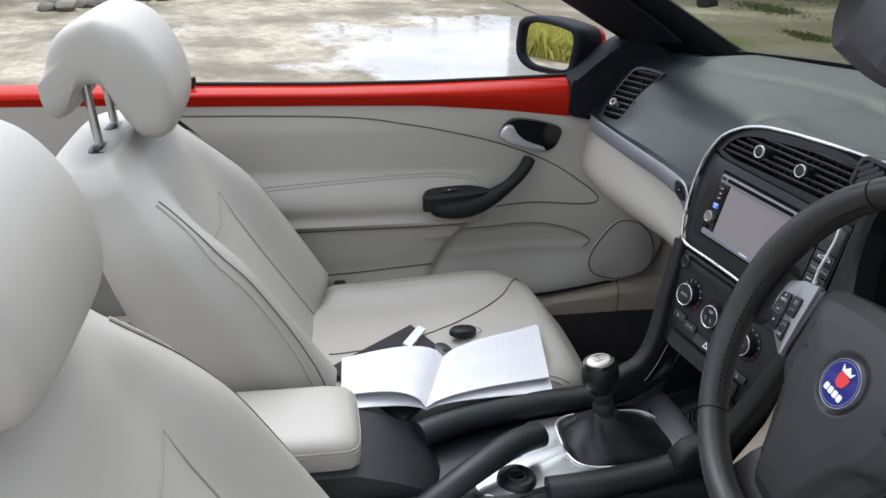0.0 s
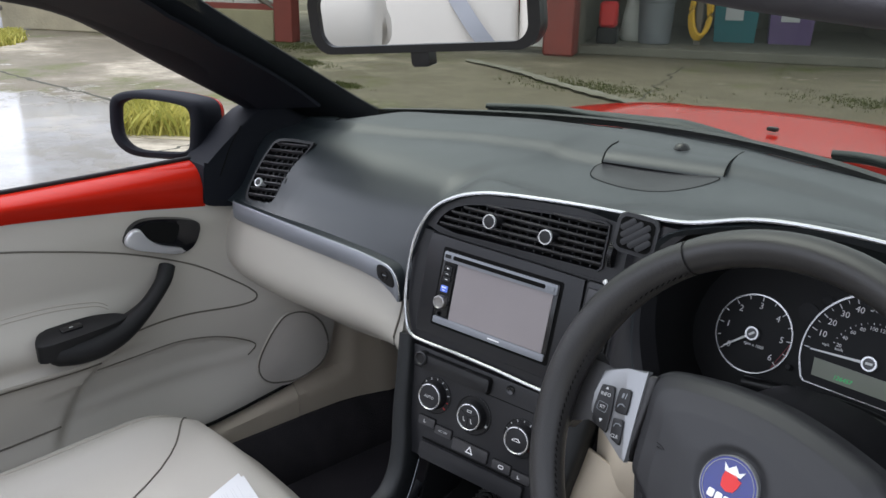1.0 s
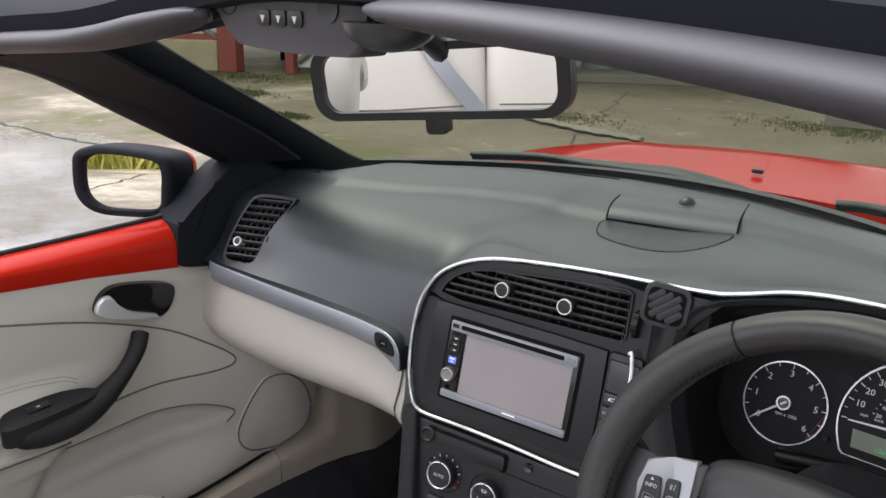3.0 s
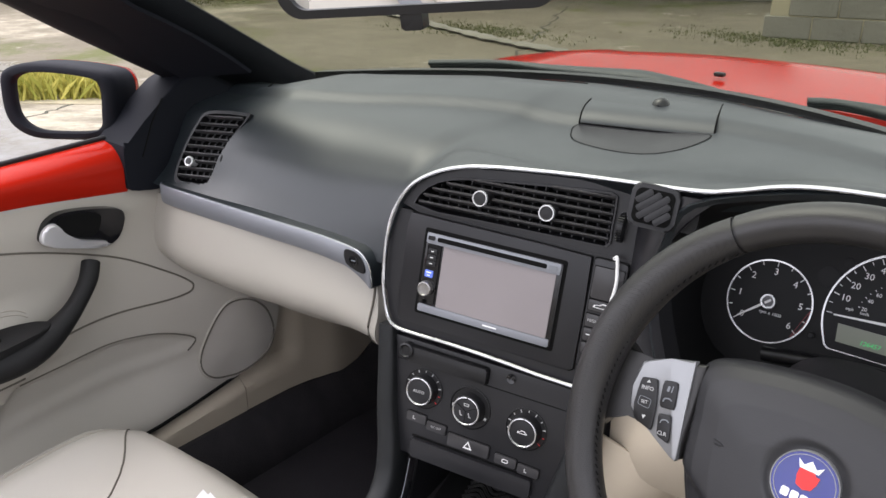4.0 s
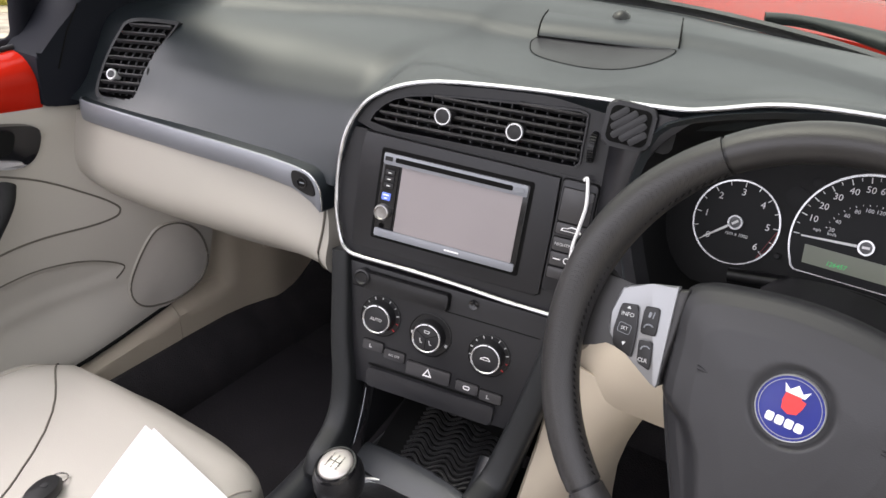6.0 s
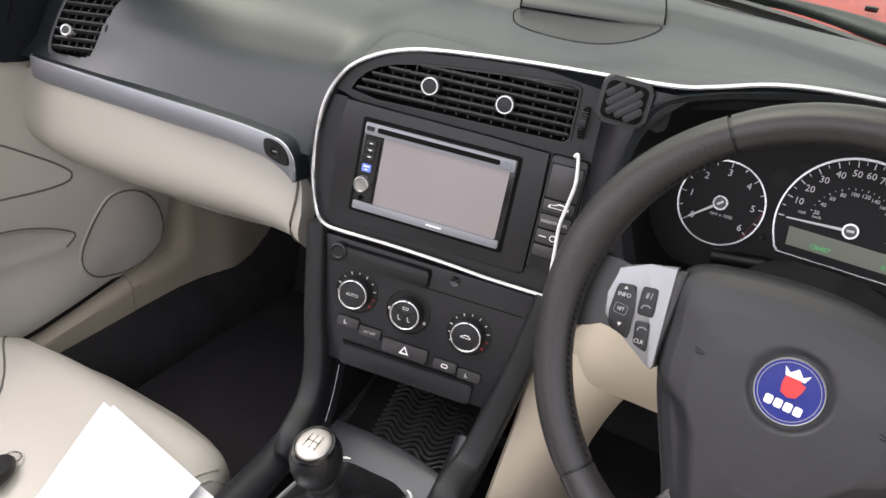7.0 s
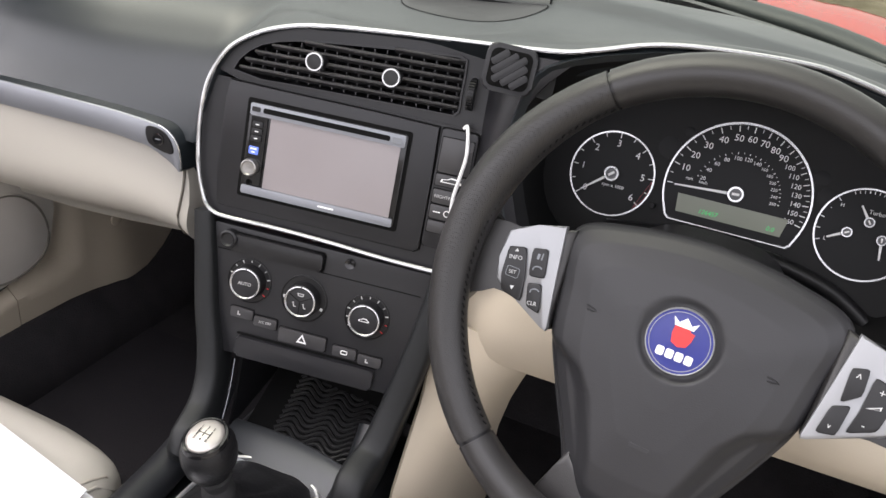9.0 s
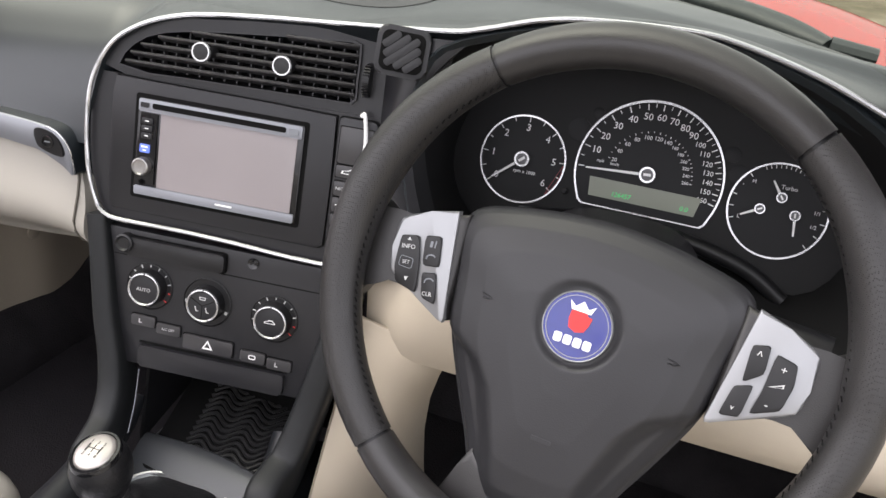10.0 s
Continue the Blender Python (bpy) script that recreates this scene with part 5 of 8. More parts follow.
def make_radio():
    t = thing("car_radio", (0, 0, 0.84), "double-height car radio with grey touch screen", "car radio")
    part("radio_well", ringplate(rrect(0.182, 0.107, 0.003), rrect(0.174, 0.099, 0.002), -0.004, -0.0008), DEEP, t, m=STACK)
    part("radio_face", prism(rrect(0.174, 0.099, 0.002), -0.006, 0.001, 0.001), GLOSSBLACK, t, "gloss black front", m=STACK)
    tb = part("top_bar", prism(rrect(0.171, 0.0125, 0.0015, (0.0, 0.0425)), 0.001, 0.0035, 0.0008), STRIP, t, "satin silver disc slot bar", m=STACK)
    part("disc_slot", prism(rrect(0.140, 0.0055, 0.002, (-0.001, 0.0428)), 0.0035, 0.0039), DEEP, tb, m=STACK)
    part("eject_button", prism(rrect(0.010, 0.006, 0.001, (0.077, 0.0425)), 0.0035, 0.0045), GREYBIN, tb, m=STACK)
    part("reset_button", prism(rrect(0.009, 0.005, 0.001, (-0.079, 0.0428)), 0.0035, 0.0043), BLACK, tb, m=STACK)
    bb = part("bottom_bar", prism(rrect(0.171, 0.009, 0.0015, (0.0, -0.0445)), 0.001, 0.0035, 0.0008), STRIP, t, "satin silver lower bar", m=STACK)
    part("maker_mark", prism(rrect(0.018, 0.0018, 0.0006, (0.012, -0.0445)), 0.0035, 0.0038), WHITE, bb, m=STACK)
    part("touch_screen", prism(rrect(0.143, 0.0765, 0.001, (0.0095, -0.0015)), 0.001, 0.0022), SCREEN, t, "blank grey touch screen", m=STACK)
    part("button_strip", prism(rrect(0.018, 0.073, 0.001, (-0.0745, -0.0015)), 0.001, 0.0024), GLOSSBLACK, t, m=STACK)
    for v, h in ((0.027, 0.006), (0.0195, 0.006), (0.012, 0.006)):
        b = part("radio_button", prism(rrect(0.0115, h, 0.001, (-0.0755, v)), 0.0024, 0.004, 0.0006), BLACK, t, m=STACK)
        part("button_mark", prism(rrect(0.004, 0.001, 0.0003, (-0.0755, v)), 0.004, 0.0042), WHITE, b, m=STACK)
    b = part("source_button", prism(rrect(0.0105, 0.0085, 0.001, (-0.0765, -0.001)), 0.0024, 0.0038, 0.0006), BLUELIT, t, "blue lit button", m=STACK)
    part("button_mark", prism(rrect(0.007, 0.0016, 0.0004, (-0.0765, 0.0008)), 0.0038, 0.004), WHITE, b, m=STACK)
    part("button_mark", prism(rrect(0.004, 0.0012, 0.0004, (-0.0765, -0.0028)), 0.0038, 0.004), WHITE, b, m=STACK)
    part("volume_knob", lathe([(0.0095, 0.001), (0.0095, 0.006), (0.0088, 0.0095), (0.0075, 0.0102), (0.0065, 0.0092), (0.001, 0.0088)], 28), KNOBMETAL, t, "turned metal volume knob", m=STACK @ pose(-0.0775, -0.0195, 0))
    part("jack_socket", lathe([(0.003, 0.002), (0.0032, 0.003), (0.002, 0.002), (0.0005, 0.002)], 12), DEEP, t, m=STACK @ pose(-0.0775, -0.036, 0.0005))


make_radio()


def make_climate():
    for i, (u, v, name) in enumerate(((-0.0645, -0.149, "AUTO"), (0.0012, -0.1535, ""), (0.0755, -0.1565, ""))):
        t = thing("climate_dial", on_stack(u, v), ("black rotary climate dial with bright ring, reading AUTO", "black rotary climate dial with three air direction keys", "black rotary climate dial with recirculation key")[i], "climate dial", "climate dials")
        M = STACK @ pose(u, v, -0.006)
        R0 = 0.0262 if i != 1 else 0.0272
        part("dial_seat", lathe([(R0, -0.001), (R0, 0.0012), (R0 - 0.001, 0.0014), (R0 - 0.0018, 0.0005), (0.001, 0.0005)], 40), BLACK, t, m=M)
        k = part("dial_knob", lathe([(0.0195, 0.0), (0.019, 0.010), (0.0185, 0.0125), (0.0172, 0.0135), (0.0165, 0.0135)], 40), BLACK, t, m=M)
        part("bright_ring", lathe([(0.0178, 0.0125), (0.0176, 0.0142), (0.0166, 0.0146), (0.0156, 0.0138), (0.0152, 0.0125)], 40), CHROME, k, "bright silver ring", m=M)
        part("dial_cap", lathe([(0.0154, 0.0124), (0.0152, 0.0132), (0.014, 0.0136), (0.001, 0.0137)], 36), PANEL, k, m=M)
        if name:
            part("dial_text", words("AUTO", 0.0056, (0, 0), 0.0139), LEGEND, k, m=M)
        elif i == 1:
            for a in (30, 150, 270):
                part("key_divider", at(box((0.0075, 0, 0.0138), (0.0145, 0.0006, 0.0004), 0), pose(0, 0, 0, 0, 0, a)), DEEP, k, m=M)
            part("air_symbol", ringplate([(-0.003, 0.0065), (0.003, 0.0065), (0.0038, 0.0098), (-0.0038, 0.0098)], [(-0.0022, 0.0073), (0.0022, 0.0073), (0.0028, 0.0091), (-0.0028, 0.0091)], 0.0137, 0.0139), LEGEND, k, m=M)
            for sx in (-1, 1):
                cx = sx * 0.0058
                part("air_symbol", merge(at(prism(rrect(0.0010, 0.0038, 0.0004), 0.0137, 0.0139), pose(cx - 0.0008, -0.0048, 0, 0, 0, 18)), prism(rrect(0.0030, 0.0009, 0.0004, (cx + 0.0006, -0.0062)), 0.0137, 0.0139),
                                         prism(circle(0.0008, 10, (cx - 0.0016, -0.0020)), 0.0137, 0.0139)), LEGEND, k, m=M)
        else:
            car = [(-0.006, -0.001), (-0.0055, 0.001), (-0.003, 0.0015), (-0.001, 0.003), (0.003, 0.003), (0.0045, 0.0012), (0.006, 0.0006), (0.006, -0.001)]
            part("car_symbol", ringplate(car, [(p[0] * 0.8, p[1] * 0.62 + 0.0002) for p in car], 0.0137, 0.0139), WHITE, k, m=M)
        part("pointer_mark", prism(rrect(0.0012, 0.003, 0.0004, (0, 0.0165)), 0.0142, 0.0149), BLACK, k, m=M)
        if i != 1:
            for j in range(11):
                a = radians(215 - 25 * j)
                mk = REDMARK if (i == 2 and j >= 9) or (i == 0 and j >= 9) else LEGEND
                part("scale_mark", at(box((0.0228, 0, 0.0007), (0.0024 if j % 2 else 0.0036, 0.0011, 0.0006), 0), pose(0, 0, 0, 0, 0, math.degrees(a))), mk, t, m=M)
        else:
            for a in (185, -20):
                part("scale_mark", at(box((0.0228, 0, 0.0007), (0.003, 0.0034, 0.0006), 0), pose(0, 0, 0, 0, 0, a)), LEGEND, t, m=M)
    # keys under the dials
    keys = (("seat_heater_key", -0.068, -0.188, 0.027, 0.012, ""), ("climate_key", -0.039, -0.1925, 0.027, 0.012, "A/C OFF"), ("hazard_key", 0.0065, -0.2005, 0.056, 0.0165, ""),
            ("defrost_key", 0.057, -0.203, 0.028, 0.012, ""), ("seat_heater_key", 0.087, -0.2055, 0.027, 0.012, ""))
    for name, u, v, w, h, tx in keys:
        t = thing(name, on_stack(u, v), "black push key with pale symbol under the climate dials", "push key", "climate keys")
        part("key_cap", prism(rrect(w, h, 0.002, (u, v)), -0.006, -0.003, 0.0012), SLAT, t, m=STACK)
        groove("key_gap", rrect(w, h, 0.002, (u, v)), -0.006, t)
        if tx:
            part("key_text", words(tx, 0.0040, (u, v), -0.0028), LEGEND, t, m=STACK)
        elif name == "hazard_key":
            part("warning_triangle", ringplate([(u - 0.006, v - 0.0045), (u + 0.006, v - 0.0045), (u, v + 0.006)], [(u - 0.0035, v - 0.0028), (u + 0.0035, v - 0.0028), (u, v + 0.0032)], -0.003, -0.0027), WHITE, t, m=STACK)
        elif name == "defrost_key":
            part("key_symbol", ringplate(rrect(0.008, 0.005, 0.002, (u, v)), rrect(0.006, 0.003, 0.001, (u, v)), -0.003, -0.0027), WHITE, t, m=STACK)
        else:
            part("key_symbol", merge(prism(rrect(0.0012, 0.0042, 0.0005, (u - 0.004, v)), -0.003, -0.0027), prism(rrect(0.0036, 0.0012, 0.0005, (u - 0.0028, v - 0.002)), -0.003, -0.0027)), LEGEND, t, m=STACK)


make_climate()


def make_switches():
    for i, (v, h, tx) in enumerate(((0.038, 0.036, ""), (0.012, 0.012, "car"), (-0.0055, 0.0145, "NIGHTPANEL"), (-0.022, 0.0145, "off"), (-0.038, 0.0125, ""))):
        t = thing("switch_key", on_stack(0.139, v), "black rectangular dash key" + (" lettered NIGHTPANEL" if tx == "NIGHTPANEL" else ""), "dash key", "dash keys")
        part("key_cap", prism(rrect(0.033, h, 0.0015, (0.139, v)), -0.002, 0.0 if i else -0.0008, 0.001), SLAT, t, m=STACK)
        groove("key_gap", rrect(0.033, h, 0.0015, (0.139, v)), -0.002, t)
        if tx == "NIGHTPANEL":
            part("key_text", words(tx, 0.0048, (0.139, v), 0.0002), LEGEND, t, m=STACK)
        elif tx == "car":
            car = [(-0.011, -0.002), (-0.010, 0.001), (-0.004, 0.0018), (0.0, 0.0042), (0.006, 0.0036), (0.009, 0.001), (0.011, 0.0006), (0.011, -0.002)]
            part("car_symbol", ringplate([(0.139 + p[0], v + p[1]) for p in car], [(0.139 + p[0] * 0.84, v + p[1] * 0.68) for p in car], 0.0, 0.0004), WHITE, t, m=STACK)
        elif tx == "off":
            part("key_symbol", merge(ringplate(circle(0.0035, 16, (0.141, v)), circle(0.0026, 16, (0.141, v)), 0.0, 0.0004), prism(rrect(0.008, 0.001, 0.0003, (0.130, v)), 0.0, 0.0004)), WHITE, t, m=STACK)
    c = thing("charging_cable", on_stack(0.15, 0.06), "thin white cable hanging over the dash keys", "cable")
    pts = smooth_line([on_stack(0.1425, 0.069, 0.004), on_stack(0.1465, 0.0705, 0.008), on_stack(0.151, 0.045, 0.010), on_stack(0.1485, 0.02, 0.009), on_stack(0.1455, -0.004, 0.008), on_stack(0.147, -0.03, 0.006), on_stack(0.149, -0.062, 0.004)], 8)
    part("cable", tube(pts, 0.0019, 8), WHITE, c)


make_switches()


HOLDER = mat("matt_charcoal_rubber", (0.026, 0.026, 0.029), 0.55, spec=0.4, grain=0.3, grain_size=500, stain=0.1, stain_size=30, bump=0.0004)


def make_phone_holder():
    t = thing("phone_holder", on_stack(0.18, 0.128), "black square magnetic phone holder clipped beside the vent", "phone holder")
    M = STACK @ pose(0.1785, 0.1355, 0.030, 0, 4, -2)
    part("pad_body", prism(rrect(0.0490, 0.0450, 0.009, n=6), -0.012, 0.004, 0.003, 3), HOLDER, t, m=M)
    part("pad_face", prism(rrect(0.040, 0.036, 0.007, n=6), 0.004, 0.0046, 0.0004), DEEP, t, m=M)
    for d in (-0.0150, -0.0074, 0.0, 0.0074, 0.0150):
        part("grip_bar", at(prism(rrect(0.038 - abs(d) * 1.25, 0.0068, 0.0025), 0.0044, 0.0058, 0.0007), pose(d * 0.72, -d * 0.66, 0, 0, 0, 42)), HOLDER, t, m=M)
    part("stalk", tube([(0, 0, -0.010), (0.01, -0.002, -0.032)], 0.012, 14), BLACK, t, m=M)
    part("clamp", prism(rrect(0.022, 0.036, 0.006, (0.034, -0.002)), -0.026, -0.008, 0.003), RUBBER, t, m=M)


make_phone_holder()


# ---- instruments ----
def polar(r, a, c=(0, 0)):
    return c[0] + r * math.cos(radians(a)), c[1] + r * math.sin(radians(a))


def needle(t, M, c, length, a, w=0.006):
    d = [(-0.004, -0.0016), (length, -0.0008), (length, 0.0008), (-0.004, 0.0016)]
    n = part("needle", at(prism(d, w - 0.001, w), pose(c[0], c[1], 0, 0, 0, a)), WHITE, t, "white pointer", m=M)
    k = length / 0.040
    r = 0.0088 if length > 0.03 else 0.0055
    part("needle_hub", lathe([(r, 0.002), (r, w), (r * 0.92, w + 0.0012), (r * 0.70, w + 0.0012), (r * 0.64, w + 0.0004), (0.0005, w + 0.0004)], 22), CHROME, n, "silver pointer hub", m=M @ pose(c[0], c[1], 0))
    part("hub_recess", lathe([(r * 0.64, w), (r * 0.64, w + 0.0006), (r * 0.5, w + 0.0007), (0.0003, w + 0.0007)], 20), DIALGREY, n, m=M @ pose(c[0], c[1], 0))
    part("hub_slot", at(box((0, 0, w + 0.001), (r * 0.85, r * 0.30, 0.0006), 0), pose(c[0], c[1], 0, 0, 0, a)), WHITE, n, m=M)


def ticks(spec):
    """Radial marks from rows of (centre, radius, length, width, angle), in one mesh."""
    return merge(*[at(box((r - l / 2, 0, 0.0011), (l, w, 0.0004), 0), pose(c[0], c[1], 0, 0, 0, a)) for c, r, l, w, a in spec])


DARKRED = mat("dim_red_marking", (0.22, 0.02, 0.03), 0.5)
DIALGREY = mat("grey_dial_metal", (0.10, 0.10, 0.105), 0.4, 0.5)
LENS = mat("dark_lamp_lens", (0.010, 0.010, 0.011), 0.45, spec=0.2)


def make_instruments():
    b = thing("instrument_panel", (0.407, 0.15, 0.86), "black instrument panel recessed under the dash hood", "instrument panel")
    face = [(p[0], p[1]) for p in smooth_line([(-0.205, -0.03), (-0.19, 0.045), (-0.12, 0.085), (0.0, 0.105), (0.10, 0.085), (0.18, 0.045), (0.20, -0.03), (0.16, -0.085), (0.06, -0.068), (-0.06, -0.068), (-0.16, -0.085)], 4, True)]
    part("panel_face", prism(face, -0.02, 0.0), HOOD, b, m=CLUSTER)
    # hood cavity from the face out to the fascia
    big = [CLUSTER.inverted() @ Vector(p) for p in ((0.203, 0.034, 0.86), (0.207, 0.043, 0.945), (0.245, 0.050, 0.990), (0.40, 0.052, 1.022), (0.53, 0.052, 1.000), (0.62, 0.05, 0.94), (0.635, 0.03, 0.85), (0.58, 0.02, 0.775), (0.47, 0.03, 0.785), (0.34, 0.03, 0.785), (0.245, 0.02, 0.785))]
    out = smooth_line(big, 4, True)
    rings = [[Vector((*p, -0.002)).lerp(q, k) + Vector((0, 0, 0.0)) for p, q in zip(face, out)] for k in (0, 0.15, 0.6, 1.0)]
    part("hood_cavity", loft(rings, False), HOOD, b, "black hood around the dials", m=CLUSTER, angle=80)
    lip = [q + (q - Vector((0, 0, q.z))).normalized() * 0.012 for q in out]
    part("hood_lip", loft([[q.copy() for q in out], [q.lerp(l, 0.5) + Vector((0, 0, 0.006)) for q, l in zip(out, lip)], [l.copy() for l in lip], [l + Vector((0, 0, -0.02)) for l in lip]], False), DASH, b, "rounded dark hood lip", m=CLUSTER, angle=80)
    rb = part("lower_ridge", tube(smooth_line([CLUSTER @ Vector(p) for p in ((-0.12, -0.066, 0.01), (0.0, -0.052, 0.012), (0.10, -0.066, 0.012), (0.15, -0.092, 0.012))], 6), 0.008, 10), BLACK, b)
    # rev counter
    DIALS = CLUSTER @ Matrix.Scale(0.99, 4)
    c = (-0.131, -0.010)
    t = part("rev_counter", prism(circle(0.0455, 48, c), 0.0, 0.001), LENS, b, "round rev counter, numbered 0 to 6", m=DIALS)
    part("silver_rim", ringplate(circle(0.047, 56, c), circle(0.0452, 56, c), 0.0, 0.0035), CHROME, t, m=DIALS)
    ang = [220 - 43 * i for i in range(7)]
    part("dial_marks", ticks([(c, 0.0445, 0.005 if i % 2 == 0 else 0.0035, 0.0009, 220 - 21.5 * i) for i in range(13)]), WHITE, t, m=DIALS)
    part("red_zone", ringplate(circle(0.0443, 12, c, -46, 2), circle(0.0437, 12, c, -46, 2), 0.001, 0.0014), DARKRED, t, m=DIALS)
    for i, a in enumerate(ang):
        part("numeral", words(str(i), 0.0105, polar(0.0335, a, c), 0.0012), WHITE, t, m=DIALS)
    part("dial_text", words("rpm x 1000", 0.0052, (c[0] + 0.004, c[1] - 0.013), 0.0012), WHITE, t, m=DIALS)
    needle(t, DIALS, c, 0.038, 220)
    # speedometer
    c = (0.0, 0.0)
    o = circle(0.0735, 44, c, -24, 204)
    low = [(-0.064, -0.0375), (-0.060, -0.041), (0.060, -0.041), (0.064, -0.0375)]
    shape = o + low
    t = part("speedometer", prism(shape, 0.0, 0.001), LENS, b, "large speedometer in miles and kilometres an hour", m=DIALS)
    part("silver_rim", ringplate([(p[0] * 1.02, p[1] * 1.025) for p in shape], [(p[0] * 0.995, p[1] * 0.99) for p in shape], 0.0, 0.0035), CHROME, t, m=DIALS)
    mph = [183, 165, 149, 133, 117, 102, 89, 76, 64, 53, 42, 32, 22, 13, 4, -5, -14]
    part("dial_marks", ticks([(c, 0.0715, 0.006, 0.001, a) for a in mph] + [(c, 0.0715, 0.0035, 0.0006, (a + d) / 2) for a, d in zip(mph, mph[1:])]), WHITE, t, m=DIALS)
    for i, a in enumerate(mph):
        if i:
            part("numeral", words(str(10 * i), 0.0098 if i < 10 else 0.0072, polar(0.0585, a, c), 0.0012), WHITE, t, m=DIALS)
    kmh = [167, 151, 135, 119, 102, 86, 71, 57, 44, 32, 21, 10, -1]
    part("inner_marks", ticks([(c, 0.044, 0.002, 0.0007, a) for a in kmh] + [(c, 0.044, 0.0013, 0.0005, (a + d) / 2) for a, d in zip(kmh, kmh[1:])]), WHITE, t, m=DIALS)
    for i, a in enumerate(kmh):
        part("numeral", words(str(20 * (i + 1)), 0.0058 if i < 7 else 0.0046, polar(0.0375, a, c), 0.0012), WHITE, t, m=DIALS)
    part("dial_text", words("mph", 0.0045, (-0.050, 0.005), 0.0012), WHITE, t, m=DIALS)
    part("dial_text", words("km/h", 0.0045, (-0.035, 0.004), 0.0012), WHITE, t, m=DIALS)
    l = part("lcd_window", prism([(-0.057, -0.0125), (0.057, -0.0125), (0.053, -0.032), (-0.055, -0.032)], 0.001, 0.0016), LCD, t, "pale green-grey trip display", m=DIALS)
    part("odometer_digits", words("126457", 0.0068, (-0.022, -0.0265), 0.0018, shear=0.15), LCDTEXT, l, m=DIALS)
    part("trip_digits", words("0.0", 0.0068, (0.042, -0.0265), 0.0018, shear=0.15), LCDTEXT, l, m=DIALS)
    needle(t, DIALS, c, 0.063, 184)
    part("trip_button", lathe([(0.0035, 0.0), (0.0035, 0.006), (0.0025, 0.007), (0.0005, 0.007)], 14), RUBBER, b, m=DIALS @ pose(-0.0795, -0.033, 0))
    for u, v, r in ((-0.078, 0.032, 0.012), (-0.062, 0.052, 0.006), (0.076, 0.036, 0.008), (0.086, 0.018, 0.010)):
        part("warning_lamp_lens", lathe([(r, 0.0), (r, 0.0012), (r * 0.9, 0.0014), (0.0005, 0.0014)], 24), LENS, b, m=DIALS @ pose(u, v, 0))
    # fuel, turbo and temperature
    c = (0.128, -0.009)
    t = part("auxiliary_dial", prism(circle(0.0455, 48, c), 0.0, 0.001), LENS, b, "round dial with fuel, turbo and temperature pointers", m=DIALS)
    part("silver_rim", ringplate(circle(0.047, 56, c), circle(0.0452, 56, c), 0.0, 0.0035), CHROME, t, m=DIALS)
    part("dial_marks", ticks([(c, 0.0445, 0.004, 0.0008, a) for a in (200, 184, 168, 152, 136)] + [(c, 0.0445, 0.003, 0.0006, a) for a in range(62, 119, 6)] + [(c, 0.0445, 0.004, 0.0008, a) for a in (12, -6, -24, -42)]), WHITE, t, m=DIALS)
    part("red_zone", ringplate(circle(0.0443, 8, c, 40, 62), circle(0.0425, 8, c, 40, 62), 0.001, 0.0014), DARKRED, t, m=DIALS)
    part("dial_text", words("Turbo", 0.006, (c[0] + 0.006, c[1] + 0.0235), 0.0012), WHITE, t, m=DIALS)
    for tx, a in (("H", 138), ("L", 200), ("1/1", 8), ("1/2", -14)):
        part("numeral", words(tx, 0.0052, polar(0.036, a, c), 0.0012), WHITE, t, m=DIALS)
    needle(t, DIALS, (c[0] - 0.016, c[1] - 0.001), 0.019, 209, 0.005)
    needle(t, DIALS, (c[0] + 0.001, c[1] + 0.0135), 0.018, 126, 0.005)
    needle(t, DIALS, (c[0] + 0.0165, c[1] - 0.001), 0.020, -82, 0.005)


make_instruments()


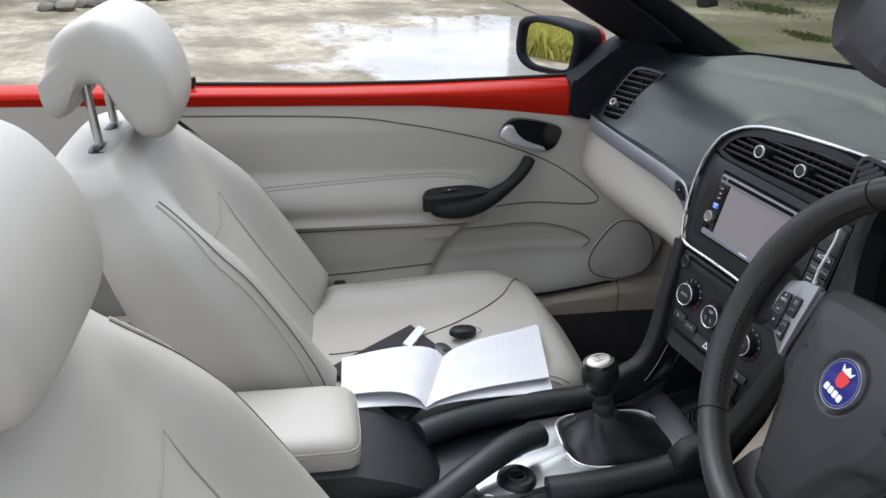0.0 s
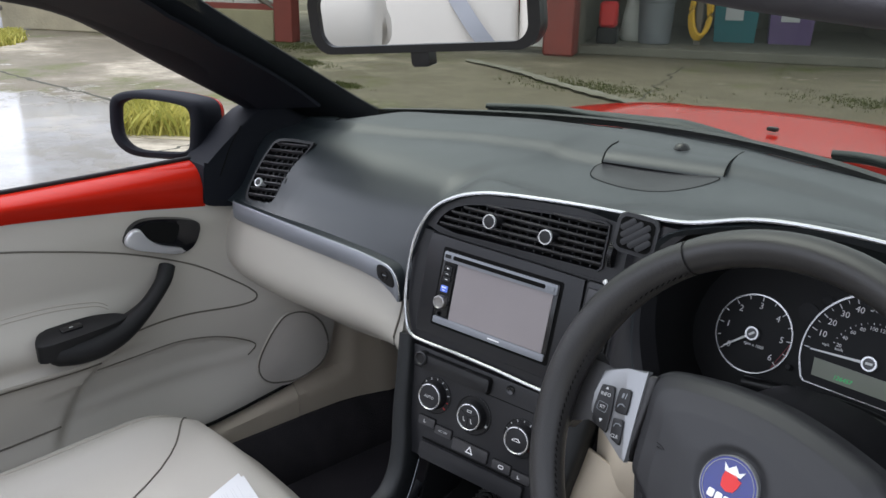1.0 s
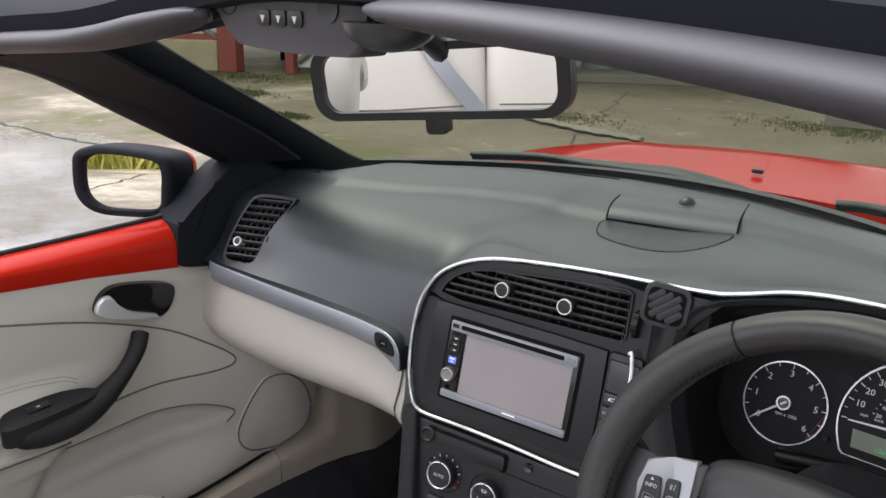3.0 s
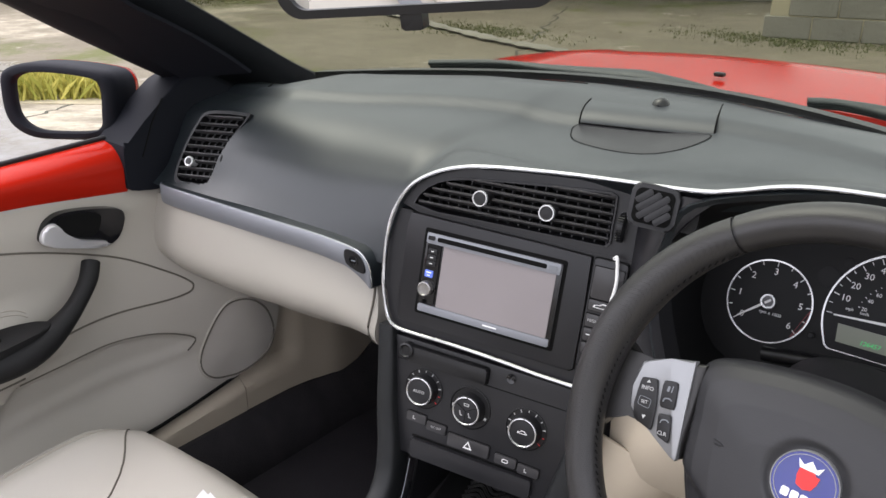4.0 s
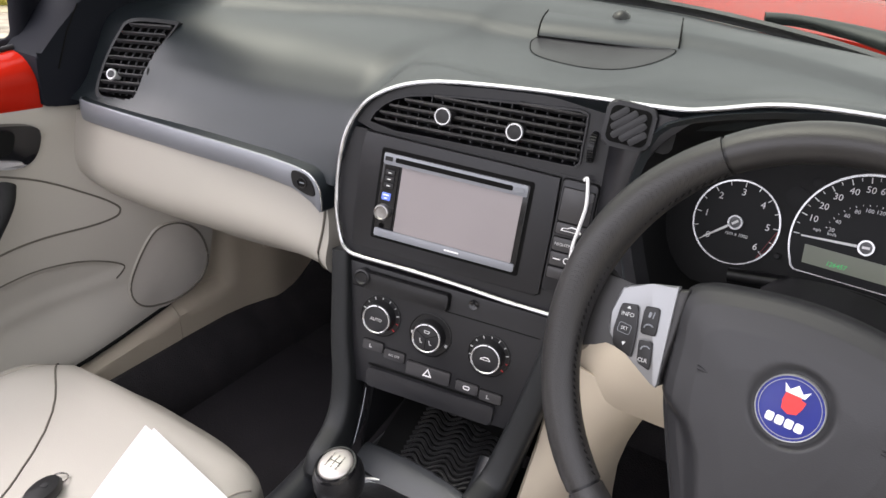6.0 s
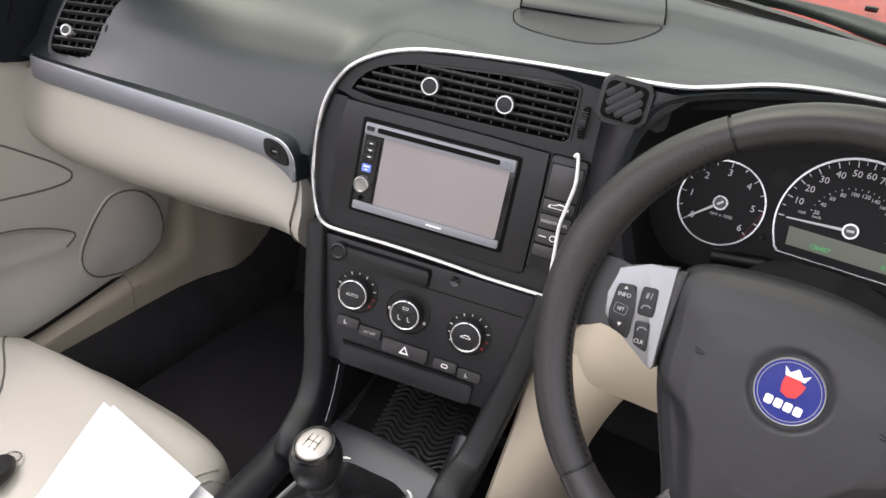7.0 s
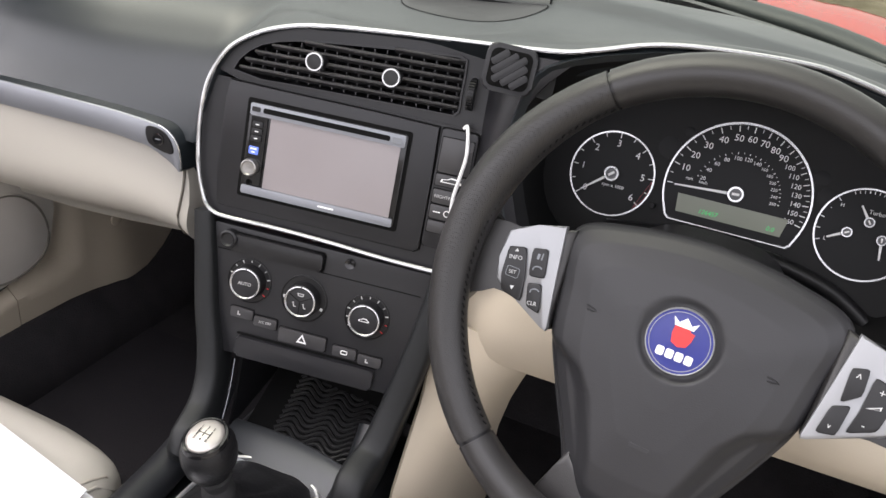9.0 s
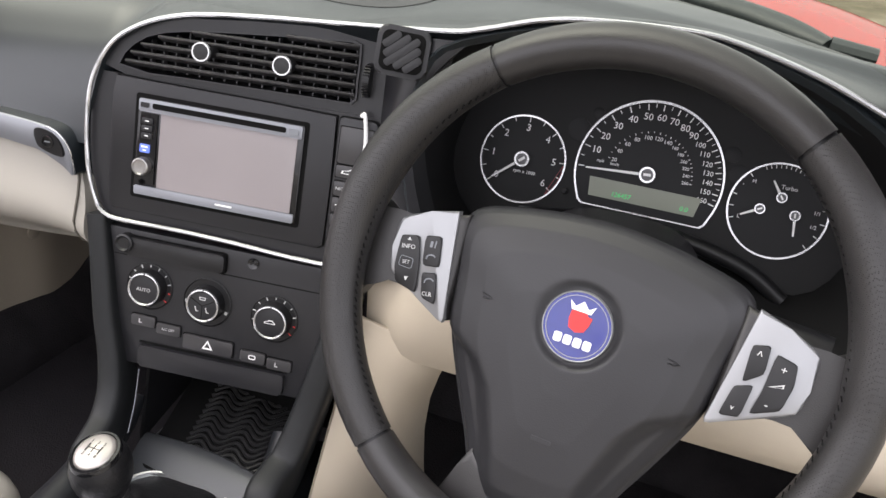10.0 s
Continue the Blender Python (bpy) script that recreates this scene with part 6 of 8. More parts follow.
def make_fascia():
    """Dark panel beside the stack, column shroud and the cream knee panel below."""
    t = thing("driver_fascia", (0.4, 0.05, 0.75), "dark driver's fascia above a cream knee panel", "dashboard panel")
    a = [on_stack(0.152, 0.155, -0.012), on_stack(0.157, 0.065, -0.010), on_stack(0.160, -0.05, -0.010), on_stack(0.150, -0.105, -0.012)]
    b = [Vector((0.245, 0.050, 0.993)), Vector((0.207, 0.043, 0.945)), Vector((0.204, 0.034, 0.87)), Vector((0.240, 0.016, 0.785))]
    A, B = smooth_line(a, 6), smooth_line(b, 6)
    part("side_fascia", sheet(lambda p, q: A[round(p * 18)].lerp(B[round(p * 18)], q) - Vector((0, 0.012 * math.sin(math.pi * q), 0)), 18, 8, (0, 0.03, 0)), PANEL, t)

    def under(p, q):
        x = lerp(0.165, 0.70, p)
        z = lerp(0.790 - 0.030 * step(0.45, 0.58, x), 0.672 + 0.01 * p, q)
        return x, 0.028 - 0.035 * math.sin(q * 2.4) * step(0.0, 0.12, p), z

    part("knee_panel", sheet(under, 30, 12, (0, 0.05, 0.0)), KICKTRIM, t, "tan knee panel under the steering column")
    part("knee_underside", sheet(lambda p, q: (lerp(0.17, 0.70, p), lerp(0.03, 0.40, q), 0.672 + 0.01 * p + 0.04 * q), 6, 4, (0, 0, 0.02)), CARPET, t)
    part("end_panel", sheet(lambda p, q: (0.70, lerp(0.0, 0.35, p), lerp(0.95, 0.62, q)), 6, 6, (0.02, 0, 0)), LEATHER2, t)
    part("dash_end", sheet(lambda p, q: (lerp(0.625, 0.70, p), 0.045, lerp(0.96 - 0.03 * p, 0.785, q)), 6, 8, (0, 0.03, 0)), DASH, t)
    # tunnel side, cream, towards the driver's feet
    def tunnel(p, q):
        z = lerp(0.700, 0.285, q)
        far = Vector((float(np.interp(z, [0.28, 0.40, 0.50, 0.60, 0.66, 0.70], [0.178, 0.190, 0.208, 0.236, 0.256, 0.275])), float(np.interp(z, [0.28, 0.40, 0.50, 0.60, 0.66, 0.70], [0.22, 0.17, 0.115, 0.050, 0.022, 0.016])), z))
        near = Vector((0.152, float(np.interp(z, [0.28, 0.50, 0.55, 0.60, 0.70], [-0.07, -0.07, -0.04, -0.010, 0.020])), z))
        return near.lerp(far, p) + Vector((0.012, -0.012, 0)) * math.sin(math.pi * p)

    part("tunnel_side", sheet(tunnel, 16, 24, (-0.004, 0.004, 0)), KICKTRIM, t, "cream tunnel side trim")
    c = thing("steering_column", (0.402, 0.0, 0.8), "black steering column shroud with wiper stalk", "steering column")
    rings = []
    for y, s, z in ((-0.055, 0.055, 0.822), (-0.03, 0.065, 0.815), (0.03, 0.075, 0.795), (0.09, 0.075, 0.785)):
        rings.append([(0.402 + s * 1.05 * math.copysign(abs(math.cos(q)) ** 0.7, math.cos(q)), y, z + s * 0.85 * math.copysign(abs(math.sin(q)) ** 0.7, math.sin(q))) for q in [2 * math.pi * j / 24 for j in range(24)]])
    part("column_shroud", loft(rings), BLACK, c)
    for side in (-1, 1):
        L = smooth_line([(0.402 + side * 0.05, -0.03, 0.835), (0.402 + side * 0.11, -0.035, 0.836), (0.402 + side * 0.185, -0.045, 0.832)], 6)
        s = part("stalk", tube(L, [0.009 + 0.006 * step(2, 9, i) for i in range(len(L))], 12, flat=0.8), BLACK, c, "black control stalk")
        part("stalk_symbol", at(prism(circle(0.004, 14), 0, 0.0004), frame_m((0.402 + side * 0.14, -0.053, 0.838), (1, 0, 0), (0, 0.5, 1))), WHITE, s)


make_fascia()


# ---- steering wheel ----
def make_wheel():
    t = thing("steering_wheel", (0.402, -0.103, 0.839), "black leather three-spoke steering wheel with silver button plates", "steering wheel")
    M = WHEEL @ pose(0, 0, 0, 0, 0, -3.38)
    R = 0.198

    def grip(a0, a1, name, label):
        n = max(6, int((a1 - a0) / 4))
        rings = []
        for i in range(n + 1):
            a = lerp(a0, a1, i / n)
            e = min(1, 5 * i / n, 5 * (n - i) / n)
            fat = 0.0170 + 0.0026 * math.exp(-((a % 360 - 160) / 24) ** 2) + 0.0026 * math.exp(-((a % 360 - 20) / 24) ** 2)
            fat *= 0.955 + 0.045 * e ** 0.5
            ca, sa = math.cos(radians(a)), math.sin(radians(a))
            rings.append([((R + fat * math.cos(q)) * ca, (R + fat * math.cos(q)) * sa, fat * 1.12 * math.sin(q) + 0.005) for q in [2 * math.pi * j / 18 for j in range(18)]])
        g = part(name, loft(rings), PERF if name == "side_grip" else WHEELLEATHER, t, label, m=M)
        if name == "side_grip":
            st = []
            for i in range(int((a1 - a0) / 2.0)):
                a = a0 + 1.2 + 2.0 * i
                ca, sa = math.cos(radians(a)), math.sin(radians(a))
                st.append(at(box((0, 0, 0), (0.0009, 0.0040, 0.0009), 0), Matrix.Translation(((R - 0.0172) * ca, (R - 0.0172) * sa, 0.013)) @ pose(0, 0, 0, 0, 0, a + 25)))
            part("stitching", merge(*st), DEEP, g, "rim stitching", m=M)
        return g

    grip(54.4, 125.6, "top_grip", "smooth leather upper rim")
    grip(126.4, 229.6, "side_grip", "perforated leather side rim")
    grip(230.4, 309.6, "bottom_grip", "smooth leather lower rim")
    grip(310.4, 413.6, "side_grip", "perforated leather side rim")
    # airbag pad
    top = [(-0.113, 0.045), (-0.07, 0.062), (0.0, 0.070), (0.07, 0.062), (0.113, 0.045)]
    side = [(0.110, 0.0), (0.103, -0.045), (0.086, -0.085), (0.066, -0.125), (0.050, -0.158), (0.030, -0.170)]
    half = side + [(-x, y) for x, y in side[::-1]]
    o = smooth_line([(*p, 0) for p in top + half], 8, True)
    ctr = Vector((0, -0.04, 0))
    prof = ((1.0, -0.045), (1.0, -0.024), (0.985, -0.015), (0.95, -0.010), (0.86, -0.0045), (0.7, 0.000), (0.45, 0.003), (0.2, 0.004), (0.03, 0.004))
    waist = ((-0.2, 0.020), (-0.16, 0.027), (-0.12, 0.037), (-0.08, 0.052), (-0.062, 0.066), (-0.052, 0.086), (-0.045, 0.112), (-0.03, 0.2), (0.1, 0.2))

    def moulded(x, y, w):
        # scooped flanks for the thumbs and a dished seat round the emblem
        for (y0, a), (y1, b) in zip(waist, waist[1:]):
            if y0 <= y < y1:
                edge = lerp(a, b, (y - y0) / (y1 - y0))
        d = step(-0.004, 0.016, abs(x) - edge) * 0.0085
        e = (1 - step(0.0285, 0.0350, math.hypot(x, y + 0.010))) * 0.0038
        return (x, y, w - d - e)

    fine = []
    for (k0, w0), (k1, w1) in zip(prof[2:], prof[3:]):
        n = max(1, int((k0 - k1) / 0.012))
        fine += [(lerp(k0, k1, i / n), lerp(w0, w1, i / n)) for i in range(n)]
    rings = [[(ctr.x + (p.x - ctr.x) * k, ctr.y + (p.y - ctr.y) * k, w) for p in o] for k, w in prof[:2]]
    rings += [[moulded(ctr.x + (p.x - ctr.x) * k, ctr.y + (p.y - ctr.y) * k, w) for p in o] for k, w in fine + [prof[-1]]]
    part("airbag_pad", loft(rings), PAD, t, "charcoal airbag cover", m=M, angle=60)
    core = [[((R + 0.0150 * math.cos(q)) * math.cos(a), (R + 0.0150 * math.cos(q)) * math.sin(a), 0.0165 * math.sin(q) + 0.005) for q in [2 * math.pi * j / 14 for j in range(14)]] for a in [2 * math.pi * i / 72 for i in range(73)]]
    part("rim_core", loft(core, False), BLACK, t, m=M)
    for sx in (-1, 1):
        # spoke behind the silver plate
        sp = [(sx * u, v) for u, v in ((0.108, 0.044), (0.150, 0.030), (0.168, 0.024), (0.184, 0.034), (0.194, 0.036), (0.198, 0.0), (0.191, -0.050), (0.184, -0.048), (0.174, -0.030), (0.162, -0.022), (0.146, -0.0215), (0.104, -0.044))]
        part("spoke", prism(sp if sx < 0 else sp[::-1], -0.026, -0.007, 0.006, 3), WHEELLEATHER, t, m=M)
        pl = [(sx * u, v) for u, v in ((0.117, 0.0440), (0.1395, 0.0372), (0.157, 0.0290), (0.1625, 0.0245), (0.1640, 0.018), (0.1640, 0.0), (0.1625, -0.012), (0.1600, -0.0180), (0.1545, -0.0222), (0.1087, -0.0442), (0.1050, -0.0455), (0.1042, -0.042), (0.111, 0.0))]
        pl = pl[::-1] if sx > 0 else pl
        plate = part("button_plate", prism(pl, -0.012, -0.004, 0.002, 2), SILVER, t, "satin silver button plate", m=M)
        if sx < 0:
            keys = [[(-0.1580, 0.0118), (-0.1430, 0.0158), (-0.1364, -0.0069), (-0.1326, -0.0298), (-0.1520, -0.0262), (-0.1566, -0.0130)], [(-0.1375, 0.0175), (-0.1243, 0.0205), (-0.1194, -0.0040), (-0.1335, -0.0065)],
                    [(-0.1322, -0.0120), (-0.1200, -0.0090), (-0.1142, -0.0335), (-0.1268, -0.0312)]]
            labels = (("INFO", (-0.1490, 0.0045), 0.0052), ("CLR", (-0.1227, -0.0272), 0.0048), ("SET", (-0.1475, -0.0080), 0.0042))
        else:
            keys = [[(0.1190, 0.0185), (0.1310, 0.0220), (0.1325, 0.0015), (0.1200, -0.0090)], [(0.1160, -0.0130), (0.1285, -0.0080), (0.1260, -0.0330), (0.1120, -0.0360)],
                    [(0.1360, 0.0180), (0.1510, 0.0150), (0.1530, 0.0000), (0.1500, -0.0190), (0.1310, -0.0285), (0.1345, -0.0100)]]
            labels = (("+", (0.1435, 0.0085), 0.008), ("-", (0.140, -0.018), 0.008), ("^", (0.1255, 0.013), 0.009), ("v", (0.1195, -0.0275), 0.006))
        for bb in keys:
            area = sum(p[0] * q[1] - q[0] * p[1] for p, q in zip(bb, bb[1:] + bb[:1]))
            bb = bb if area > 0 else bb[::-1]
            soft = []
            for i, p in enumerate(bb):
                p, a_, b_ = Vector(p), Vector(bb[i - 1]), Vector(bb[(i + 1) % len(bb)])
                for f in (0.18, 0.05):
                    soft.append(tuple(p.lerp(a_, f) + (b_ - p) * (0.02 if f < 0.1 else 0)))
                soft.append(tuple(p.lerp(b_, 0.18)))
            part("rubber_key", prism(soft, -0.004, -0.0012, 0.0012, 3), BLACK, plate, "black rubber key", m=M)
        for tx, c, s in labels:
            part("key_text", words(tx, s, c, -0.0010, turn=10 if sx < 0 else 0), LEGEND, plate, m=M)
        if sx < 0:
            part("set_key", ringplate(rrect(0.0118, 0.0088, 0.002, (-0.1475, -0.0080)), rrect(0.0110, 0.0080, 0.0018, (-0.1475, -0.0080)), -0.0012, -0.0009), GREYBIN, plate, m=M)
            part("key_arrow", prism([(-0.1515, 0.0092), (-0.1480, 0.0100), (-0.1502, 0.0122)][::-1], -0.0012, -0.0009), LEGEND, plate, m=M)
            part("key_arrow", prism([(-0.1455, -0.0195), (-0.1420, -0.0187), (-0.1435, -0.0225)][::-1], -0.0012, -0.0009), LEGEND, plate, m=M)
            ph = smooth_line([(-0.1315, -0.0005, -0.0009), (-0.1308, 0.0025, -0.0009), (-0.1272, 0.0040, -0.0009), (-0.1242, 0.0030, -0.0009)], 4)
            part("call_symbol", tube(ph, 0.0007, 6), GREYBIN, plate, m=M)
            part("hang_up_symbol", tube([p + Vector((0.0042, -0.0185, 0)) for p in ph], 0.0006, 6), GREYBIN, plate, m=M)
            part("voice_symbol", merge(prism(rrect(0.0022, 0.005, 0.0008, (-0.1305, 0.0120)), -0.0012, -0.0009), prism(rrect(0.001, 0.006, 0.0004, (-0.1272, 0.0128)), -0.0012, -0.0009)), GREYBIN, plate, m=M)
        else:
            part("volume_symbol", ringplate([(0.137, -0.0055), (0.147, -0.0035), (0.147, -0.0005)], [(0.140, -0.0048), (0.146, -0.0035), (0.146, -0.0020)], -0.0012, -0.0008), LEGEND, plate, m=M)
    # lower spokes
    low = [(-0.052, -0.13), (-0.030, -0.165), (0.030, -0.165), (0.052, -0.13), (0.060, -0.150), (0.075, -0.188), (0.03, -0.20), (-0.03, -0.20), (-0.075, -0.188), (-0.060, -0.150)]
    part("lower_spoke", prism(low, -0.03, -0.014, 0.006, 3), WHEELLEATHER, t, m=M)
    # round emblem: blue disc, silver ring, plain red and white shapes
    E = M @ pose(0, -0.010, 0.0024)
    e = part("emblem", lathe([(0.0262, -0.005), (0.0262, 0.0018), (0.0252, 0.0028), (0.0205, 0.0026), (0.001, 0.0030)], 44), BLUE, t, "round blue emblem", m=E)
    part("emblem_ring", lathe([(0.0266, -0.005), (0.0266, 0.0024), (0.0261, 0.0030), (0.0255, 0.0028), (0.0255, -0.005)], 44, True), SILVER, e, m=E)
    part("inner_ring", ringplate(circle(0.0236, 40), circle(0.0231, 40), 0.0025, 0.0031), SILVER, e, m=E)
    head = [(-0.008, 0.008), (-0.0085, 0.002), (-0.007, -0.005), (-0.001, -0.0075), (0.005, -0.0055), (0.0075, 0.0), (0.0085, 0.006), (0.005, 0.0065), (0.003, 0.0095), (-0.002, 0.0085)]
    part("red_shape", prism(head[::-1], 0.0029, 0.0036), REDMARK, e, m=E @ pose(0.001, 0.003, 0))
    part("crown_shape", prism([(-0.0075, 0.0115), (0.0075, 0.0115), (0.010, 0.018), (0.005, 0.0145), (0.0, 0.0195), (-0.005, 0.0145), (-0.010, 0.018)], 0.0029, 0.0036), WHITE, e, m=E)
    for i in range(4):
        part("white_bar", prism(rrect(0.0062, 0.0072, 0.0016, (-0.0114 + 0.0076 * i, -0.0115)), 0.0029, 0.0036), WHITE, e, m=E)
    part("embossed_mark", prism(rrect(0.016, 0.0035, 0.001, (0.0, -0.1013)), -0.001, 0.0033), PAD, t, m=M)
    for sx in (-1, 1):
        h = [(sx * 0.073 + u, -0.0124 + v, 0.0008) for u, v in ((-0.005, 0.0022), (0.0005, 0.0014), (0.005, 0.0), (0.0005, -0.0012), (-0.004, -0.0012))]
        part("horn_mark", tube(h, 0.0006, 6), BLACK, t, "small embossed horn symbol", m=M)


make_wheel()


# ---- tunnel console ----
def make_tunnel():
    t = thing("tunnel_console", (0.02, -0.35, 0.4), "black tunnel console with satin silver gear surround", "centre console")
    body = [[(-0.085, y, 0.25), (-0.085, y, z - 0.012), (-0.073, y, z), (0.125, y, z), (0.138, y, z - 0.014), (0.138, y, 0.25)] for y, z in ((-1.15, 0.47), (-0.62, 0.47), (-0.46, 0.478), (-0.30, 0.484), (-0.10, 0.488), (0.04, 0.495))]
    part("tunnel_body", loft(body), CONSOLE, t, angle=50)
    # silver plate
    pl = [(p.x, p.y) for p in smooth_line([(-0.045, -0.30, 0), (-0.052, -0.20, 0), (-0.055, -0.105, 0), (0.0, -0.09, 0), (0.09, -0.10, 0), (0.105, -0.20, 0), (0.112, -0.30, 0), (0.124, -0.37, 0), (0.118, -0.408, 0), (0.09, -0.412, 0), (0.062, -0.385, 0), (0.045, -0.33, 0), (0.0, -0.305, 0)], 4, True)]
    part("gear_surround", prism(pl[::-1], 0.482, 0.4915, 0.003), PLATE, t, "satin silver gear surround plate")
    # side rails
    for x0, pts in ((-0.08, [(-0.098, -0.045, 0.548), (-0.093, -0.085, 0.522), (-0.085, -0.16, 0.506), (-0.074, -0.28, 0.503), (-0.050, -0.40, 0.503), (-0.020, -0.48, 0.500)]),
                    (0.12, [(0.106, -0.03, 0.555), (0.112, -0.07, 0.525), (0.122, -0.15, 0.506), (0.132, -0.25, 0.500), (0.132, -0.315, 0.496)])):
        L = smooth_line(pts, 6)
        part("side_rail", tube(L, [0.019 + 0.005 * step(0, 20, i) for i in range(len(L))], 16, flat=0.85), CONSOLE, t, "rounded black side rail")
    # storage bin with wavy mat
    MB = frame_m((0.024, -0.008, 0.516), (math.cos(radians(8)), math.sin(radians(8)), 0), (-0.1, 0.96, 0.30))
    part("bin_floor", prism(rrect(0.175, 0.15, 0.01), -0.012, 0.0), DEEP, t, "black storage bin floor", m=MB)
    for i in range(15):
        v = -0.050 + 0.0080 * i
        w = [(u, v + 0.0062 * math.sin(u * 145 + 0.6), 0.0018) for u in [-0.052 + 0.130 * k / 60 for k in range(61)]]
        part("mat_ridge", tube(w, 0.0023, 6), RIDGE, t, "wavy rubber ridge", m=MB)
    part("bin_back", box((0.03, 0.045, 0.58), (0.20, 0.02, 0.12), 0.004), DEEP, t)
    for u0 in (-0.088, 0.108):
        part("bin_wall", prism([(0.0, 0.0), (0.11, 0.02), (0.11, 0.14), (0.03, 0.10)], -0.002, 0.002), BLACK, t, m=frame_m((u0 + 0.012, -0.06, 0.500), (-0.17 if u0 > 0 else -0.05, 0.98, 0), (0, 0, 1)))
    part("front_apron", sheet(lambda p, q: (lerp(-0.070, 0.112, p), lerp(-0.105, -0.046 - 0.012 * p + 0.012 * math.sin(3.14 * p), q), 0.4880 + 0.022 * step(0, 0.8, q) - 0.010 * step(0.85, 1, q)), 16, 12, (0, 0, -0.02)), LIP, t, "dark satin lip ahead of the gear lever")
    # gear lever
    g = thing("gear_lever", (0.012, -0.2, 0.5), "black leather gear lever with silver shift pattern", "gear lever")
    bz = 0.49
    rings = []
    for k, (z, s) in enumerate(((bz, 1.0), (bz + 0.004, 0.985), (bz + 0.010, 0.90), (bz + 0.018, 0.77), (bz + 0.027, 0.63), (bz + 0.036, 0.50), (bz + 0.044, 0.40), (bz + 0.051, 0.31), (bz + 0.056, 0.26))):
        f = k / 8
        ring = []
        for j in range(72):
            q = 2 * math.pi * j / 72
            fold = (0.07 * math.sin(4 * q + 0.8) + 0.045 * math.sin(9 * q + 1.7 * k) + 0.02 * math.sin(17 * q + 2.3 * k)) * math.sin(math.pi * min(1, f * 1.05))
            w = lerp(0.5, 0.95, f)
            ring.append((lerp(0.016, 0.019, f) + (s + fold * s) * lerp(0.068, 0.062, f) * sgn(math.cos(q), w), lerp(-0.172, -0.195, f) + (s + fold * s) * lerp(0.086, 0.074, f) * sgn(math.sin(q), w), z + 0.004 * math.sin(5 * q + k) * math.sin(math.pi * f)))
        rings.append(ring)
    part("leather_gaiter", loft(rings), GAITER, g, "folded black leather gaiter", angle=70)
    part("gaiter_rim", tube([(0.016 + 0.070 * sgn(math.cos(q), 0.5), -0.172 + 0.088 * sgn(math.sin(q), 0.5), 0.4925) for q in [2 * math.pi * j / 48 for j in range(48)]], 0.0018, 8, closed=True), SATIN, g, "bright rim round the gaiter")
    K = frame_m((0.020, -0.198, 0.553), (0.99, 0.05, 0), (0.0, 0.97, 0.20))
    part("lever_collar", lathe([(0.015, -0.018), (0.0155, -0.006), (0.017, 0.002), (0.017, 0.008), (0.013, 0.014), (0.014, 0.022), (0.018, 0.030), (0.017, 0.034), (0.012, 0.036)], 24), RUBBER, g, m=K)
    kn = part("gear_knob", lathe([(0.014, 0.034), (0.021, 0.040), (0.0265, 0.052), (0.028, 0.064), (0.0275, 0.074), (0.0245, 0.083), (0.0215, 0.0875), (0.0205, 0.0875)], 32), GAITER, g, "black leather gear knob", m=K @ Matrix.Diagonal((0.93, 1.05, 1, 1)))
    K = K @ Matrix.Diagonal((0.93, 1.05, 1, 1))
    part("cap_ring", lathe([(0.0236, 0.080), (0.0236, 0.0868), (0.0222, 0.0892), (0.0200, 0.0896), (0.0196, 0.084)], 32), GLOSSBLACK, kn, "gloss black cap ring", m=K)
    cap = part("knob_cap", lathe([(0.0192, 0.084), (0.0192, 0.0892), (0.0182, 0.0908), (0.015, 0.0925), (0.001, 0.0938)], 32), PATTERNSILVER, kn, "silver shift pattern cap", m=K)
    marks = [box((0.0, 0.0, 0.0940), (0.014, 0.0007, 0.0004), 0)]
    for u in (-0.007, 0.0, 0.007):
        marks.append(box((u, 0.0, 0.0936), (0.0007, 0.008, 0.0012), 0))
    part("shift_lines", merge(*marks), BLACK, cap, m=K)
    for tx, u, v in (("1", -0.007, 0.0068), ("3", 0.0, 0.0068), ("5", 0.007, 0.0068), ("2", -0.007, -0.0068), ("4", 0.0, -0.0068), ("R", 0.007, -0.0068)):
        part("gear_numeral", words(tx, 0.0046, (u, v), 0.0937), BLACK, cap, m=K)
    # ignition
    i = thing("ignition_switch", (0.094, -0.35, 0.49), "black floor ignition switch between the seats", "ignition switch")
    IM = pose(0.094, -0.352, 0.490)
    part("switch_collar", lathe([(0.030, 0.0), (0.029, 0.006), (0.025, 0.010), (0.017, 0.0105), (0.0165, 0.006), (0.001, 0.006)], 32), BLACK, i, m=IM)
    part("key_slot", box((0, 0, 0.008), (0.009, 0.020, 0.006), 0.002), DEEP, i, m=IM @ pose(0, 0, 0, 0, 0, 20))
    part("slot_collar", lathe([(0.015, 0.004), (0.015, 0.010), (0.012, 0.0115), (0.010, 0.008)], 24, True), RUBBER, i, m=IM)
    # handbrake
    h = thing("handbrake", (0.09, -0.42, 0.5), "black moulded handbrake lever beside the ignition", "handbrake")
    L = smooth_line([(0.150, -0.545, 0.470), (0.138, -0.49, 0.498), (0.108, -0.425, 0.522), (0.066, -0.355, 0.533), (0.042, -0.305, 0.530)], 7)
    part("brake_lever", tube(L, [0.017 + 0.004 * step(0, 20, k) for k in range(len(L))], 16, flat=0.9), CONSOLE, h)
    part("lever_pivot_cover", box((0.13, -0.52, 0.46), (0.05, 0.12, 0.07), 0.02, 3), BLACK, h)
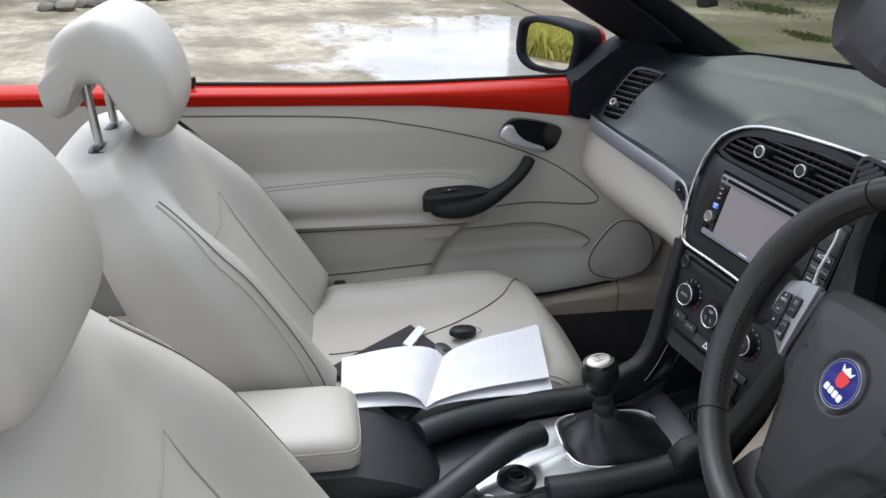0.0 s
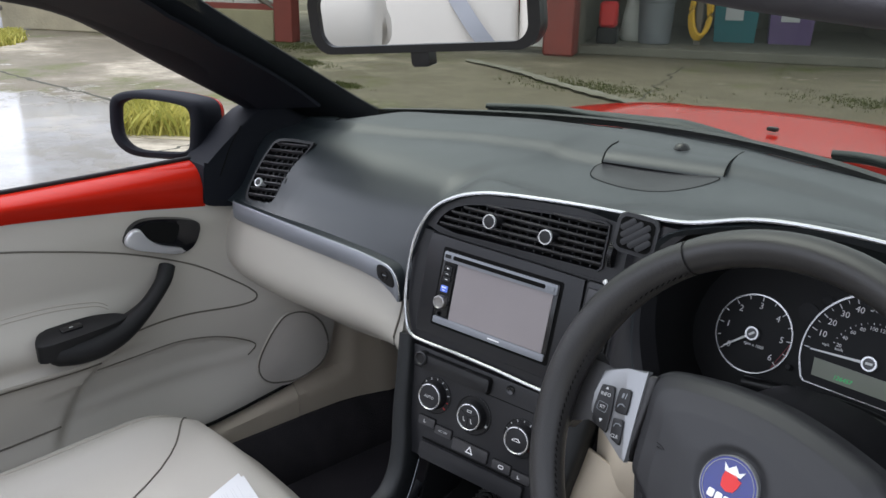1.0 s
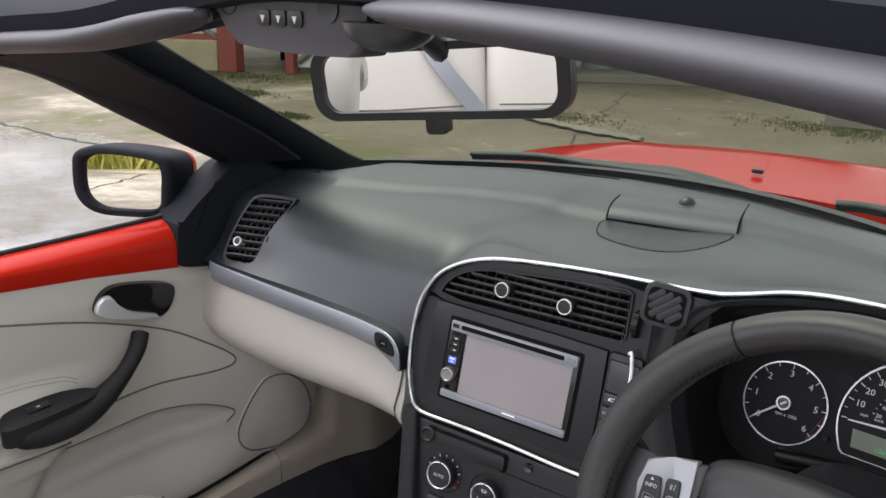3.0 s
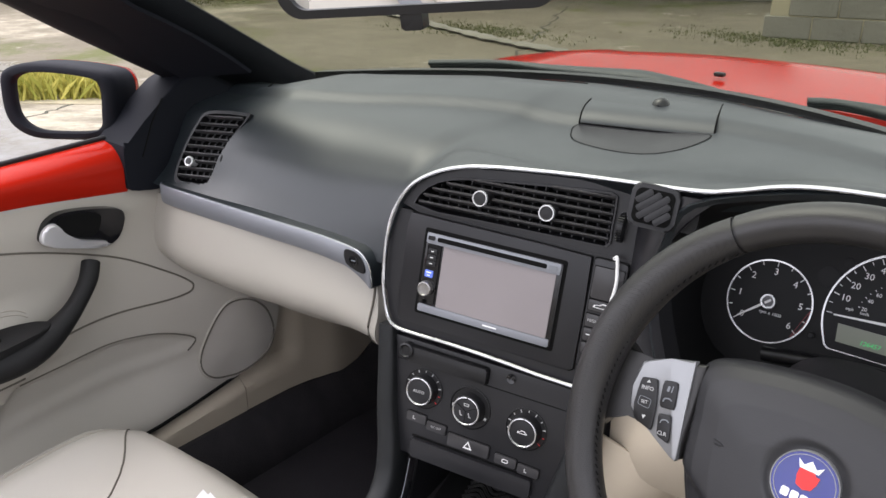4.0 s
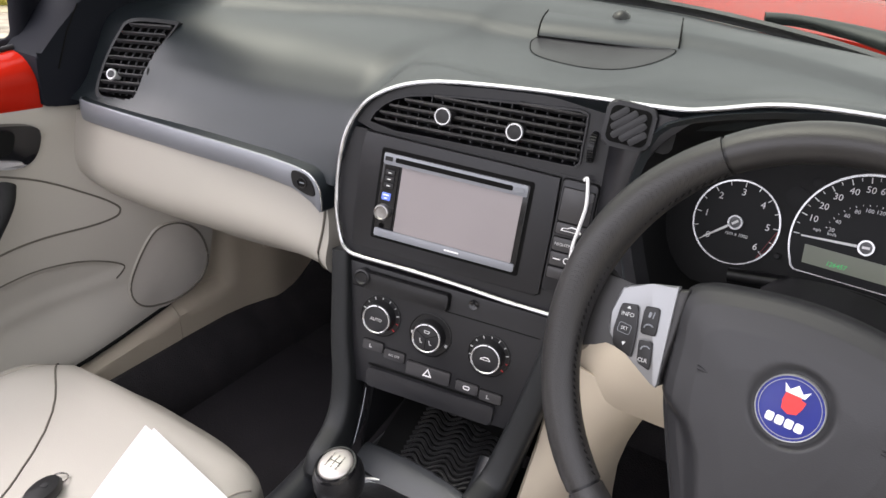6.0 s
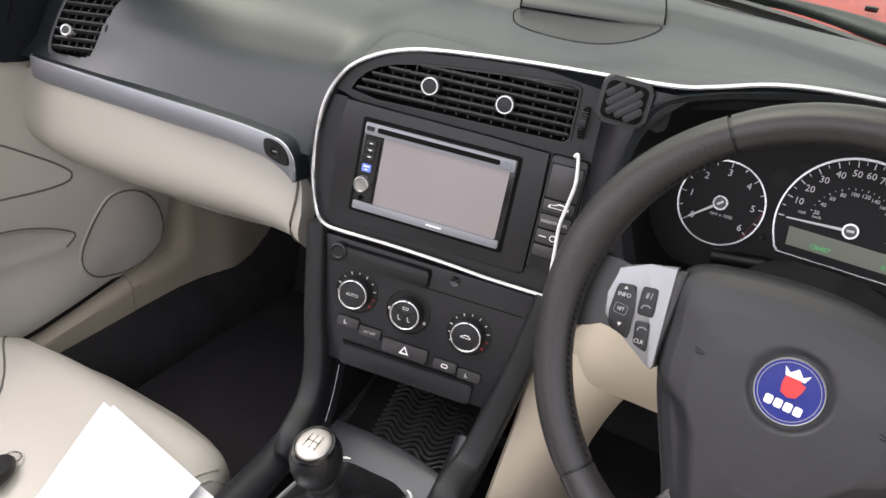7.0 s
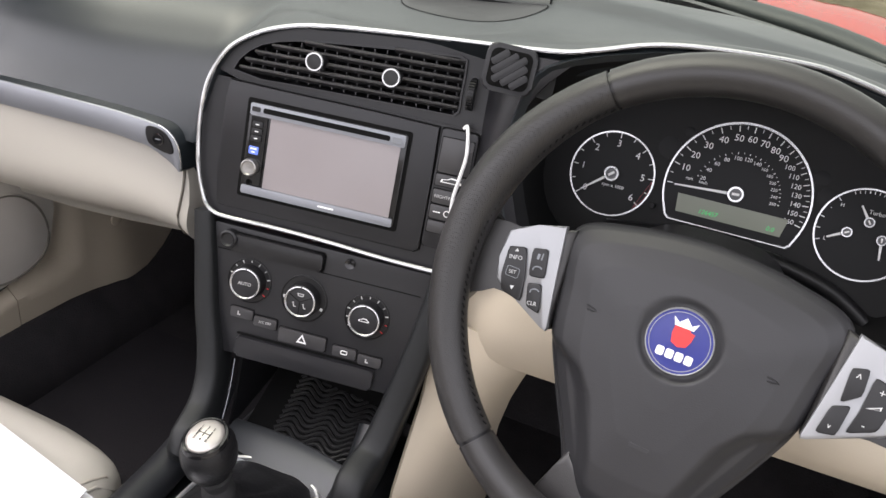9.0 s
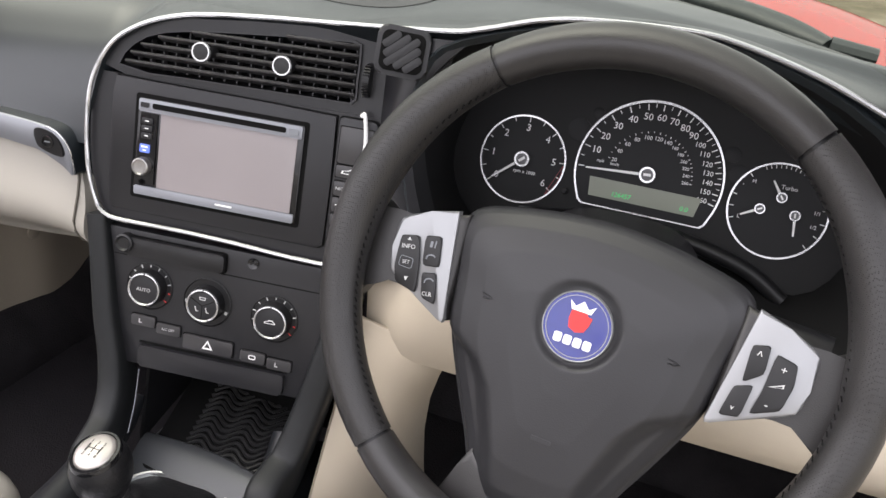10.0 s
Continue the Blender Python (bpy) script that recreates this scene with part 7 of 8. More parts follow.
    # sloping console box and armrest
    part("console_slope", loft([[(-0.06, y, 0.44), (-0.055, y, z), (0.04, y, z + 0.002), (0.095, y, z - 0.012), (0.115, y, 0.44)] for y, z in ((-0.66, 0.535), (-0.585, 0.535), (-0.53, 0.518), (-0.475, 0.495), (-0.45, 0.47))]), CONSOLE, t, "dark sloping console box", angle=50)
    rings = []
    for y, s, dz in ((-0.98, 0.8, 0), (-0.97, 0.95, 0), (-0.80, 1, 0), (-0.62, 1.0, 0), (-0.592, 0.97, -0.002), (-0.580, 0.86, -0.006), (-0.576, 0.6, -0.01)):
        rings.append([(0.005 + 0.080 * s * math.copysign(abs(math.cos(q)) ** 0.45, math.cos(q)), y, 0.545 + dz + 0.034 * s * math.copysign(abs(math.sin(q)) ** 0.5, math.sin(q))) for q in [2 * math.pi * j / 28 for j in range(28)]])
    pad = part("armrest", loft(rings), LEATHER, t, "cream leather armrest with twin stitching", angle=60)
    def pad_edge(z):
        side = []
        for y, s_, d in ((-0.97, 0.95, 0), (-0.80, 1, 0), (-0.62, 1.0, 0), (-0.592, 0.97, -0.002), (-0.580, 0.86, -0.006)):
            q = min(1.0, abs(z - 0.545 - d) / (0.034 * s_)) ** 2
            side.append((0.005 + 0.0805 * s_ * (1 - q * q) ** 0.225, y, z))
        return side + [(0.04, -0.5762, z), (-0.03, -0.5762, z)] + [(0.010 - p[0], p[1], z) for p in side[::-1]]

    for z in (0.553, 0.559):
        part("stitching", tube(smooth_line(pad_edge(z), 4), 0.0009, 5), STITCH, pad)


LIP = mat("dark_satin_lip", (0.055, 0.058, 0.064), 0.45, 0.3, grain=0.1, grain_size=900, stain=0.08, stain_size=9, bump=0.0002)
GAITER = mat("soft_black_leather", (0.007, 0.007, 0.008), 0.42, spec=0.35, grain=0.4, grain_size=300, stain=0.15, stain_size=20, bump=0.0012)
PATTERNSILVER = mat("pale_silver_cap", (0.50, 0.47, 0.44), 0.36, 0.7)
make_tunnel()


# ---- seats ----
def make_seat(cx, name_label, flip):
    """A front seat facing +y, its middle at cx; flip puts the buckle side to the right (1) or left (-1)."""
    t = thing("front_seat", (cx, -0.4, 0.28), name_label, "car seat", "front seats")
    W = 0.245
    # cushion
    def cushion(y, q):
        f = (y + 0.66) / 0.52
        w = W * (0.93 + 0.07 * math.sin(math.pi * min(1, f))) * (1 - 0.09 * step(0.80, 0.92, f) - 0.20 * step(0.90, 1.0, f) - 0.30 * step(0.985, 1.03, f))
        top = 0.495 + 0.018 * step(0.3, 0.8, f) - 0.055 * step(0.91, 1.03, f)
        x = w * sgn(math.cos(q), 0.55)
        u = abs(x) / W
        z = (top - 0.40) * sgn(math.sin(q), 0.5) * 0.5 + (top + 0.40) / 2
        if math.sin(q) > 0:
            z += (0.024 * step(0.52, 0.80, u) * step(1.03, 0.88, u) - 0.010 * (1 - u)) * step(-0.02, 0.15, f) * step(1.0, 0.75, f)
        return cx + x, y, z

    ys = [-0.66 + 0.52 * k / 26 for k in range(27)] + [-0.132, -0.127]
    part("seat_cushion", loft([[cushion(min(y, -0.128), 2 * math.pi * j / 56) if y < -0.128 else tuple(Vector(cushion(-0.130, 2 * math.pi * j / 56)).lerp(Vector((cx, -0.122, 0.43)), 0.5)) for j in range(56)] for y in ys]), LEATHER, t, "cream leather seat cushion", angle=75)
    base = loft([[(cx + sx * 0.20 * k, y, z) for sx, y, z in ((-1, -0.68, z0), (1, -0.68, z0), (1, -0.20, z0), (-1, -0.20, z0))] for z0, k in ((0.27, 1.0), (0.36, 1.05), (0.41, 1.05))])
    part("seat_base", base, BLACK, t, "black seat base")
    # seams on the cushion
    def on_cushion(u, y):
        best = min((cushion(y, math.pi / 2 - math.pi / 2 * k / 400 * (1 if u > 0 else -1)) for k in range(401)), key=lambda p: abs(p[0] - cx - u))
        return Vector(best) + Vector((0, 0, 0.0008))

    SEAM = [(p.x, p.y) for p in smooth_line([(-0.222 * flip, -0.175, 0), (-0.180 * flip, -0.207, 0), (-0.125 * flip, -0.245, 0), (-0.080 * flip, -0.290, 0), (-0.040 * flip, -0.355, 0), (0.0, -0.44, 0), (0.03 * flip, -0.55, 0), (0.04 * flip, -0.61, 0)], 5)]
    for s in (-1, 1):
        if s < 0:
            part("cushion_seam", tube([on_cushion(u, y) for u, y in SEAM], 0.0014, 6), GAP, t)
        for d in (0.0, 0.010):
            L2 = [on_cushion(s * (0.222 - d + 0.004 * math.sin(6 * y)), y) for y in [-0.60 + 0.44 * k / 20 for k in range(21)]]
            part("piping", tube(L2, 0.0018, 6), STITCH if d else LEATHER, t)
    # backrest, leaning back
    lean = radians(33)
    ax, nx = Vector((0, -math.sin(lean), math.cos(lean))), Vector((0, math.cos(lean), math.sin(lean)))
    foot = Vector((cx, -0.645, 0.452))

    def back(s, q):
        h = 0.530 * s
        w = W * (0.94 + 0.08 * math.sin(math.pi * min(1, s * 1.1))) * (1 - 0.10 * step(0.72, 1.0, s)) * (1 - 0.16 * step(0.95, 1.03, s))
        x = w * sgn(math.cos(q), 0.6)
        u = abs(x) / w
        if math.sin(q) > 0:
            d = 0.038 + 0.062 * step(0.48, 0.80, u) * step(1.04, 0.86, u) * step(0.0, 0.10, s) * step(1.0, 0.50, s) + 0.010 * step(0.70, 0.84, s) * step(1.03, 0.93, s) * step(0.95, 0.5, u)
            d -= 0.012 * (1 - u) * step(0.75, 0.5, s)
            d *= sgn(math.sin(q), 0.35)
        else:
            d = -(0.090 + 0.055 * step(1.0, 0.35, s)) * sgn(-math.sin(q), 0.42)
        p = foot + ax * h + Vector((x, 0, 0)) + nx * d
        if d < 0:
            p.z -= d * math.sin(lean) * 0.9 * step(0.70, 1.0, s)
        return p

    n = 30
    S = [k / n for k in range(n + 1)] + [1.012, 1.018]
    rings = [[back(min(s, 1.012), 2 * math.pi * j / 64) if s < 1.015 else back(1.012, 2 * math.pi * j / 64).lerp(foot + ax * 0.54 - nx * 0.01, 0.5) for j in range(64)] for s in S]
    part("backrest", loft(rings), LEATHER, t, "cream leather backrest with side bolsters", angle=80)

    def on_back(u, s):
        best = min((back(s, math.pi / 2 - math.pi / 2 * k / 400 * (1 if u > 0 else -1)) for k in range(401)), key=lambda p: abs(p.x - cx - u))
        return best + nx * 0.0008

    for sd in (-1, 1):
        part("bolster_seam", tube([on_back(sd * (0.112 + 0.012 * step(0.3, 0.7, s)), s) for s in [0.04 + 0.60 * k / 24 for k in range(25)]], 0.0013, 6), CREASE, t)
        part("bolster_piping", tube([on_back(sd * (0.226 - 0.03 * step(0.6, 0.9, s)), s) for s in [0.05 + 0.80 * k / 24 for k in range(25)]], 0.0026, 6), LEATHER, t)
        part("piping_stitch", tube([on_back(sd * (0.218 - 0.03 * step(0.6, 0.9, s)), s) for s in [0.05 + 0.80 * k / 24 for k in range(25)]], 0.0011, 5), GAP, t)
    part("shoulder_seam", tube([on_back(u, 0.60 + 0.04 * (u / 0.124) ** 2) for u in [-0.124 + 0.248 * k / 20 for k in range(21)]], 0.0013, 6), CREASE, t)
    # buckle
    b = part("buckle_stalk", tube([(cx - flip * 0.255, -0.585, 0.44), (cx - flip * 0.255, -0.577, 0.47)], 0.008, 8), BLACK, t)
    part("buckle", box((cx - flip * 0.255, -0.575, 0.478), (0.020, 0.026, 0.034), 0.006), BLACK, b)
    # head restraint: an arched pad on two steel posts
    hb = foot + ax * 0.490 + Vector((0, 0, 0.022))
    hl = radians(8)
    hx, hn = Vector((0, -math.sin(hl), math.cos(hl))), Vector((0, math.cos(hl), math.sin(hl)))
    prof = [(0.055, 0.028), (0.078, 0.042), (0.088, 0.08), (0.080, 0.135), (0.052, 0.185), (0.010, 0.207), (-0.036, 0.198), (-0.066, 0.178), (-0.086, 0.142), (-0.094, 0.104), (-0.090, 0.080), (-0.074, 0.076),
            (-0.060, 0.096), (-0.040, 0.113), (-0.016, 0.114), (0.002, 0.094), (0.012, 0.065), (0.026, 0.034)]
    P2 = smooth_line([(a, b_, 0) for a, b_ in prof], 4, True)
    mid = Vector((0.0, 0.12, 0))
    rings = []
    for k in range(25):
        e = -1 + 2 * k / 24
        x = 0.128 * sgn(math.sin(e * math.pi / 2), 0.85)
        s = (1 - abs(e) ** 6 * 0.55) * (1 - 0.10 * e * e)
        ring = []
        for p in P2:
            c2 = Vector((0.045, 0.10, 0)) if p.x > 0.02 else (Vector((-0.015, 0.168, 0)) if p.x > -0.075 or p.y > 0.14 else Vector((-0.092, 0.128, 0)))
            q = c2.lerp(p, s)
            ring.append(hb + Vector((x, 0, 0)) + hn * (q.x + 0.012) + hx * q.y * 1.08)
        rings.append(ring)
    hr = part("head_restraint", loft(rings), LEATHER, t, "arched cream leather head restraint", angle=80)
    for sx in (-0.062, 0.062):
        p0 = foot + ax * 0.527 - nx * 0.022 + Vector((sx, 0, -0.008))
        part("post", tube([p0, p0 + hx * 0.155 + hn * 0.008], 0.0072, 12), STEEL, hr, "steel head restraint post")
        part("post_collar", loft([[p0 + Vector((0.032 * k * sgn(math.cos(q), 0.6), 0.019 * k * sgn(math.sin(q), 0.6), 0.016 + z)) for q in [2 * math.pi * j / 20 for j in range(20)]] for z, k in ((0, 1), (0.010, 0.95), (0.014, 0.7))]), BLACK, hr, "black post collar")
    return t


make_seat(-0.34, "cream leather passenger seat with an open booklet on it", 1)
make_seat(0.405, "cream leather driver's seat behind the steering wheel", -1)


def make_rear_bench():
    t = thing("rear_bench", (0, -1.7, 0.3), "cream leather rear bench with two head restraints", "car seat")
    part("bench_cushion", box((0, -1.45, 0.42), (1.16, 0.50, 0.22), 0.06, 4), LEATHER, t)
    for sx in (-0.29, 0.29):
        rings = [[(sx + 0.296 * k * sgn(math.cos(q), 0.5), -1.70 - 0.26 * f + 0.09 * k * sgn(math.sin(q), 0.6), 0.44 + 0.48 * f) for q in [2 * math.pi * j / 32 for j in range(32)]] for f, k in ((0, 0.95), (0.1, 1), (0.5, 1.0), (0.9, 0.97), (0.98, 0.85), (1.0, 0.6))]
        part("bench_back", loft(rings), LEATHER, t, angle=70)
        rings = [[(sx + 0.13 * k * sgn(math.cos(q), 0.5), -1.97 - 0.03 * f + 0.06 * k * sgn(math.sin(q), 0.6), 0.92 + 0.16 * f) for q in [2 * math.pi * j / 28 for j in range(28)]] for f, k in ((0, 0.7), (0.08, 0.92), (0.5, 1.0), (0.9, 0.92), (1.0, 0.6))]
        part("bench_head_restraint", loft(rings), LEATHER, t, angle=70)
        part("back_seam", tube([(sx - 0.25, -1.735, 0.70), (sx, -1.730, 0.695), (sx + 0.25, -1.735, 0.70)], 0.003, 6), GAP, t)
    part("side_bolster", box((-0.63, -1.6, 0.60), (0.10, 0.62, 0.42), 0.04, 3), LEATHER, t)
    part("side_bolster", box((0.63, -1.6, 0.60), (0.10, 0.62, 0.42), 0.04, 3), LEATHER, t)
    r = thing("rear_seat_belt", (0.1, -1.7, 0.7), "grey rear seat belt lying across the bench", "seat belt")
    L = smooth_line([(-0.20, -1.86, 0.90), (-0.12, -1.77, 0.80), (0.0, -1.70, 0.66), (0.08, -1.60, 0.545), (0.12, -1.45, 0.54)], 6)
    part("webbing", loft([[p + Vector((d * 0.020, 0.0, d * 0.014)) + Vector((0, e, e)) for d, e in ((-1, 0), (1, 0), (1, 0.003), (-1, 0.003))] for p in L]), GREYBIN, r)
    b = thing("seat_belt", (-0.5, -1.2, 0.6), "grey seat belt webbing beside the passenger seat", "seat belt")
    L = smooth_line([(-0.565, -0.93, 0.865), (-0.60, -1.0, 0.82), (-0.628, -1.15, 0.60), (-0.632, -1.2, 0.40)], 6)
    part("webbing", loft([[p + Vector((0, d * 0.024, 0)) + Vector((e, 0, 0)) for d, e in ((-1, 0), (1, 0), (1, 0.0015), (-1, 0.0015))] for p in L]), GREYBIN, b)
    part("belt_guide", box((-0.555, -0.915, 0.885), (0.03, 0.05, 0.02), 0.006), BLACK, b, "black belt guide")
    L = smooth_line([(-0.52, -0.945, 0.895), (-0.555, -0.89, 0.865), (-0.575, -0.80, 0.765), (-0.588, -0.73, 0.66)], 6)
    part("shoulder_strap", loft([[p + Vector((0, d * 0.012, d * 0.012)) + Vector((e, 0, 0)) for d, e in ((-1, 0), (1, 0), (1, 0.002), (-1, 0.002))] for p in L]), BLACK, b, "black belt strap along the seat edge")


make_rear_bench()


# ---- things on the passenger seat ----
def make_booklet():
    t = thing("booklet", (-0.2, -0.42, 0.52), "open white printed booklet lying on the passenger seat", "booklet")
    spine0, spine1 = Vector((-0.207, -0.412, 0.522)), Vector((-0.056, -0.465, 0.522))

    def leaf(a, b, edge0, edge1, bulge, lift):
        p = spine0.lerp(spine1, b).lerp(Vector(edge0).lerp(Vector(edge1), b), a)
        p.z += bulge * math.sin(math.pi * a ** 0.6) + lift
        return p

    R0, R1 = (-0.288, -0.217, 0.526), (-0.112, -0.246, 0.526)
    L0, L1 = (-0.218, -0.590, 0.525), (-0.110, -0.597, 0.520)
    for k, (e0, e1, bu, lift) in enumerate(((R0, R1, 0.012, 0.004), ((-0.312, -0.213, 0.520), (-0.085, -0.246, 0.518), 0.008, 0.0), (L0, L1, 0.022, 0.004), ((-0.212, -0.582, 0.52), (-0.085, -0.600, 0.514), 0.008, 0.0))):
        pg = part("page", sheet(lambda a, b: leaf(a, b, e0, e1, bu, lift), 14, 4, (0, 0, -0.0015)), PAPER, t, "white printed page")
        if k in (0, 2):
            rng = random.Random(k)
            rows = []
            for r in range(38):
                a0 = 0.08 + 0.84 * r / 38
                if rng.random() < 0.12:
                    continue
                for b0, b1 in ((0.06, 0.06 + rng.uniform(0.25, 0.40)), (0.53, 0.53 + rng.uniform(0.22, 0.40))):
                    q = bmesh.new()
                    c = [leaf(a_, b_, e0, e1, bu, lift) + Vector((0, 0, 0.0007)) for a_, b_ in ((a0, b0), (a0, b1), (a0 + 0.005, b1), (a0 + 0.005, b0))]
                    q.faces.new([q.verts.new(v) for v in c])
                    rows.append(q)
            part("printed_text", merge(*rows), INK, pg, "small unreadable grey print")
    w = thing("wallet", (-0.25, -0.5, 0.505), "black document wallet under the booklet", "wallet")
    part("wallet_cover", loft([[(x, y, z) for x, y in ((-0.365, -0.450), (-0.225, -0.615), (-0.055, -0.50), (-0.20, -0.375))] for z in (0.497, 0.506)]), CLOTHBLACK, w)
    s = thing("paper_slip", (-0.3, -0.45, 0.51), "white folded paper slip beside the wallet", "paper")
    part("slip", loft([[(x, y, z) for x, y in ((-0.350, -0.437), (-0.335, -0.425), (-0.270, -0.462), (-0.285, -0.475))] for z in (0.506, 0.512)]), PAPER, s)


CLOTHBLACK = mat("black_cloth", (0.012, 0.011, 0.014), 0.8, grain=0.4, grain_size=600, bump=0.0006)
make_booklet()


def make_key(x, y, turn):
    t = thing("car_key", (x, y, 0.505), "black car key fob lying on the seat", "car key", "car keys")
    o = smooth_line([(-0.034, 0, 0), (-0.022, 0.017, 0), (0.010, 0.019, 0), (0.032, 0.010, 0), (0.034, -0.006, 0), (0.012, -0.018, 0), (-0.02, -0.016, 0)], 4, True)
    K = pose(x, y, 0.509, 4, 6, turn) @ Matrix.Diagonal((0.82, 0.82, 0.9, 1))
    f = part("fob_shell", loft([[(p.x * k, p.y * k, z) for p in o] for k, z in ((0.8, -0.007), (1, -0.003), (1, 0.004), (0.86, 0.009), (0.5, 0.0105), (0.05, 0.0108))]), BLACK, t, m=K)
    part("fob_button", prism(circle(0.0055, 16, (0.004, 0.0)), 0.010, 0.0118, 0.0006), RUBBER, f, m=K)
    part("key_ring", tube([(0.038 + 0.011 * math.cos(a), 0.011 * math.sin(a), 0.0) for a in [2 * math.pi * j / 20 for j in range(20)]], 0.0012, 6, closed=True), STEEL, t, m=K)


make_key(-0.318, -0.356, 110)
make_key(-0.245, -0.404, 25)


# ---- yard surroundings ----
FD = Vector((5.2, 3.1, 0)).normalized()
FN = Vector((FD.y, -FD.x, 0))
FO = Vector((-12.2, 5.5, 0))
FACADE = Matrix.Translation(FO) @ Matrix((FD, (0, 0, 1), FN)).transposed().to_4x4()


def wallbox(s0, s1, z0, z1, w0, w1, bevel=0.01):
    return box(((s0 + s1) / 2, (z0 + z1) / 2, (w0 + w1) / 2), (s1 - s0, z1 - z0, w1 - w0), bevel, 1)


def make_barn():
    t = thing("barn", FO, "old farm shed with whitewashed boards and red timber posts", "shed")
    part("plinth_wall", wallbox(-4.0, 1.32, 0, 0.47, -0.30, 0.0, 0.02), RENDERWALL, t, "mossy stained cement plinth", m=FACADE)
    for i in range(14):
        part("board", wallbox(-4.0 + 0.38 * i, -4.0 + 0.38 * i + 0.37, 0.47, 3.0, -0.16, -0.12 + 0.004 * (i % 3), 0.006), WHITEWASH, t, m=FACADE)
    part("brace", tube([FACADE @ Vector((0.25, 1.1, -0.08)), FACADE @ Vector((1.30, 0.50, -0.08))], 0.05, 4), FENCEWOOD, t)
    part("bottom_rail", wallbox(-4.0, 1.32, 0.45, 0.56, -0.12, -0.05), REDWOOD, t, m=FACADE)
    part("post", wallbox(1.34, 1.66, 0, 3.0, -0.22, 0.04, 0.015), REDWOOD, t, "red timber post", m=FACADE)
    part("lintel", wallbox(1.66, 2.44, 2.1, 3.0, -0.2, 0.0), REDWOOD, t, m=FACADE)
    # black sheet behind the doorway stands in for the unlit inside
    part("interior_shade_sheet", wallbox(1.3, 2.6, 0, 2.2, -2.4, -2.3), DEEP, t, m=FACADE)
    part("post", wallbox(2.44, 2.58, 0.0, 3.0, -0.2, 0.03, 0.01), REDWOOD, t, "red timber post", m=FACADE)
    for i in range(8):
        part("door_board", wallbox(2.60 + 0.37 * i, 2.60 + 0.37 * i + 0.36, 0.10, 3.0, -0.14, -0.09 + 0.004 * (i % 2), 0.006), WHITEWASH, t, m=FACADE)
    part("brace", tube([FACADE @ Vector((2.62, 0.18, -0.06)), FACADE @ Vector((3.9, 1.15, -0.06))], 0.05, 4), FENCEWOOD, t)
    part("post", wallbox(5.58, 6.02, 0.0, 3.0, -0.3, 0.10, 0.03), REDWOOD, t, "broad red-brown post", m=FACADE)
    part("bay_floor", wallbox(6.0, 10.4, 0.0, 0.12, -5.2, -0.4), CONCRETE_WALL, t, "raised concrete bay floor", m=FACADE)
    part("bay_side", wallbox(5.9, 6.02, 0.0, 3.0, -5.2, -0.3), CONCRETE_WALL, t, m=FACADE)
    part("bay_back", wallbox(6.0, 10.4, 0.0, 3.0, -5.3, -5.2), CONCRETE_WALL, t, m=FACADE)
    part("bay_end", wallbox(10.4, 10.6, 0.0, 3.0, -5.3, -0.2), CONCRETE_WALL, t, m=FACADE)
    part("roof", sheet(lambda a, b: FACADE @ Vector((lerp(-4.2, 10.8, a), 3.0 + 0.9 * b, lerp(0.3, -5.5, b))), 10, 4, (0, 0, 0.08)), GREYBIN, t, "grey sheet roof")


make_barn()


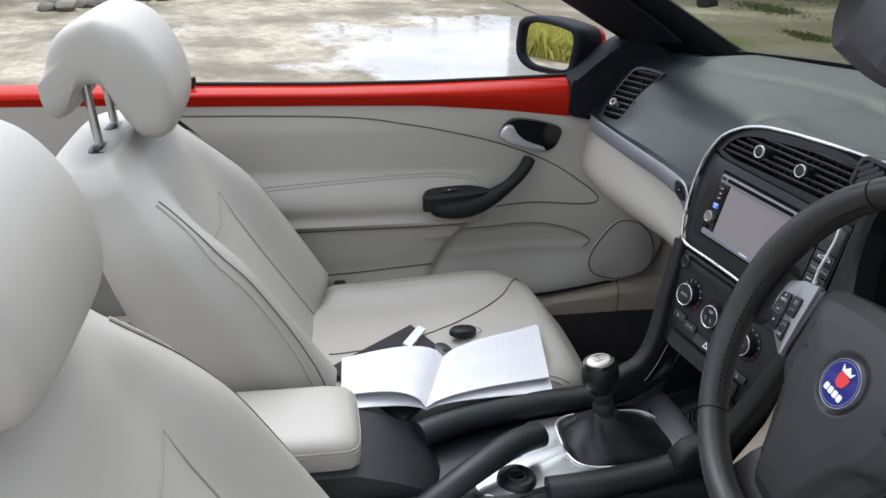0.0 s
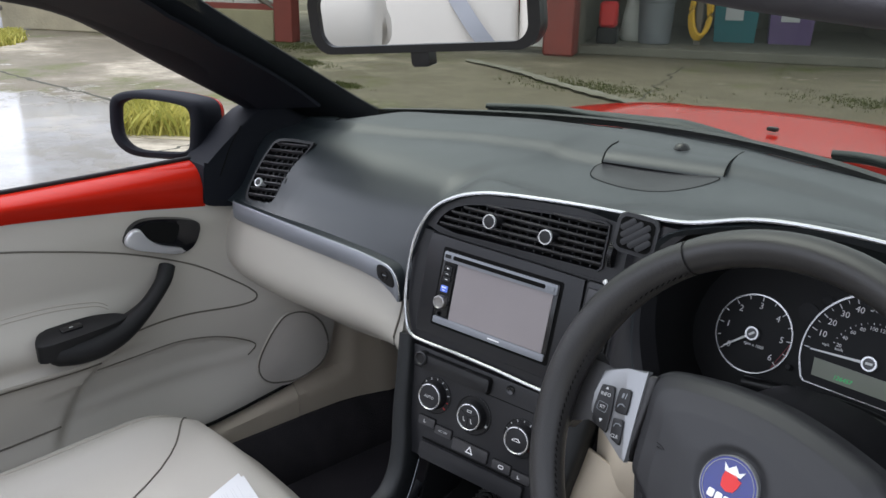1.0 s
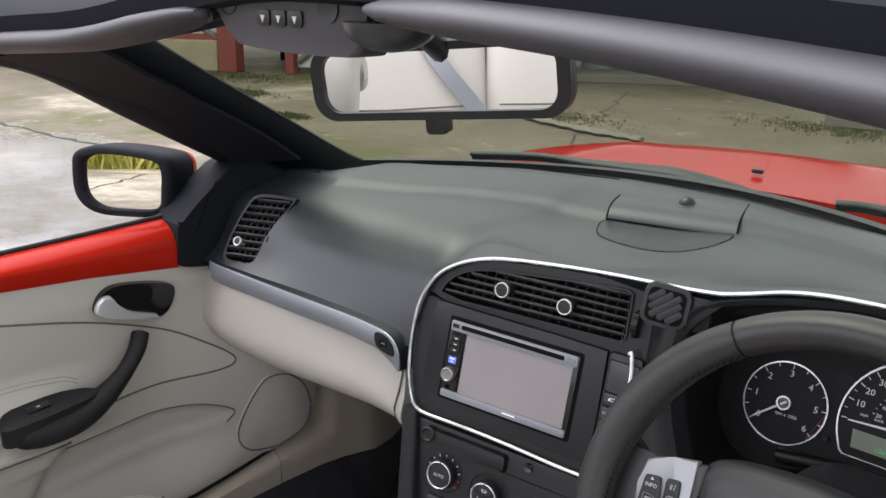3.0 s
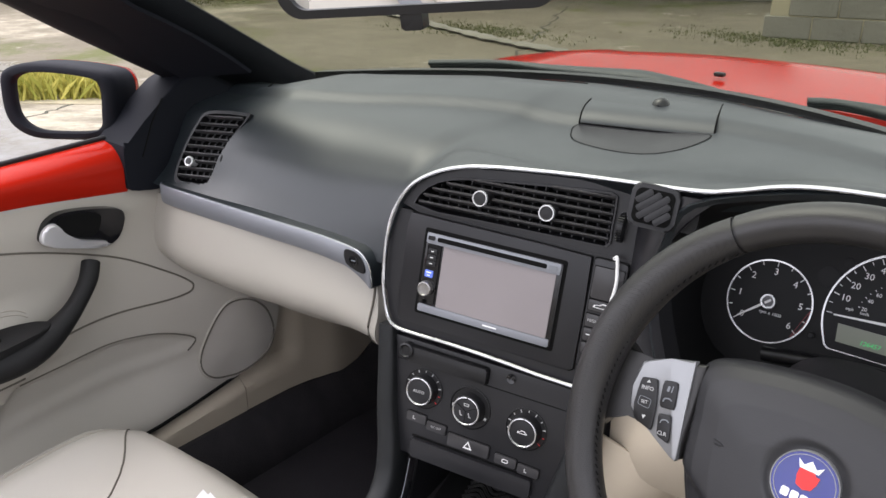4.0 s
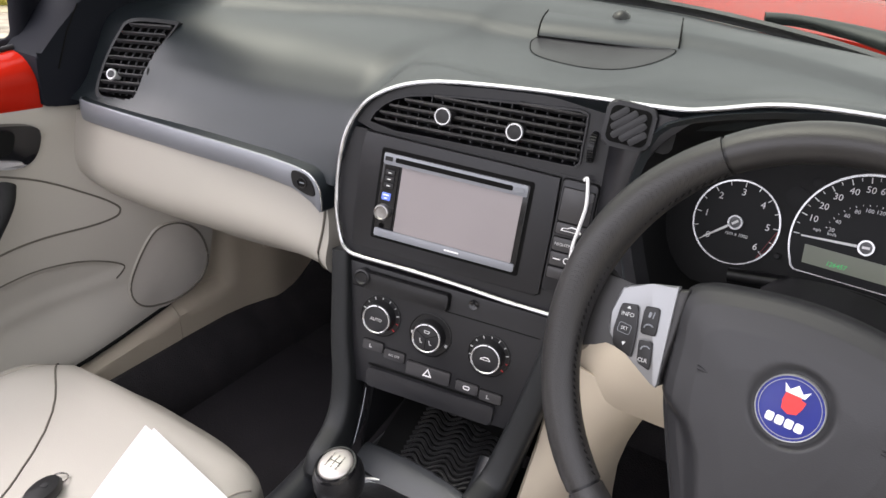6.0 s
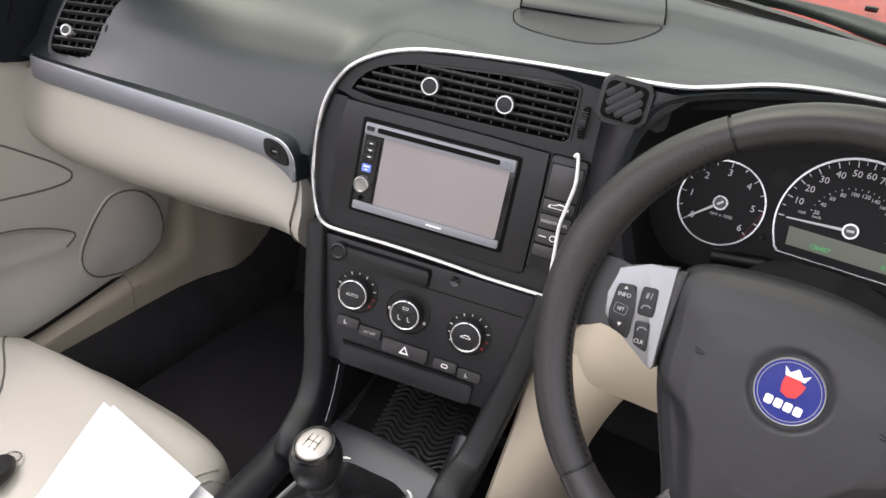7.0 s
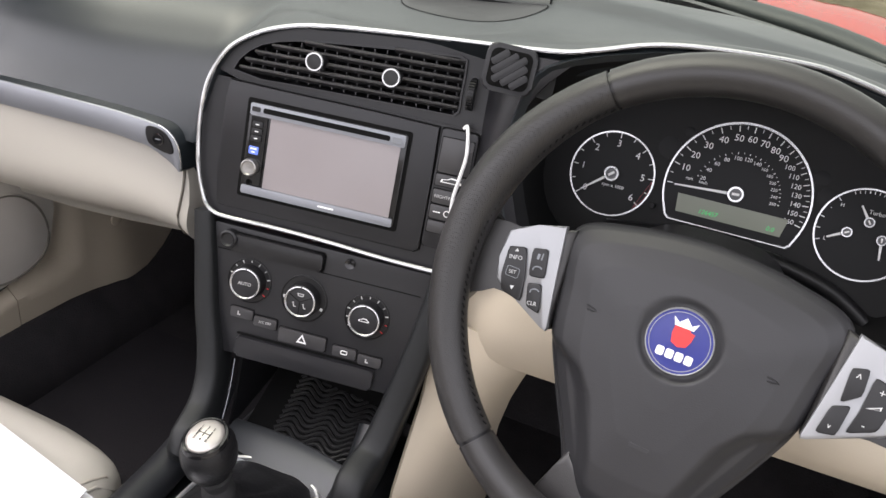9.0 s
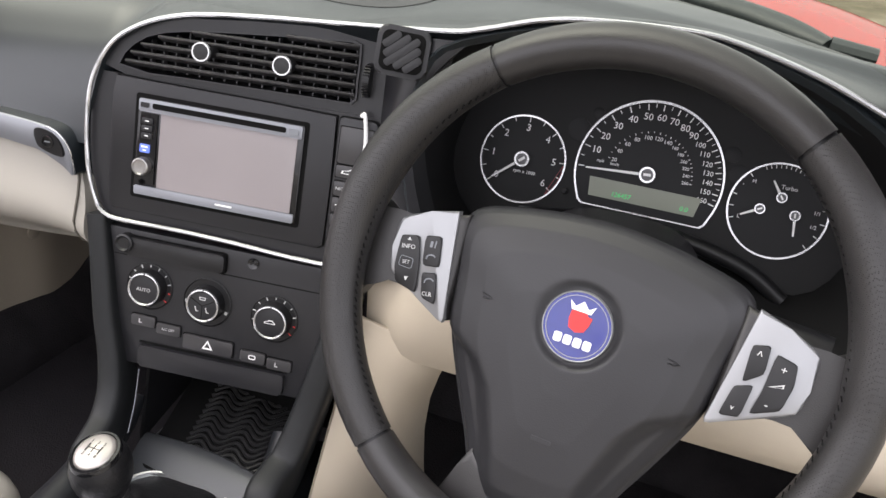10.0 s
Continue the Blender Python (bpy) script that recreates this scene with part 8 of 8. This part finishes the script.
def make_bins():
    def bin_(name, s, w, r, h, m, label, cat):
        t = thing(name, FACADE @ Vector((s, 0.12, w)), label, cat)
        B = FACADE @ pose(s, 0.12, w, -90)
        part("body", lathe([(r * 0.86, 0), (r * 0.9, 0.01), (r, h * 0.95), (r * 1.05, h * 0.96), (r * 1.05, h), (r * 0.97, h)], 24), m, t, m=B)
        part("lid", lathe([(r * 1.08, h), (r * 1.08, h + 0.03), (r * 0.7, h + 0.06), (0.01, h + 0.07)], 24), m, t, m=B)
        return t, B

    bin_("dustbin", 7.0, -1.3, 0.26, 0.62, GREYBIN, "grey round dustbin in the shed bay", "dustbin")
    for s, m, lab in ((8.15, TEAL, "teal plastic crate box standing in the shed bay"), (8.95, PURPLE, "purple plastic crate box standing in the shed bay")):
        t = thing("storage_box", FACADE @ Vector((s, 0.12, -2.2)), lab, "storage box", "storage boxes")
        part("box_body", loft([[(s + sx * 0.33 * k, z, -2.2 + sz * 0.26 * k) for sx, sz in ((-1, -1), (1, -1), (1, 1), (-1, 1))] for z, k in ((0.12, 0.9), (0.85, 1.0))]), m, t, m=FACADE)
        part("box_lid", wallbox(s - 0.36, s + 0.36, 0.85, 0.92, -2.49, -1.91, 0.02), m, t, m=FACADE)
        part("paper_label", wallbox(s - 0.16, s + 0.10, 0.45, 0.70, -1.95, -1.925, 0), PAPER, t, m=FACADE)
    c = thing("red_can", FACADE @ Vector((6.35, 0.12, -0.9)), "red fuel can on the bay floor", "can")
    part("can_body", wallbox(6.22, 6.48, 0.35, 0.72, -1.05, -0.8, 0.04), REDMARK, c, m=FACADE)
    part("stand", wallbox(6.2, 6.5, 0.12, 0.35, -1.08, -0.78, 0.02), BLACK, c, m=FACADE)
    h = thing("hose", FACADE @ Vector((7.65, 0.5, -1.2)), "yellow coiled hose hanging in the bay", "hose")
    for k in range(3):
        part("coil", tube([FACADE @ Vector((7.62 + 0.02 * k + 0.13 * math.cos(a), 0.55 + 0.03 * k + 0.34 * math.sin(a), -1.2 + 0.03 * k)) for a in [2 * math.pi * j / 28 for j in range(28)]], 0.028, 8, closed=True), YELLOW, h)
    part("hook_post", wallbox(7.57, 7.67, 0.12, 1.2, -1.32, -1.24), FENCEWOOD, h, m=FACADE)
    s = thing("white_sack", FACADE @ Vector((6.65, 0.12, -1.5)), "pale plastic sack leaning by the dustbin", "sack")
    part("sack_body", loft([[(6.66 + r * sgn(math.cos(q), 0.8) + 0.02 * math.sin(3 * q + z * 9), z, -1.5 + r * 0.7 * math.sin(q)) for q in [2 * math.pi * j / 20 for j in range(20)]] for z, r in ((0.12, 0.14), (0.2, 0.19), (0.5, 0.17), (0.75, 0.10), (0.82, 0.12))]), WHITEWASH, s, m=FACADE)


make_bins()


def make_walls():
    t = thing("block_wall", (-0.5, 8.3, 0), "low grey concrete block wall ahead of the car", "wall")
    W = frame_m((-2.55, 7.95, 0), (0.97, 0.24, 0), (0, 0, 1))
    rng = random.Random(3)
    for r in range(5):
        for c in range(12):
            off = 0.22 if r % 2 else 0.0
            part("block", box((0.22 + 0.45 * c + off, 0.11 + 0.222 * r, rng.uniform(-0.006, 0.006)), (0.438, 0.21, 0.2), 0.008, 1), CONCRETE_WALL, t, m=W)
    part("mortar_core", box((2.9, 0.55, 0), (5.7, 1.1, 0.17), 0.0), RENDERWALL, t, m=W)
    k = thing("kerb", (-5.0, 6.2, 0), "broken concrete kerb edge with weeds", "kerb", "", "structure")
    pts = smooth_line([(-7.4, 6.9, 0.02), (-6.3, 6.6, 0.03), (-5.2, 6.15, 0.03), (-4.1, 5.8, 0.03), (-3.3, 5.75, 0.02)], 8)
    part("kerb_stone", tube(pts, [0.055 + 0.02 * math.sin(3.1 * i) + 0.012 * math.sin(7.3 * i) for i in range(len(pts))], 8, flat=0.45), CONCRETE_WALL, k)
    f = thing("fence", (-13.5, 0.5, 0), "weathered post and rail wooden fence beyond the grass", "fence")
    a, b = Vector((-12.9, -2.6, 0)), Vector((-16.2, 4.6, 0))
    for i in range(9):
        p = a.lerp(b, i / 8)
        part("post", box((p.x, p.y, 0.6), (0.10, 0.10, 1.2), 0.01, 1), FENCEWOOD, f)
    for z in (0.35, 0.72, 1.08):
        part("rail", tube([a + Vector((0.07, 0, z)), b + Vector((0.07, 0, z))], 0.05, 6), FENCEWOOD, f)
    g = sheet(lambda p, q: Vector((-12.2, -2.9, 0.012)).lerp(Vector((-15.6, 4.9, 0.012)), p) + Vector((-9 * q, -2.6 * q, 0)), 4, 2, (0, 0, -0.01))
    solo("gravel_yard", g, GRAVEL, "grey gravel beyond the grass verge", "gravel", "stuff")


make_walls()


def blades(name, label, spots, rng, tall, wide, material=GRASS):
    """Tufts of bent blades as one object; spots: (x, y, z)."""
    verts, faces = [], []
    for x, y, z in spots:
        for _ in range(4):
            a, h, w = rng.uniform(0, 6.28), tall * rng.uniform(0.5, 1.2), wide * rng.uniform(0.6, 1.3)
            dx, dy = rng.gauss(0, 0.35) * h, rng.gauss(0, 0.35) * h
            ox, oy = rng.uniform(-0.05, 0.05), rng.uniform(-0.05, 0.05)
            k = len(verts)
            verts += [(x + ox - w * math.cos(a), y + oy - w * math.sin(a), z), (x + ox + w * math.cos(a), y + oy + w * math.sin(a), z),
                      (x + ox + dx * 0.4 + w * 0.6 * math.cos(a), y + oy + dy * 0.4 + w * 0.6 * math.sin(a), z + h * 0.6), (x + ox + dx, y + oy + dy, z + h)]
            faces += [(k, k + 1, k + 2), (k, k + 2, k + 3)]
    me = bpy.data.meshes.new(name)
    me.from_pydata(verts, [], faces)
    me.materials.append(material)
    return tagged(new(name, me), label, "grass", "", "stuff")


def make_green():
    rng = random.Random(5)
    spots = []
    for _ in range(9000):
        p, q = rng.random(), rng.random()
        a = Vector((-9.3, -0.6, 0)).lerp(Vector((-12.9, 2.9, 0)), p)
        b = Vector((-12.3, -1.2, 0)).lerp(Vector((-14.6, 3.4, 0)), p)
        v = a.lerp(b, q) + Vector((rng.gauss(0, 0.06), rng.gauss(0, 0.06), 0))
        spots.append((v.x, v.y, 0))
    blades("grass_verge", "bright yellow-green grass verge along the yard", spots, rng, 0.10, 0.02)
    spots = []
    for _ in range(24000):
        x, d = rng.uniform(-13, 6), rng.random()
        spots.append((x, -11.2 - 3.5 * d + 0.25 * math.sin(x), 0.55 * d))
    blades("grass_bank", "tall yellow-green grass bank behind the car", spots, rng, 0.40, 0.014)
    solo("bank_earth", sheet(lambda a, b: (lerp(-14, 7, a), lerp(-11.0, -15.5, b), 0.01 + 0.62 * step(0, 0.8, b)), 20, 6, (0, 0, -0.02)), RENDERWALL, "earth bank under the grass", "bank", "structure")
    spots = []
    for cx, cy, r, n in ((-8.6, 5.0, 0.30, 500), (-11.0, 5.6, 0.6, 700), (-10.2, 6.1, 0.5, 500), (-5.0, 6.4, 0.5, 500), (-6.6, 4.3, 0.14, 400), (-2.3, 7.75, 0.5, 600), (-0.8, 8.0, 0.4, 400)):
        for _ in range(n):
            spots.append((cx + rng.gauss(0, r), cy + rng.gauss(0, r * 0.45), 0))
    blades("weeds", "low weeds growing from joints in the yard", spots, rng, 0.024, 0.005, WEED)
    # shrub beyond the rear of the car
    t = thing("shrub", (-9.2, -5.2, 0), "dark evergreen shrub at the yard's edge", "shrub")
    for k in range(5):
        a = 1.3 * k
        part("stem", tube([(-9.2, -5.2, 0), (-9.2 + 0.4 * math.cos(a), -5.2 + 0.6 * math.sin(a), 0.6), (-9.2 + 0.8 * math.cos(a), -5.2 + 1.2 * math.sin(a), 1.3)], [0.06, 0.04, 0.015], 7), FENCEWOOD, t)
    verts, faces = [], []
    for _ in range(5200):
        c = Vector((rng.gauss(0, 0.55), rng.gauss(0, 0.95), abs(rng.gauss(0.55, 0.45)))) + Vector((-9.2, -5.2, 0.05))
        u = Vector((rng.gauss(0, 1), rng.gauss(0, 1), rng.gauss(0, 1))).normalized()
        v = u.orthogonal().normalized()
        s = rng.uniform(0.03, 0.07)
        k = len(verts)
        verts += [tuple(c - u * s), tuple(c + v * s * 0.4), tuple(c + u * s), tuple(c - v * s * 0.4)]
        faces.append((k, k + 1, k + 2, k + 3))
    me = bpy.data.meshes.new("leaves")
    me.from_pydata(verts, [], faces)
    me.materials.append(LEAF)
    lv = new("leaves", me)
    lv.parent = t
    lv.matrix_parent_inverse = Matrix.Translation(-t.location)
    # loose stones at the slab's edge
    r = thing("stone_row", (-9.3, -2.5, 0), "row of pale loose stones at the slab edge", "stones")
    for k in range(26):
        p = Vector((-8.4, -3.3, 0)).lerp(Vector((-9.7, -1.6, 0)), k / 25) + Vector((rng.gauss(0, 0.06), rng.gauss(0, 0.06), 0))
        q = rng.uniform(0.05, 0.11)
        bm = bmesh.new()
        bmesh.ops.create_icosphere(bm, subdivisions=2, radius=q)
        for v in bm.verts:
            v.co *= 1 + 0.25 * noise.noise(v.co * 14 + Vector((k, 0, 0)))
            v.co.z *= 0.6
        part("stone", bm, CONCRETE_WALL, r, m=Matrix.Translation(p + Vector((0, 0, q * 0.4))))


make_green()


def make_joints():
    """Joints and cracks between the yard's slabs."""
    k = thing("slab_joint", (-8, -2, 0), "dark weedy joint between concrete slabs", "joint", "", "structure")
    rng = random.Random(9)
    for a, b, r in (((-9.6, -2.4), (-5.2, -1.6), 0.012), ((-11.5, 1.6), (-6.0, 2.2), 0.022), ((-6.0, 2.2), (-1.2, 2.0), 0.012), ((-3.2, 4.2), (-5.4, 8.8), 0.012), ((-2.4, -12), (-3.4, -3.0), 0.02), ((-9, -7.2), (4, -6.4), 0.014)):
        p0, p1 = Vector((*a, 0.002)), Vector((*b, 0.002))
        n = 40
        pts = [p0.lerp(p1, i / n) + Vector((rng.gauss(0, 0.025), rng.gauss(0, 0.025), 0)) for i in range(n + 1)]
        part("crack", tube(pts, [r * rng.uniform(0.5, 1.4) for _ in pts], 5, flat=0.25), DARKEARTH, k)


DARKEARTH = mat("dark_damp_earth", (0.035, 0.035, 0.02), 0.9, grain=0.6, grain_size=60, stain=0.3, stain_size=8, bump=0.01)
make_joints()
